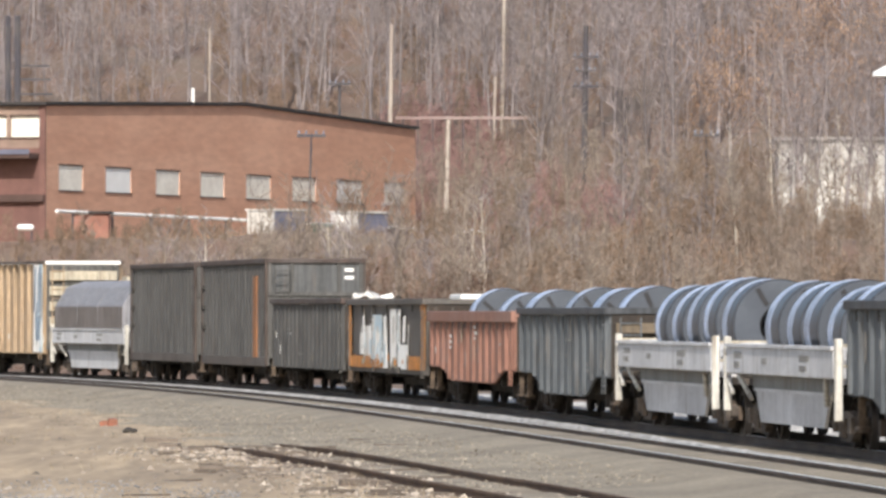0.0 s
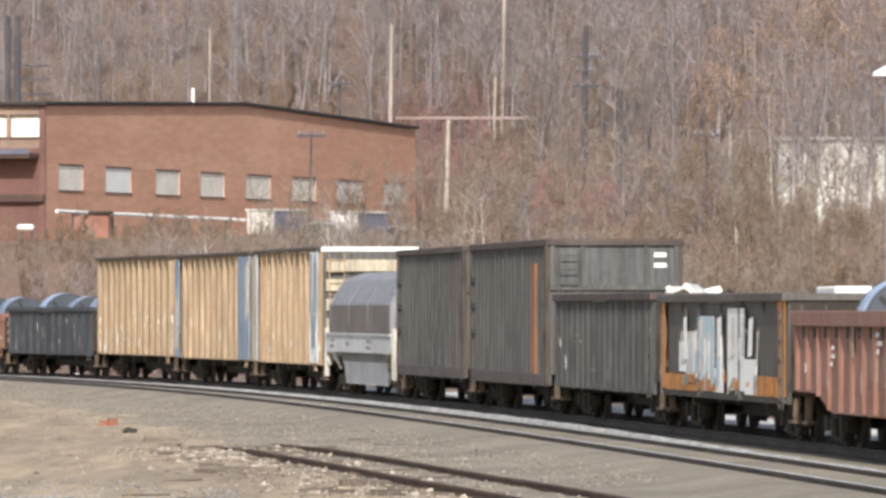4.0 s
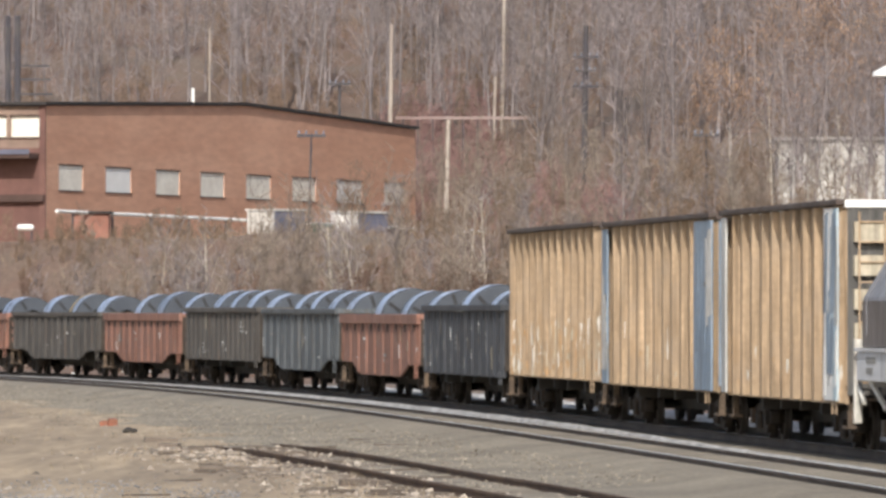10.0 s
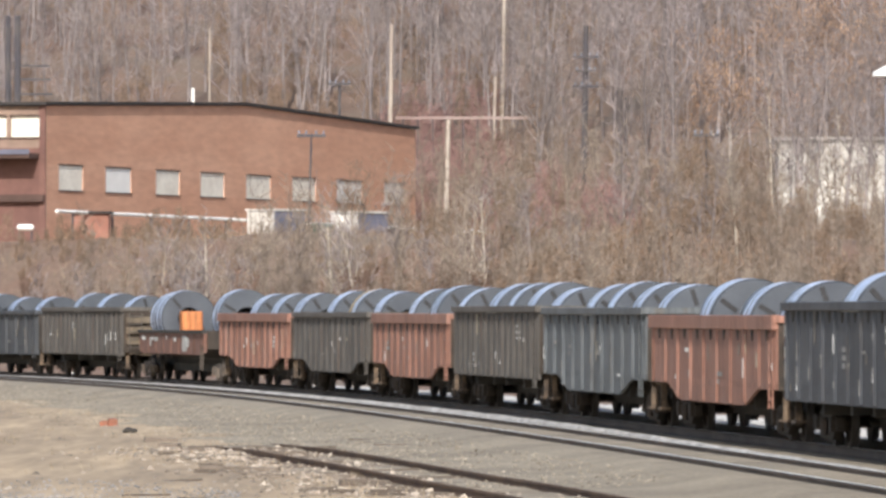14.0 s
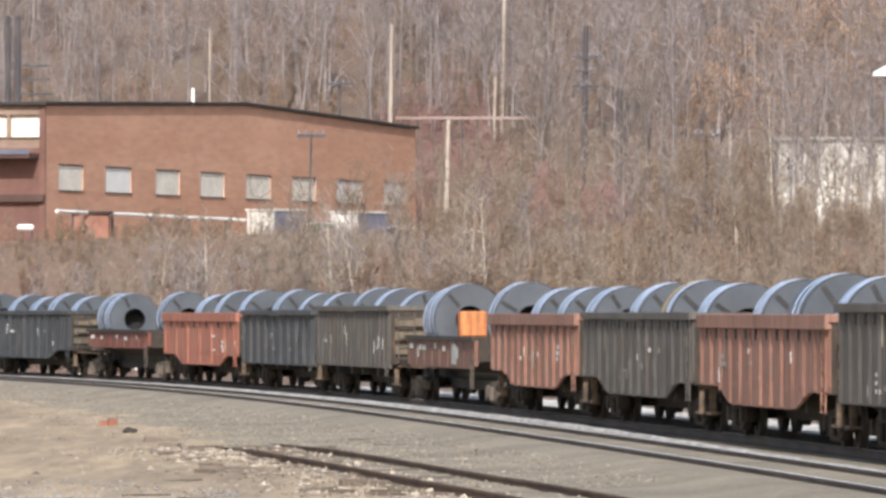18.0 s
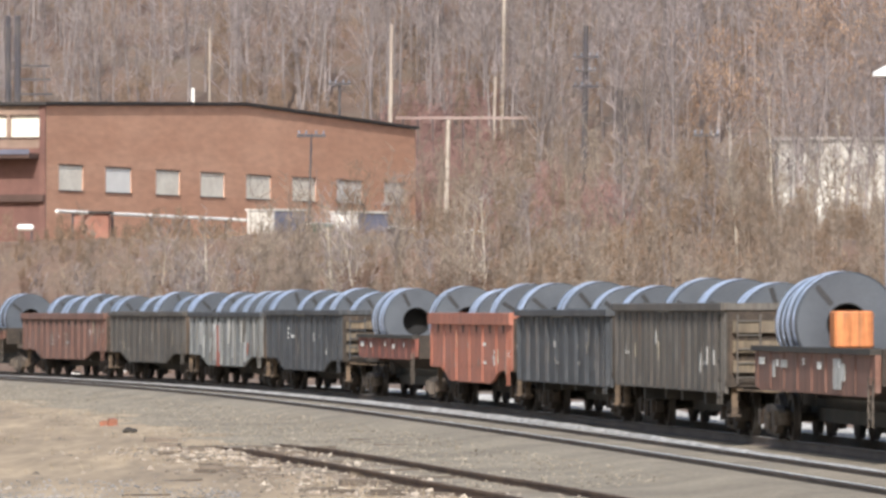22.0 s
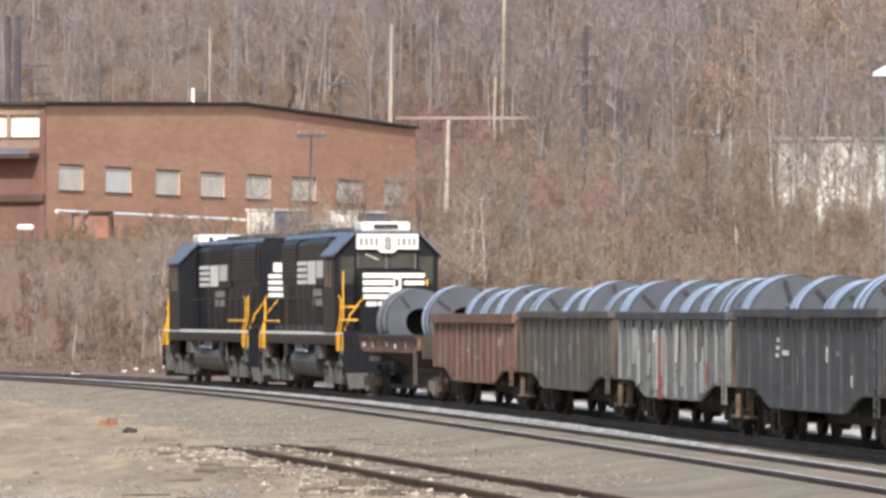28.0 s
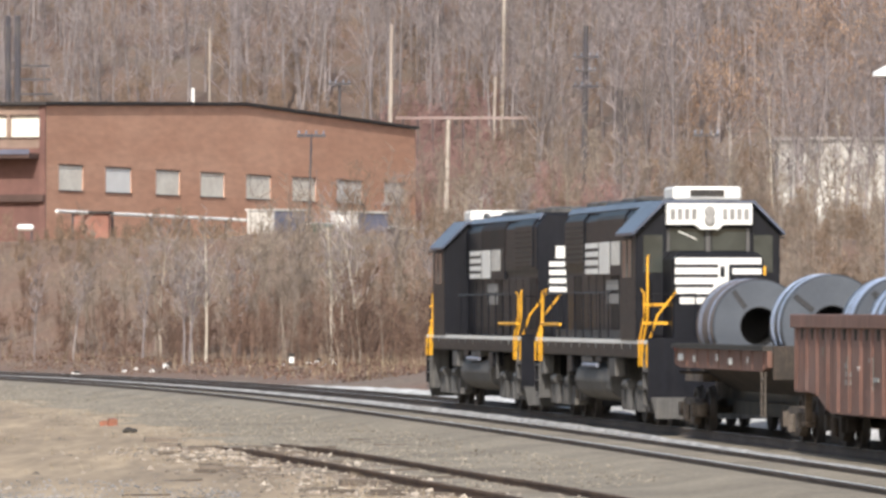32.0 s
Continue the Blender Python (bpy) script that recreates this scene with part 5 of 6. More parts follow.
def flat_coil_car(lab, L, colour, deck=1.66, low=1.28):
    car = tagged(new("coil_flat_car"), lab, "rail wagon", group="wagons of the train")
    h = L / 2
    for sg in (-1, 1):
        bm = bmesh.new()
        prism(bm, [(-h + 2.6, deck), (-h + 2.6, low + .08), (-h + 3.4, low), (h - 3.4, low), (h - 2.6, low + .08), (h - 2.6, deck)], "y", sg * 1.42 - .05, sg * 1.42 + .05)
        part("side_sill", bm, M[colour], car)
        part("top_flange", bmesh_box(-h + 2.6, h - 2.6, sg * 1.42 - .13, sg * 1.42 + .13, deck, deck + .1), M["black_iron"], car)
        for k in range(9):
            x = -h + 3.0 + (L - 6.0) * k / 8
            part("stiffener", bmesh_box(x - .05, x + .05, sg * 1.42 - .07, sg * 1.42 + .07, low + .04, deck), M[colour], car)
        # sloped trough plate
        bm = bmesh.new()
        prism(bm, [(sg * 1.37, deck - .02), (sg * .25, .86), (sg * .25, .80), (sg * 1.37, deck - .1)], "x", -h + 2.6, h - 2.6)
        part("trough_plate", bm, M["bogie"], car)
        e = part("end_platform", bmesh_box(*(sorted((sg * h, sg * (h - 2.6)))), -.9, .9, .98, 1.14), M["bogie_lit"], car)
        for yy in (-.86, .86):
            rail = bmesh.new()
            rod(rail, (sg * (h - .2), yy, 1.1), (sg * (h - .2), yy, 1.62), .03, 6)
            rod(rail, (sg * (h - 2.3), yy, 1.1), (sg * (h - 2.3), yy, 1.62), .03, 6)
            rod(rail, (sg * (h - .2), yy, 1.62), (sg * (h - 2.3), yy, 1.62), .03, 6)
            part("handrail", rail, M["bogie"], e)
        part("bulkhead", bmesh_box(*(sorted((sg * (h - 2.5), sg * (h - 2.6)))), -1.36, 1.36, 1.14, deck + .1 if sg > 0 else 1.195), M["bogie"], car)
    part("centre_sill", bmesh_box(-h + .3, h - .3, -.22, .22, .62, .98), M["black_iron"], car)
    # added black box, fills the dark space between the wheels
    part("lower_sill", bmesh_box(-h + .9, h - .9, -.34, .34, .36, .62), M["black_iron"], car)
    for x in (-h + 1.9, h - 1.9):
        add_bogie(car, x, "bogie_lit")
    add_couplers(car, h)
    add_ladder(car, h - 2.85, -1.5, .45, 1.28, "bogie_lit", "y", 3)
    part("brake_wheel", shared("brake_wheel", lambda bm: lathe(bm, [(-.02, .22), (-.02, .27), (.02, .27), (.02, .22)], "x", 20, closed=True), M["bogie"]), None, car, at=Matrix.Translation((h - .1, .5, 1.7)))
    part("brake_mast", rod_bm((h - .14, .5, 1.1), (h - .14, .5, 1.75), .035), M["bogie"], car)
    marks(car, -1.495, 1.30, -h + 3.3, [(0, .12, 1.4), (2.2, .10, .5), (5.4, .14, .4), (7.1, .08, .9), (9.5, .12, .3)], w=.5, h=.13)
    return car


def trough_coil_car(lab, L, hood=False):
    """Coil car with a hopper-like trough, deep side sill and cream end posts."""
    car = tagged(new("coil_trough_car"), lab, "rail wagon", group="wagons of the train")
    h = L / 2
    for sg in (-1, 1):
        part("side_sill", bmesh_box(-h + .5, h - .5, sg * 1.40 - .12, sg * 1.40 + .12, 1.22, 1.72), M["p_coilcar"], car, bevel=.02)
        part("sill_lip", bmesh_box(-h + .5, h - .5, sg * 1.40 - .16, sg * 1.40 + .16, 1.72, 1.78), M["p_coilcar"], car)
        bm = bmesh.new()
        prism(bm, [(-h + 2.3, 1.22), (-h + 3.2, .33), (h - 3.2, .33), (h - 2.3, 1.22)], "y", sg * 1.22 - .03, sg * 1.22 + .03)
        part("trough_side", bm, M["p_coilcar"], car)
        # grey band laid over the trough side, just below the sill
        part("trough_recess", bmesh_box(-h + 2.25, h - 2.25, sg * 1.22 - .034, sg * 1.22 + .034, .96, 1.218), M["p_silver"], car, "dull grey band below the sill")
        part("trough_rail", bmesh_box(-h + 2.55, h - 2.55, sg * 1.25 - .03, sg * 1.25 + .03, .90, .96), M["p_coilcar"], car)
        bm = bmesh.new()
        prism(bm, [(sg * 1.28, 1.72), (sg * .3, .95), (sg * .3, .88), (sg * 1.28, 1.62)], "x", -h + .9, h - .9)
        part("trough_plate", bm, M["bogie"], car)
        part("end_platform", bmesh_box(*(sorted((sg * h, sg * (h - 1.6)))), -1.0, 1.0, .98, 1.12), M["bogie_lit"], car)
        for yy in (-1.46, 1.46):
            part("end_post", bmesh_box(sg * (h - .28) - .065, sg * (h - .28) + .065, yy - .07, yy + .07, .5, 1.92), M["p_postwhite"], car, "off-white painted end post", bevel=.015)
            bm = bmesh.new()
            rod(bm, (sg * (h - .3), yy, 1.15), (sg * (h - 1.0), yy, .85), .04, 6)
            rod(bm, (sg * (h - 1.7), yy, 1.22), (sg * (h - 2.5), yy * .9, .75), .05, 6)
            part("brace", bm, M["p_postwhite"], car)
        part("end_bulkhead", bmesh_box(*(sorted((sg * (h - .9), sg * (h - 1.0)))), -1.3, 1.3, 1.12, 1.8), M["p_coilcar"], car)
        bm = bmesh.new()
        for z in (1.45, 1.8):
            rod(bm, (sg * (h - .1), -1.4, z), (sg * (h - .1), 1.4, z), .03, 6)
        part("end_rail", bm, M["p_cream"], car)
    part("centre_sill", bmesh_box(-h + .3, h - .3, -.22, .22, .62, .98), M["black_iron"], car)
    # added black box, keeps the underside dark
    part("lower_sill", bmesh_box(-h + .9, h - .9, -.34, .34, .36, .62), M["black_iron"], car)
    for x in (-h + 1.9, h - 1.9):
        add_bogie(car, x, "bogie_lit")
    add_couplers(car, h)
    marks(car, -1.526, 1.42, -h + 1.6, [(0, .1, 1.4), (0, -.08, 1.0), (3.6, .0, .9), (8.2, .08, 1.6), (8.2, -.1, 1.2)], "faded_mark", w=.7, h=.11)
    if hood:
        bm = bmesh.new()
        prism(bm, [(-1.48, 1.79), (-1.48, 2.60), (-1.05, 3.30), (-.4, 3.52), (.4, 3.52), (1.05, 3.30), (1.48, 2.60), (1.48, 1.79)], "x", -h + .95, h - .95)
        hd = part("hood", bm, M["p_hood"], car, "weathered grey steel hood", bevel=.03)
        for sg in (-1, 1):
            part("hood_skirt", bmesh_box(-h + 1.0, h - 1.0, *sorted((sg * 1.47, sg * 1.495)), 1.80, 2.56), M["p_skirt"], hd, "brown-stained lower side")
        for k in range(4):
            x = -h + 1.5 + (L - 3.0) * k / 3
            bm = bmesh.new()
            for a, b in (((-1.50, 2.0), (-1.50, 2.64)), ((-1.50, 2.62), (-1.06, 3.33)), ((-1.06, 3.32), (-.4, 3.54))):
                rod(bm, (x, *a), (x, *b), .007, 5)
            part("hood_rib", bm, M["p_hood"], hd)
        part("lifting_bracket", bmesh_box(-.5, .5, -.12, .12, 3.5, 3.66), M["p_cream"], hd)
    return car


def hand_rail(name, pts, parent, r=.022, material="yellow"):
    """One bent tube through the points."""
    bm = bmesh.new()
    pts = [Vector(p) for p in pts]
    rings = []
    for i, p in enumerate(pts):
        d = (pts[min(i + 1, len(pts) - 1)] - pts[max(i - 1, 0)]).normalized()
        a = d.cross(Vector((.31, .87, .39))).normalized()
        c = d.cross(a)
        rings.append([bm.verts.new(p + (a * math.cos(k * math.pi / 3) + c * math.sin(k * math.pi / 3)) * r) for k in range(6)])
    for u, v in zip(rings, rings[1:]):
        for k in range(6):
            bm.faces.new((u[k], u[(k + 1) % 6], v[(k + 1) % 6], v[k]))
    bm.faces.new(rings[0][::-1]), bm.faces.new(rings[-1])
    part(name, bm, M[material], parent)


def loco_bogie(bm):
    prism(bm, [(-2.35, .62), (-2.35, .40), (-2.0, .28), (2.0, .28), (2.35, .40), (2.35, .62), (1.5, .78), (-1.5, .78)], "y", -.09, .09)
    for x in (-1.95, 0.1, 1.95):
        box(bm, x - .2, x + .2, -.2, .2, .30, .72)
    for x in (-1.0, 1.05):
        for d in (-.16, .16):
            rod(bm, (x + d, -.16, .30), (x + d, -.16, .74), .085, 8)
    rod(bm, (-1.6, -.18, .85), (-.9, -.18, .85), .11, 8)
    rod(bm, (.9, -.18, .85), (1.6, -.18, .85), .11, 8)


def locomotive(lab, dirty=False):
    lo = tagged(new("diesel_locomotive"), lab, "locomotive", group="pair of pushing locomotives")
    body, low = M["p_loco"], M["p_loco_low"]
    part("underframe", bmesh_box(-9.5, 9.5, -1.48, 1.48, 1.42, 1.78), body, lo, bevel=.02)
    for sg in (-1, 1):
        part("sill_stripe", bmesh_box(-9.5, 9.5, sg * 1.485 - .006, sg * 1.485 + .006, 1.71, 1.80), M["stripe"], lo, "white edge stripe along the walkway")
        # end plate, steps, pilot
        e = part("pilot", bmesh_box(*(sorted((sg * 9.5, sg * 9.62))), -1.5, 1.5, .55, 1.85), body, lo)
        bm = bmesh.new()
        prism(bm, [(-1.35, .18), (1.35, .18), (1.45, .62), (-1.45, .62)], "x", sg * 9.60, sg * 9.75)
        part("snow_plough", bm, low, e)
        for yy in (-1, 1):
            bm = bmesh.new()
            for k in range(4):
                box(bm, *(sorted((sg * 9.45, sg * 8.85))), *(sorted((yy * 1.5, yy * 1.22))), .42 + .36 * k, .46 + .36 * k)
            st = part("steps", bm, low, lo)
            part("step_side", bmesh_box(*(sorted((sg * 8.80, sg * 8.85))), *(sorted((yy * 1.5, yy * 1.0))), .40, 1.5), low, st)
            # yellow hand rails at the corner steps
            y1 = yy * 1.50
            hand_rail("corner_rail", [(sg * 9.45, y1, 1.25), (sg * 9.45, y1, 1.65), (sg * 9.5, y1 * .86, 2.3), (sg * 9.5, y1 * .60, 2.8)], lo, .024)
            hand_rail("corner_rail", [(sg * 8.75, y1, 1.25), (sg * 8.75, y1, 1.7), (sg * 8.9, y1 * .94, 2.25), (sg * 8.9, y1 * .94, 3.5 if sg > 0 and yy < 0 else 2.85), (sg * 8.6, y1 * .9, 3.55 if sg > 0 and yy < 0 else 2.9)], lo, .024)
            hand_rail("corner_rail", [(sg * 8.3, y1, 1.25), (sg * 8.3, y1, 1.75), (sg * 8.5, y1 * .95, 2.3), (sg * 8.5, y1 * .95, 2.75), (sg * 8.1, y1 * .95, 2.85)], lo, .022)
        hand_rail("end_rail", [(sg * 9.55, -1.4, 1.85), (sg * 9.55, -1.4, 2.75), (sg * 9.55, -.5, 2.75), (sg * 9.55, -.5, 1.85)], lo, .02, "p_loco")
        hand_rail("end_rail", [(sg * 9.55, .5, 1.85), (sg * 9.55, .5, 2.75), (sg * 9.55, 1.4, 2.75), (sg * 9.55, 1.4, 1.85)], lo, .02, "p_loco")
        hand_rail("side_rail", [(-8.6, sg * 1.42, 2.80), (3.2, sg * 1.42, 2.80)], lo, .02, "p_loco")
        for k in range(9):
            x = -8.4 + k * 1.4
            part("stanchion", shared("stanchion", lambda bm: rod(bm, (0, 0, 1.78), (0, 0, 2.8), .018, 5), M["p_loco"]), None, lo, at=Matrix.Translation((x, sg * 1.42, 0)))
        hand_rail("stub_rail", [(-8.6, sg * 1.46, 2.10), (-5.2, sg * 1.46, 2.10)], lo, .04)
        part("coupler", shared("coupler", None, None), None, lo, at=Matrix.Translation((sg * 9.72, 0, 0)) @ (Matrix.Identity(4) if sg > 0 else pose(0, 0, 0, 0, 0, 180)))
    # long hood, radiator flare and dynamic brake blister
    bm = bmesh.new()
    prism(bm, [(-.90, 1.78), (-.90, 3.3), (-.96, 3.4), (-.96, 4.42), (-.72, 4.72), (.72, 4.72), (.96, 4.42), (.96, 3.4), (.90, 3.3), (.90, 1.78)], "x", -8.3, CAB0)
    hood = part("long_hood", bm, body, lo, bevel=.03)
    bm = bmesh.new()
    prism(bm, [(-1.0, 3.45), (-1.0, 4.45), (-.76, 4.76), (.76, 4.76), (1.0, 4.45), (1.0, 3.45)], "x", -7.8, -4.6)
    part("radiator_section", bm, body, hood, "flared radiator grille section", bevel=.02)
    bm = bmesh.new()
    prism(bm, [(-.98, 3.75), (-.98, 4.45), (-.74, 4.80), (.74, 4.80), (.98, 4.45), (.98, 3.75)], "x", -2.6, 2.2)
    part("brake_blister", bm, M["p_loco_brown"] if dirty else body, hood, bevel=.04)
    for sg in (-1, 1):
        bm = bmesh.new()
        # thin strip added along the chamfer, coloured as its blue sky highlight
        prism(bm, [(sg * .90, 4.62), (sg * .80, 4.745), (sg * .76, 4.72), (sg * .86, 4.58)], "x", -8.2, CAB0 - .2)
        part("roof_edge", bm, M["roof_skyblue"], hood, "sloping roof edge with a blue sky highlight in its colour")
        for k in range(7):
            part("grille_slat", bmesh_box(-7.6, -4.8, *(sorted((sg * 1.0, sg * 1.02))), 3.55 + k * .12, 3.59 + k * .12), M["black_iron"], hood)
        for k in range(10):
            x = -8.1 + k * 1.3
            part("hood_door", bmesh_box(x, x + 1.2, *(sorted((sg * .90, sg * .925))), 1.98, 3.2), M["p_loco_brown"] if (k + dirty) % 5 == 1 else body, hood, bevel=.008)
        # emblem as plain bars and blocks, bars on the viewer's left
        for k in range(4):
            part("emblem_bar", bmesh_box(*(sorted((sg * 4.4, sg * 2.2))), *(sorted((sg * .985, sg * .992))), 3.80 - k * .19, 3.92 - k * .19), M["stripe"], hood)
        part("emblem_block", bmesh_box(*(sorted((sg * 2.0, sg * .3))), *(sorted((sg * .985, sg * .992))), 3.22, 3.92), M["stripe"], hood)
        part("emblem_block", bmesh_box(*(sorted((sg * 0.0, sg * -1.7))), *(sorted((sg * .985, sg * .992))), 3.40, 3.92), M["whitewall"], hood)
        part("emblem_plate", bmesh_box(*(sorted((sg * 4.4, sg * -2.4))), *(sorted((sg * .90, sg * .984))), 3.18, 3.96), body, hood)
        for k in range(2):
            part("number_bar", bmesh_box(*(sorted((sg * 1.2, sg * -.8))), *(sorted((sg * .928, sg * .934))), 2.86 - k * .3, 3.08 - k * .3), M["emblem_grey"], hood)
    for k in range(4):
        part("end_stripe", bmesh_box(-8.318, -8.31, -.66, .66, 3.46 - k * .2, 3.58 - k * .2), M["stripe"], hood)
    part("end_emblem", bmesh_box(-8.318, -8.31, .2, .5, 3.66, 3.95), M["stripe"], hood)
    for x in (-7.1, -5.4, -1.2, 1.0):
        bm = bmesh.new()
        lathe(bm, [(4.70, .6), (4.86, .6), (4.90, .45)], "z", 20, (x, 0, 0))
        part("roof_fan", bm, low, hood)
    part("exhaust_stack", bmesh_box(-3.4, -2.9, -.25, .25, 4.68, 4.92), low, hood, bevel=.03)
    part("walkway_trunk", bmesh_box(-8.0, CAB0 - .1, -1.2, -.92, 1.78, 1.98), low, lo)
    # cab
    bm = bmesh.new()
    prism(bm, [(-1.52, 1.78), (-1.52, 4.02), (-.92, 4.64), (.92, 4.64), (1.52, 4.02), (1.52, 1.78)], "x", CAB0, CAB1)
    cab = part("cab", bm, body, lo, bevel=.02)
    bm = bmesh.new()
    prism(bm, [(-1.60, 3.98), (-1.60, 4.04), (-.95, 4.71), (.95, 4.71), (1.60, 4.04), (1.60, 3.98), (.93, 4.645), (-.93, 4.645)], "x", CAB0 - .15, CAB1 + .2)
    part("roof", bm, M["roof_skyblue"], cab, "dark cab roof with overhanging eaves")
    bm = bmesh.new()
    prism(bm, [(-.90, 4.20), (-.90, 4.64), (.90, 4.64), (.90, 4.20), (.3, 4.20), (.18, 4.10), (-.18, 4.10), (-.3, 4.20)], "x", CAB1, CAB1 + .22)
    nb = part("number_board", bm, M["stripe"], cab, "white number board band with faded figures")
    for sg in (-1, 1):
        for k in range(4):
            part("figure_bar", bmesh_box(CAB1 + .22, CAB1 + .226, sg * .55 - .27 + k * .15, sg * .55 - .17 + k * .15, 4.30, 4.53), M["emblem_grey"], nb)
        part("windscreen", bmesh_box(CAB1, CAB1 + .02, sg * .44 - .36, sg * .44 + .36, 3.66, 4.12), M["glass"], cab)
        part("screen_frame", bmesh_box(CAB1 + .002, CAB1 + .03, sg * .84 - .03, sg * .84 + .03, 3.64, 4.12), low, cab)
        part("door_window", bmesh_box(CAB1, CAB1 + .02, sg * 1.16 - .2, sg * 1.16 + .2, 3.2, 3.98), M["glass"], cab)
        w = part("side_window", bmesh_box(CAB0 + .5, CAB1 - .6, *(sorted((sg * 1.52, sg * 1.535))), 3.1, 3.88), M["glass"], cab)
        part("window_frame", bmesh_box(CAB0 + 1.2, CAB0 + 1.28, *(sorted((sg * 1.535, sg * 1.55))), 3.1, 3.88), low, w)
        part("sunshade", bmesh_box(CAB0 + .4, CAB1 - .5, *(sorted((sg * 1.52, sg * 1.70))), 3.92, 3.95), body, cab)
    for z in (4.30, 4.48):
        bm = bmesh.new()
        lathe(bm, [(CAB1 + .22, .11), (CAB1 + .28, .11), (CAB1 + .29, .085)], "x", 16, (0, 0, z))
        part("headlight", bm, M["emblem_grey"], cab)
    part("screen_post", bmesh_box(CAB1 + .002, CAB1 + .03, -.05, .05, 3.64, 4.12), low, cab)
    part("wiper", rod_bm((CAB1 + .03, -.62, 4.06), (CAB1 + .03, -.25, 3.90), .015, 5), M["stripe"], cab)
    ac = part("air_conditioner", bmesh_box(CAB1 - 1.5, CAB1 - .1, -.72, .72, 4.715, 5.0), M["stripe"], cab, "white roof air conditioner", bevel=.05)
    part("grille", bmesh_box(CAB1 - .1, CAB1 - .08, -.36, .36, 4.79, 4.93), M["black_iron"], ac, "dark air slot")
    part("horn", rod_bm((CAB0 + .6, .3, 4.8), (CAB0 + 1.1, .3, 4.86), .05, 8, .1), low, cab)
    # short nose with white front stripes
    bm = bmesh.new()
    prism(bm, [(-.95, 1.78), (-.95, 3.48), (-.8, 3.62), (.8, 3.62), (.95, 3.48), (.95, 1.78)], "x", CAB1, NOSE)
    nose = part("nose", bm, body, lo, bevel=.03)
    for k, (a, b) in enumerate(((-.90, .90), (-.90, .15), (-.90, .0), (-.88, .55), (-.80, .3))):
        z = 3.50 - k * .205
        part("nose_stripe", bmesh_box(NOSE, NOSE + .008, a, b, z - .135, z), M["stripe"], nose)
    for k, (a, b, z0, z1) in enumerate(((.0, .22, 3.0, 3.5), (.3, .9, 3.16, 3.28), (-.1, .2, 2.75, 3.05), (.36, .9, 3.37, 3.42))):
        part("nose_emblem", bmesh_box(NOSE + .009, NOSE + .014, a, b, z0, z1), M["stripe"], nose)
    part("emblem_mane", bmesh_box(NOSE + .015, NOSE + .019, .04, .14, 3.1, 3.32), M["p_loco"], nose)
    part("marker_lamp", bmesh_box(NOSE - .1, NOSE - .04, .93, 1.0, 3.14, 3.32), M["yellow"], nose)
    for yy in (-1.0, 1.0):
        for zz in (2.12, 2.5):
            part("step_guard", bmesh_box(NOSE - .55, NOSE - .5, *sorted((yy * .98, yy * 1.5)), zz, zz + .06), M["yellow"], lo)
        part("marker_light", rod_bm((NOSE + .26, yy * .9, 1.62), (NOSE + .3, yy * .9, 1.62), .06, 8), M["redpaint"], lo)
    # gear hung below the walkway
    for sg in (-1, 1):
        for x0, x1, z0, z1, mm in ((-3.9, -3.1, 1.05, 1.40, "p_loco"), (-1.4, .3, 1.28, 1.415, "p_loco_low"), (1.0, 1.9, 1.30, 1.415, "p_loco"), (3.2, 4.2, 1.0, 1.40, "p_loco_low"), (-8.7, -8.3, .95, 1.40, "p_loco_low")):
            part("equipment_box", bmesh_box(x0, x1, *sorted((sg * 1.2, sg * 1.46)), z0, z1), M[mm], lo, bevel=.015)
        for x in (-4.3, 2.6):
            part("drain_pipe", rod_bm((x, sg * 1.38, .75), (x + .12, sg * 1.38, 1.42), .035, 6), low, lo)
        bm = bmesh.new()
        for k in range(13):
            box(bm, -8.6 + k * 1.4, -8.5 + k * 1.4, *sorted((sg * 1.482, sg * 1.50)), 1.60, 1.71)
        part("walkway_bracket", bm, low, lo)
    # tank and running gear
    bm = bmesh.new()
    prism(bm, [(1.42 * math.copysign(abs(math.cos(q * math.pi / 8)) ** .6, math.cos(q * math.pi / 8)), .90 + .52 * math.copysign(abs(math.sin(q * math.pi / 8)) ** .8, math.sin(q * math.pi / 8))) for q in range(16)], "x", -2.9, 2.9)
    tank = part("fuel_tank", bm, low, lo, "dirty grey fuel tank", bevel=.03)
    part("tank_rail", rod_bm((-1.2, -1.44, 1.22), (1.2, -1.44, 1.22), .05, 8), M["bluegrey"], tank)
    part("tank_rail", rod_bm((-1.2, 1.44, 1.22), (1.2, 1.44, 1.22), .05, 8), M["bluegrey"], tank)
    for sg in (-1, 1):
        part("air_reservoir", rod_bm((-2.6, sg * 1.05, 1.50 - .2), (2.6, sg * 1.05, 1.30), .16, 10), low, lo)
    for x in (-6.1, 6.1):
        b = part("bogie", bmesh_box(x - 1.9, x + 1.9, -.8, .8, .55, .8), low, lo, "grimy three-axle bogie")
        for y in (-1.08, 1.08):
            part("side_frame", shared("loco_side_frame", loco_bogie, low), None, b, at=Matrix.Translation((x, y, 0)) @ (Matrix.Identity(4) if y < 0 else pose(0, 0, 0, 0, 0, 180)))
        for dx in (-1.95, .1, 1.95):
            part("wheelset", shared("loco_wheelset", lambda bm: wheelset(bm), M["wheel"], smooth=40), None, b, at=Matrix.Translation((x + dx, 0, .5)) @ Matrix.Scale(1.15, 4, (1, 0, 0)) @ Matrix.Scale(1.15, 4, (0, 0, 1)))
    return lo


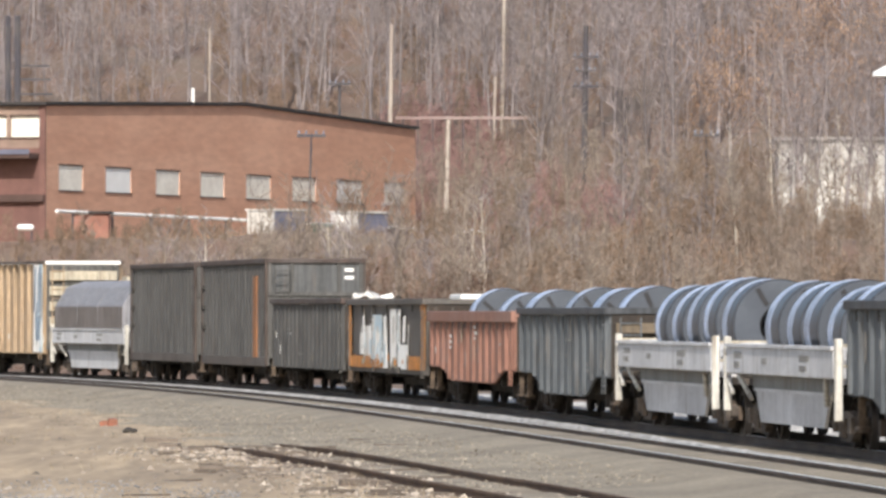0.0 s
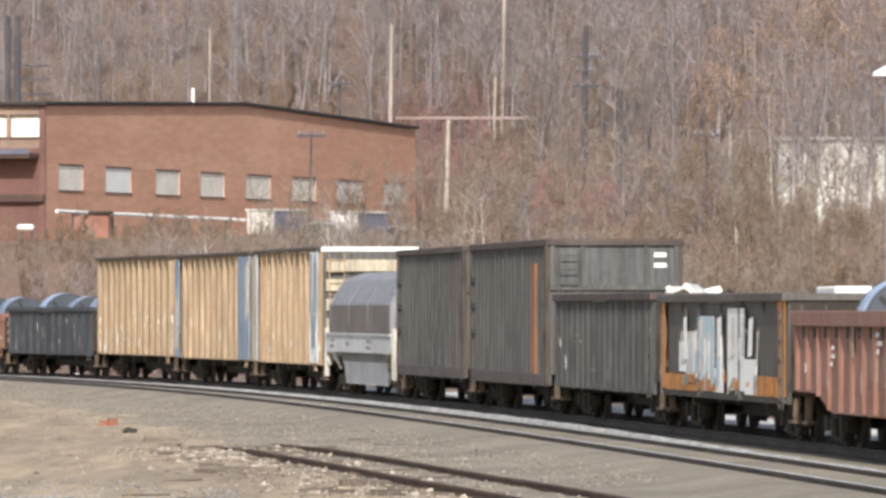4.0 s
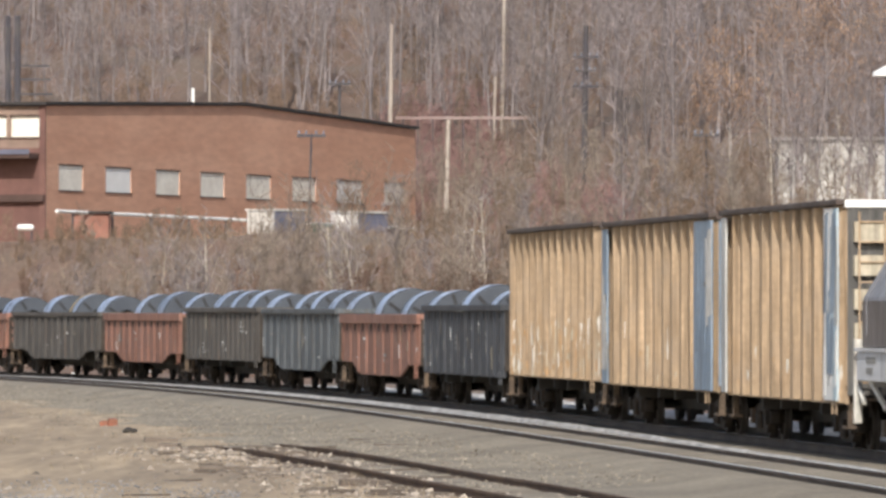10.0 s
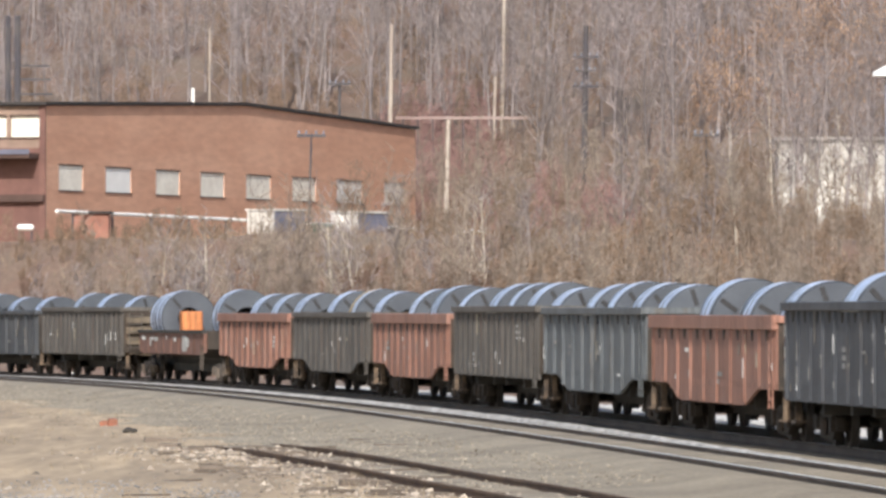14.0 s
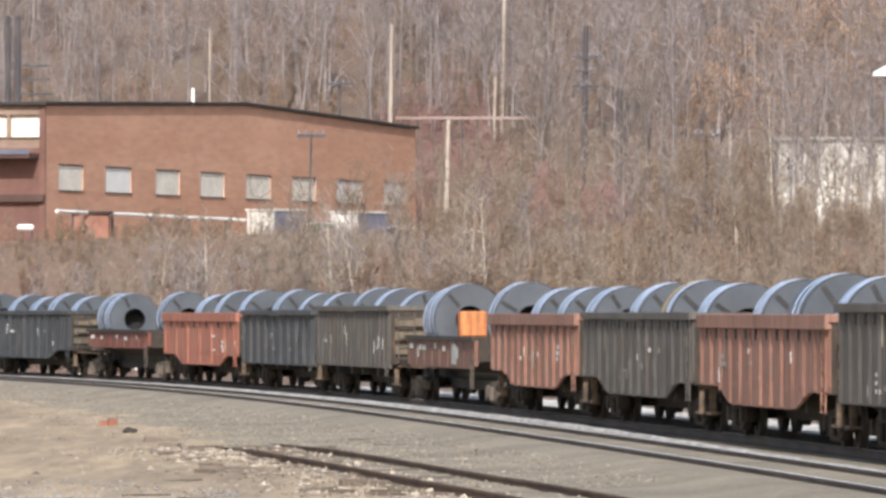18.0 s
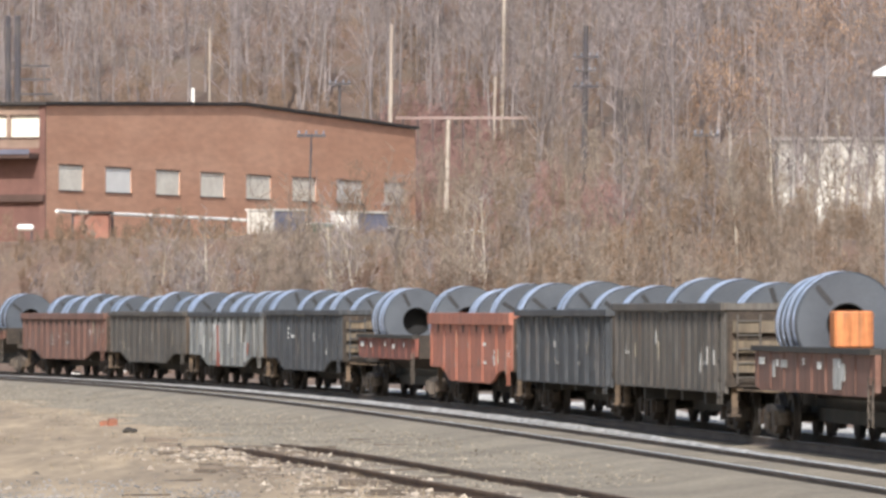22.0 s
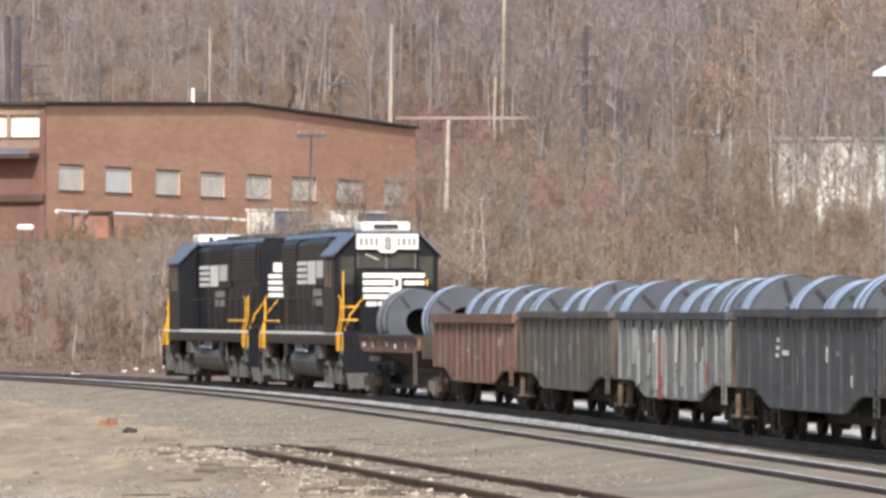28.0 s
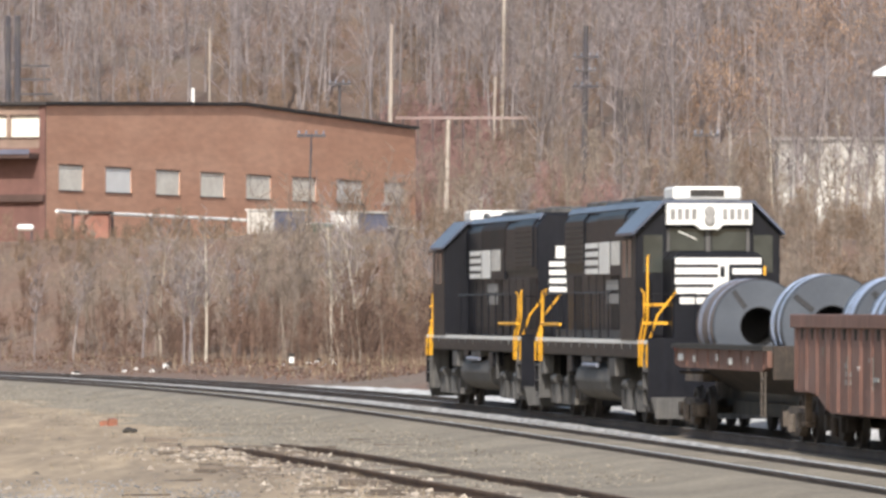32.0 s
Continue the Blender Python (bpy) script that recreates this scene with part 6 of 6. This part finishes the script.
def scrap_load(lab, L, top, seed, slab):
    """A heap of bent plates, with its base on the wagon floor."""
    r = random.Random(seed)
    o = tagged(new("scrap_load"), lab, "scrap metal")
    bm = bmesh.new()
    box(bm, -L / 2, L / 2, -1.25, 1.25, 1.10, top - .25, .25)
    part("heap", bm, M["bogie"], o)
    for i in range(int(L * 5)):
        x, y = r.uniform(-L / 2, L / 2), r.uniform(-.8, .8)
        bm = bmesh.new()
        w, d, h = r.uniform(.1, .3), r.uniform(.1, .35), r.uniform(.02, .1)
        box(bm, -w, w, -d, d, -h, h, .02)
        part("scrap_piece", bm, M[r.choice(("whitewall", "p_cornerbrown", "bogie", "p_silver", "p_redbrown", "bogie", "whitepaint"))], o, at=Matrix.Translation((x, y, top - .2 + r.uniform(-.1, .22))) @ pose(0, 0, 0, r.uniform(-40, 40), r.uniform(-40, 40), r.uniform(0, 180)))
    if slab:
        part("slab", bmesh_box(4.2, 6.4, -.3, .4, top - .1, top + .35), M["whitepaint"], o, "large white slab", bevel=.03)
    return o


CAB0, CAB1, NOSE = 5.4, 7.9, 9.35
# roof black with the reflected sky's blue put into it
M["roof_skyblue"] = mat("black_roof_with_sky_tint", (0.085, 0.105, 0.16), (0.06, 0.07, 0.105), 0.35, s1=1.0, spec=0.7)
M["emblem_grey"] = mat("faded_white_paint", (0.30, 0.29, 0.28), None, 0.6, s1=3)
M["p_loco_brown"] = mat("sooty_brown_black", (0.026, 0.018, 0.016), (0.016, 0.013, 0.013), 0.6, s1=1.0, spec=0.2)

# the make-up of the train, from the pushing locomotives forwards: where each stands (s of its middle at 16 s), and its length
RIDERS = []     # (object, s at 16 s, height, bogie half distance)


def ride(ob, s, half, z=0.0, off=0.0, turned=False):
    RIDERS.append((ob, s, half, z, off, turned))
    return ob


def span(a, b, gap=1.1):
    return (a + b) / 2, (b - a) - gap


COIL_N = [0]


def load_coils(s_mid, L, n, D=1.84, z0=1.20, gold=(), wid=1.6, half=5.0, lead=.8, bands=None):
    """Coils stand in a row, eyes along the wagon."""
    for i in range(n):
        COIL_N[0] += 1
        r = random.Random(COIL_N[0] * 7)
        d = round(D * r.choice((.95, .98, 1.0, 1.02)), 2)
        w = round(wid * r.choice((.85, 1.0, 1.1)), 2)
        x = -L / 2 + lead + (L - 2 * lead) * (i + .5) / n + r.uniform(-.2, .2)
        c = coil_thing("tightly wound grey steel coil bound with bright straps", d, w, bands or r.choice(((-.55, .2, .55), (-.6, -.1, .3, .55), (-.35, .1, .5), (-.2, .45), (-.5, -.25, .3, .5))), i in gold, COIL_N[0])
        ride(c, s_mid, half, z0 + d / 2, x)
        RIDERS[-1] = (c, s_mid, half, z0 + d / 2, x, False)


def one_coil(m, L, x, D, z0, wid, wrap=False):
    COIL_N[0] += 1
    c = ride(coil_thing("grey steel coil lying in the trough of a flat car", D, wid, (-.6, -.35, .55), False, COIL_N[0]), m, L / 2 - 1.9, z0 + D / 2, x)
    if wrap:
        w = wid / 2
        part("outer_wrap", shared("outer_wrap|%.2f" % wid, lambda bm: lathe(bm, [(-w + .04, D / 2 + .001), (-w + .04, D / 2 + .010), (w - .12, D / 2 + .010), (w - .12, D / 2 + .001)], "x", 44, closed=True), M["brown_wrap"], smooth=30), None, c, "rust-brown outer turn")


def gon(a, b, lab, H, colour, coils=4, gold=(), D=1.84, z0=1.20, lead=.8, **k):
    m, L = span(a, b, 1.5 if H > 3.5 else 1.1)
    g = ride(gondola(lab, L, H, colour, **k), m, L / 2 - 2.1)
    if coils:
        load_coils(m, L, coils, D, z0, gold, half=L / 2 - 2.1, lead=lead)
    return g


def tags(car, xa, xb, za, zb, n, kinds, seed, y):
    """Washed-out spray paint: overlapping vertical strokes and drips."""
    r = random.Random(seed)
    for i in range(n):
        x, w, z0 = r.uniform(xa, xb), r.uniform(.08, .34), za + (zb - za) * .5 * r.random()
        z1 = min(zb, z0 + r.uniform(.2, .75) * (zb - za))
        yy = y - .0008 * i
        bm = bmesh.new()
        lean = r.uniform(-.15, .15)
        prism(bm, [(x - w, z0), (x + w * .7, z0 + .04), (x + w + lean, z1), (x - w * .6 + lean, z1 - .05)], "y", yy - .003, yy + .003)
        part("spray_stroke", bm, M[r.choice(kinds)], car)


def scuffs(car, half, n, seed, posts, top):
    """Scraped, bleached and rust-stained smears running down the leading flanks of the posts."""
    r = random.Random(seed)
    for i in range(n):
        xp = -half + 2 * half * r.randrange(posts) / (posts - 1)
        hh, u0 = r.uniform(.1, .8) * r.random() ** 1.5 + .05, r.uniform(0, .7)
        u1 = u0 + r.uniform(.12, .3)
        z, lift = .90 + (top - .9 - hh) * r.random() ** 1.5, .003 + .0009 * (i % 9)
        edge = [(u0 + .1, z), (u1 - .08, z - .03), (u1, z + hh * r.uniform(.3, .6)), (u1 - r.uniform(0, .2), z + hh), (u0 + r.uniform(0, .15), z + hh * 1.08), (u0, z + hh * r.uniform(.3, .7))]
        bm = bmesh.new()
        lo, hi = ([bm.verts.new((xp + .16 - .10 * u + .79 * k, -1.425 - .13 * u - .61 * k, zz)) for u, zz in edge] for k in (0.0, lift))
        bm.faces.new(lo[::-1]), bm.faces.new(hi)
        for k in range(6):
            bm.faces.new((lo[k], lo[(k + 1) % 6], hi[(k + 1) % 6], hi[k]))
        part("scuff", bm, M[r.choice(("p_cream", "p_cream", "p_rust_orange", "p_cream", "whitewall", "p_rust_orange", "p_postwhite"))], car)


def build_train():
    ride(locomotive("black diesel locomotive, grimy, coupled back to back, cab facing away", True), 232.5, 6.1, turned=True)
    ride(locomotive("black diesel locomotive with white nose stripes and yellow handrails"), 210.75, 6.1)
    m, L = span(181.5, 200.4)
    ride(flat_coil_car("low rust-brown coil flat car carrying two coils", L, "p_flat"), m, L / 2 - 1.9)
    one_coil(m, L, -5.8, 1.87, 1.16, 2.35, True)
    one_coil(m, L, 3.9, 1.92, 1.16, 1.5)
    gon(164.0, 181.5, "red-brown ribbed gondola with rust streaks", 2.36, "p_redbrown", 5, lead=.4, posts=14, chord_h=.24, seed=1)
    gon(146.8, 164.0, "grey-brown gondola with fish-belly sides", 2.42, "p_greybrown", 4, posts=13, depth=.02, seed=2)
    g = gon(129.4, 146.8, "faded silver gondola covered in washed-out graffiti", 2.40, "p_silver", 5, posts=12, depth=.05, seed=3, chord="p_darkblue")
    y = -1.535
    for x0, x1, z0, z1, mm in ((-2.6, -1.9, .8, 2.0, "p_white"), (-1.9, -1.3, 1.35, 1.95, "graf_pink"), (-1.3, -.6, .7, 2.05, "p_white"), (-1.8, -1.0, .62, 1.1, "graf_pink"), (1.7, 2.3, 1.2, 2.1, "p_white"), (3.4, 3.9, 1.4, 2.1, "whitewall"), (4.3, 5.0, .8, 1.7, "p_white"), (-5.8, -5.2, 1.3, 2.05, "p_white")):
        part("graffiti", bmesh_box(x0, x1, y - .004, y + .002, z0, z1), M[mm], g)
    tags(g, -6.0, 6.5, .62, 2.15, 16, ("p_white", "whitewall", "p_white", "graf_pink", "scrape"), 51, -1.532)
    gon(111.2, 129.4, "dark blue-grey gondola with pale scuffs", 2.46, "p_darkblue", 4, posts=13, depth=.035, seed=4, end_colour="p_endtan")
    m, L = span(92.5, 111.2)
    ride(flat_coil_car("low red coil flat car with worn white lettering and three coils", L, "p_flatred", low=1.1), m, L / 2 - 1.9)
    one_coil(m, L, -5.5, 1.84, 1.2, 1.35)
    one_coil(m, L, -7.0, 1.84, 1.2, 1.3)
    one_coil(m, L, 5.4, 1.86, 1.2, 1.35)
    gon(75.0, 92.5, "bright orange-red smooth gondola", 2.38, "p_bright_red", 3, posts=7, depth=.02, chord_h=.3, belly=True, seed=5)
    gon(57.7, 75.0, "dark blue gondola with flat sides", 2.46, "p_darkblue", 3, posts=10, belly=False, zb=.85, seed=6, depth=.08)
    gon(40.4, 57.7, "grey-brown ribbed gondola with dull flaking paint", 2.58, "p_greybrown", 3, posts=18, depth=.02, belly=False, zb=.92, seed=7, end_colour="p_endtan")
    m, L = span(20.1, 40.4)
    car = ride(flat_coil_car("low brown coil flat car with an orange end block", L, "p_flat", low=.95), m, L / 2 - 1.9)
    for x0, x1, z0, z1 in ((2.6, 3.5, 1.05, 1.58), (3.5, 3.9, 1.2, 1.5), (-3.6, -2.8, 1.38, 1.52), (-4.6, -4.3, 1.2, 1.5)):
        part("paint_patch", bmesh_box(x0, x1, -1.496, -1.488, z0, z1), M["p_white"], car, "worn white paint patch")
    part("block_cradle", bmesh_box(-5.0, -4.3, -.5, .45, .95, 1.72), M["bogie"], car)
    part("end_block", bmesh_box(-5.0, -4.4, -.38, .34, 1.72, 2.40), M["p_block"], car, "bright orange painted stop block", bevel=.04)
    one_coil(m, L, -6.0, 1.92, 1.2, 1.4)
    one_coil(m, L, -7.5, 1.86, 1.2, 1.3)
    one_coil(m, L, 6.2, 1.92, 1.2, 1.3)
    gon(3.1, 20.1, "red ribbed gondola with rust streaks", 2.36, "p_red", 3, posts=13, chord_h=.27, depth=.06, seed=8)
    gon(-15.1, 3.1, "grey-brown gondola with pale stencilled data", 2.40, "p_greybrown", 3, (1,), posts=14, depth=.018, seed=9)
    gon(-32.5, -15.1, "faded red gondola with rust-stained posts", 2.36, "p_red", 3, posts=13, chord_h=.27, depth=.018, seed=10)
    gon(-50.0, -32.5, "brown-grey gondola with straight sides", 2.55, "p_greybrown", 4, posts=16, depth=.018, belly=False, zb=.9, seed=11)
    gon(-68.1, -50.0, "grey-green ribbed gondola with faint stencils", 2.50, "p_greygreen", 4, posts=11, depth=.06, seed=12)
    gon(-86.3, -68.1, "faded red gondola with deep fish-belly side", 2.34, "p_red", 3, posts=10, chord_h=.27, depth=.035, seed=13)
    gon(-103.6, -86.3, "blue-black gondola with white stencil specks", 2.58, "p_black", 3, posts=12, belly=False, zb=.88, seed=14, dabs=22)
    gon(-120.6, -103.6, "tall tan high-sided gondola, scuffed pale near the bottom", 4.22, "p_tan", 0, posts=13, post_w=(.16, .06), belly=False, zb=.86, seed=15, depth=.13, chord="p_cornerbrown", chord_h=.10, stencils=False)
    scuffs(RIDERS[-1][0], 7.5, 130, 41, 13, 2.3)
    g = gon(-138.3, -120.6, "tall tan high-sided gondola with blue end panels", 4.18, "p_tan", 0, posts=13, post_w=(.16, .06), belly=False, zb=.82, seed=16, depth=.13, chord="p_cornerbrown", chord_h=.10, stencils=False, end_colour="p_blue")
    for x0, x1 in ((5.9, 8.3), (-8.3, -7.4)):
        part("painted_panel", bmesh_box(x0, x1, -1.57, -1.535, .86, 4.15), M["p_blue"], g, "pale blue end panel")
    scuffs(g, 7.85, 9, 43, 13, 2.4)
    tags(g, -8.2, -7.5, .95, 3.2, 9, ("whitewall", "p_white", "p_greygreen"), 62, -1.572)
    tags(g, 6.0, 8.2, .95, 4.0, 12, ("p_blue", "p_silver", "p_blue", "whitewall"), 63, -1.572)
    g = gon(-154.2, -138.3, "tall tan high-sided gondola with a white end corner", 4.19, "p_tan", 0, posts=12, post_w=(.16, .06), belly=False, zb=.80, seed=17, depth=.13, chord="p_cornerbrown", chord_h=.10, end_top="whitepaint", stencils=False, end_colour="p_cream", panel_colour="p_tallgrey")
    for x0, x1, mm in ((5.7, 6.7, "whitepaint"), (6.7, 7.15, "graf_blue"), (-7.1, -6.5, "p_white")):
        part("painted_panel", bmesh_box(x0, x1, -1.57, -1.535, .86, 4.16), M[mm], g)
    scuffs(g, 6.95, 9, 42, 12, 2.2)
    tags(g, 5.7, 7.1, .9, 4.1, 14, ("whitepaint", "graf_blue", "p_white", "p_blue"), 61, -1.572)
    m, L = span(-170.9, -154.2)
    ride(trough_coil_car("silver covered coil car with a weathered grey hood", L, True), m, L / 2 - 1.9)
    gon(-186.4, -170.9, "tall dark grey high-sided gondola", 3.92, "p_tallgrey", 0, posts=20, chord="p_chordbrown", corner="p_cornerbrown", sill_colour="p_silldark", belly=False, zb=.72, seed=18, depth=.03, stencils=False, open_end=True)
    g = gon(-202.5, -186.4, "tall dark grey high-sided gondola with an orange rust stripe", 3.93, "p_tallgrey", 0, posts=20, chord="p_chordbrown", corner="p_cornerbrown", sill_colour="p_silldark", belly=False, zb=.70, seed=19, depth=.03, stencils=False, open_end=True)
    for z in (3.40, 3.64):
        part("chalk_bar", bmesh_box(7.302, 7.312, .92, 1.2, z, z + .10), M["whitepaint"], g)
    part("rust_stripe", bmesh_box(4.45, 5.15, -1.566, -1.50, .75, 3.5), M["p_rustpatch"], g, "vertical orange rust stripe")
    gon(-219.8, -202.5, "plain grey gondola with small dark shadow wedges along the top", 2.80, "p_tallgrey", 0, posts=18, chord="p_chordbrown", belly=False, zb=.78, seed=20, depth=.03)
    g = gon(-237.9, -219.8, "grey gondola with orange ends and white graffiti", 2.75, "p_greybrown", 0, posts=4, belly=False, zb=.80, seed=21, end_colour="p_orange", depth=.08)
    y = -1.53
    for x0, x1, z0, z1, mm in ((-8.4, -7.7, .85, 2.6, "p_orange"), (7.6, 8.5, .85, 2.7, "p_orange"), (-4.6, -3.0, .95, 2.0, "whitewall"), (-3.0, -.6, .85, 2.3, "graf_blue"), (-.6, .6, .84, 1.3, "whitepaint"), (1.2, 3.4, .9, 2.45, "whitepaint"), (3.4, 5.0, .84, 1.5, "whitepaint"), (-5.6, -4.7, 1.2, 1.8, "whitepaint"), (-7.6, -3.0, .83, 1.15, "p_orange"), (4.6, 7.5, .83, 1.2, "p_orange")):
        part("graffiti", bmesh_box(x0, x1, y - .006, y + .002, z0, z1), M[mm], g)
    tags(g, -5.2, 5.2, .84, 2.3, 30, ("whitepaint", "graf_blue", "whitepaint", "whitewall"), 52, -1.533)
    tags(g, -7.8, 7.8, .80, 1.25, 26, ("p_orange", "p_orange", "p_cream"), 53, -1.535)
    m, L = span(-237.9, -219.8)
    ride(scrap_load("heap of pale sheet scrap with one white slab", 15.5, 2.5, 31, True), m, L / 2 - 2.1)
    m, L = span(-219.8, -202.5)
    ride(scrap_load("heap of pale sheet scrap in an open wagon", 6.0, 2.75, 32, False), m, L / 2 - 2.1, 0.0, 4.6)
    gon(-255.9, -237.9, "rust-red gondola with tapered ends and outside posts", 2.42, "p_red", 3, posts=14, chord_h=.27, depth=.07, seed=22, D=1.74)
    gon(-272.6, -255.9, "grey-green gondola with heavy outside ribs", 2.50, "p_greygreen", 3, posts=13, depth=.08, chord="p_darkblue", end_colour="p_endtan", seed=23, zb=.6, D=1.74)
    for a, b in ((-288.7, -272.6), (-304.0, -288.7)):
        m, L = span(a, b)
        ride(trough_coil_car("silver open coil car with cream end posts", L), m, L / 2 - 1.9)
        # the bands here draw the broad highlight near one end of each coil
        load_coils(m, L, 5, 1.76 if a < -300 else 1.82, 1.16 if a < -300 else 1.2, wid=1.6, half=L / 2 - 1.9, lead=1.0, bands=(-.7, -.3))
    gon(-321.0, -304.0, "grey ribbed gondola with scuffed posts", 2.6, "p_greygreen", 3, posts=14, depth=.07, chord="p_darkblue", seed=24)


shared("coupler", lambda bm: (box(bm, -.1, .55, -.1, .1, .72, .94), box(bm, .5, .78, -.16, .14, .66, 1.0), rod(bm, (.2, .35, .85), (.55, .2, .45), .035, 6)), M["bogie"], 0.015)
build_train()


# ---------------------------------------------------------------- motion
def train_shift(t):
    u = t - 16.0
    return 1.46 + 15.022276 * u + -0.0030607 * u * u + -0.000157195 * u ** 3


def motions():
    """The whole train rolls along the far track towards the camera at about 15 m/s."""
    times = [float(t) for t in range(0, 33)]
    for ob, s0, half, z, off, turned in RIDERS:
        rows = []
        for t in times:
            s = s0 - train_shift(t)
            xa, ya, _ = on_track(s - half)      # leading bogie
            xb, yb, _ = on_track(s + half)
            d = Vector((float(xa - xb), float(ya - yb), 0)).normalized()
            mid = Vector((float(xa + xb) / 2, float(ya + yb) / 2, z)) + d * off
            rz = math.degrees(math.atan2(d.y, d.x)) + (180 if turned else 0)
            rows.append((t, pose(*mid, 0, 0, rz)))
        walk(ob, rows)
    # rolling wheels: one turn law for each wheel size and place in its bogie, shared by all wheelsets alike
    laws = {}
    backward = {r[0].name for r in RIDERS if r[5]}
    for ob in [o for o in scene.objects if o.name.startswith("wheelset")]:
        loc, big = ob.location.copy(), ob.data is SHARED["loco_wheelset"]
        way = -1 if ob.parent.parent.name in backward else 1
        key = (round(loc.x, 3), round(loc.z, 3), big, way)
        if key not in laws:
            radius = 0.495 if big else 0.43
            rows = []
            for k in range(0, 32 * FPS + 1):
                t = k / FPS
                rows.append((t, Matrix.Translation(loc) @ Matrix.Rotation(way * (train_shift(t) - train_shift(0)) / radius, 4, "Y")))
            walk(ob, rows)
            laws[key] = ob.animation_data
        else:
            ob.rotation_mode = "QUATERNION"
            mine = ob.animation_data_create()
            mine.action = laws[key].action
            mine.action_slot = laws[key].action_slot


motions()
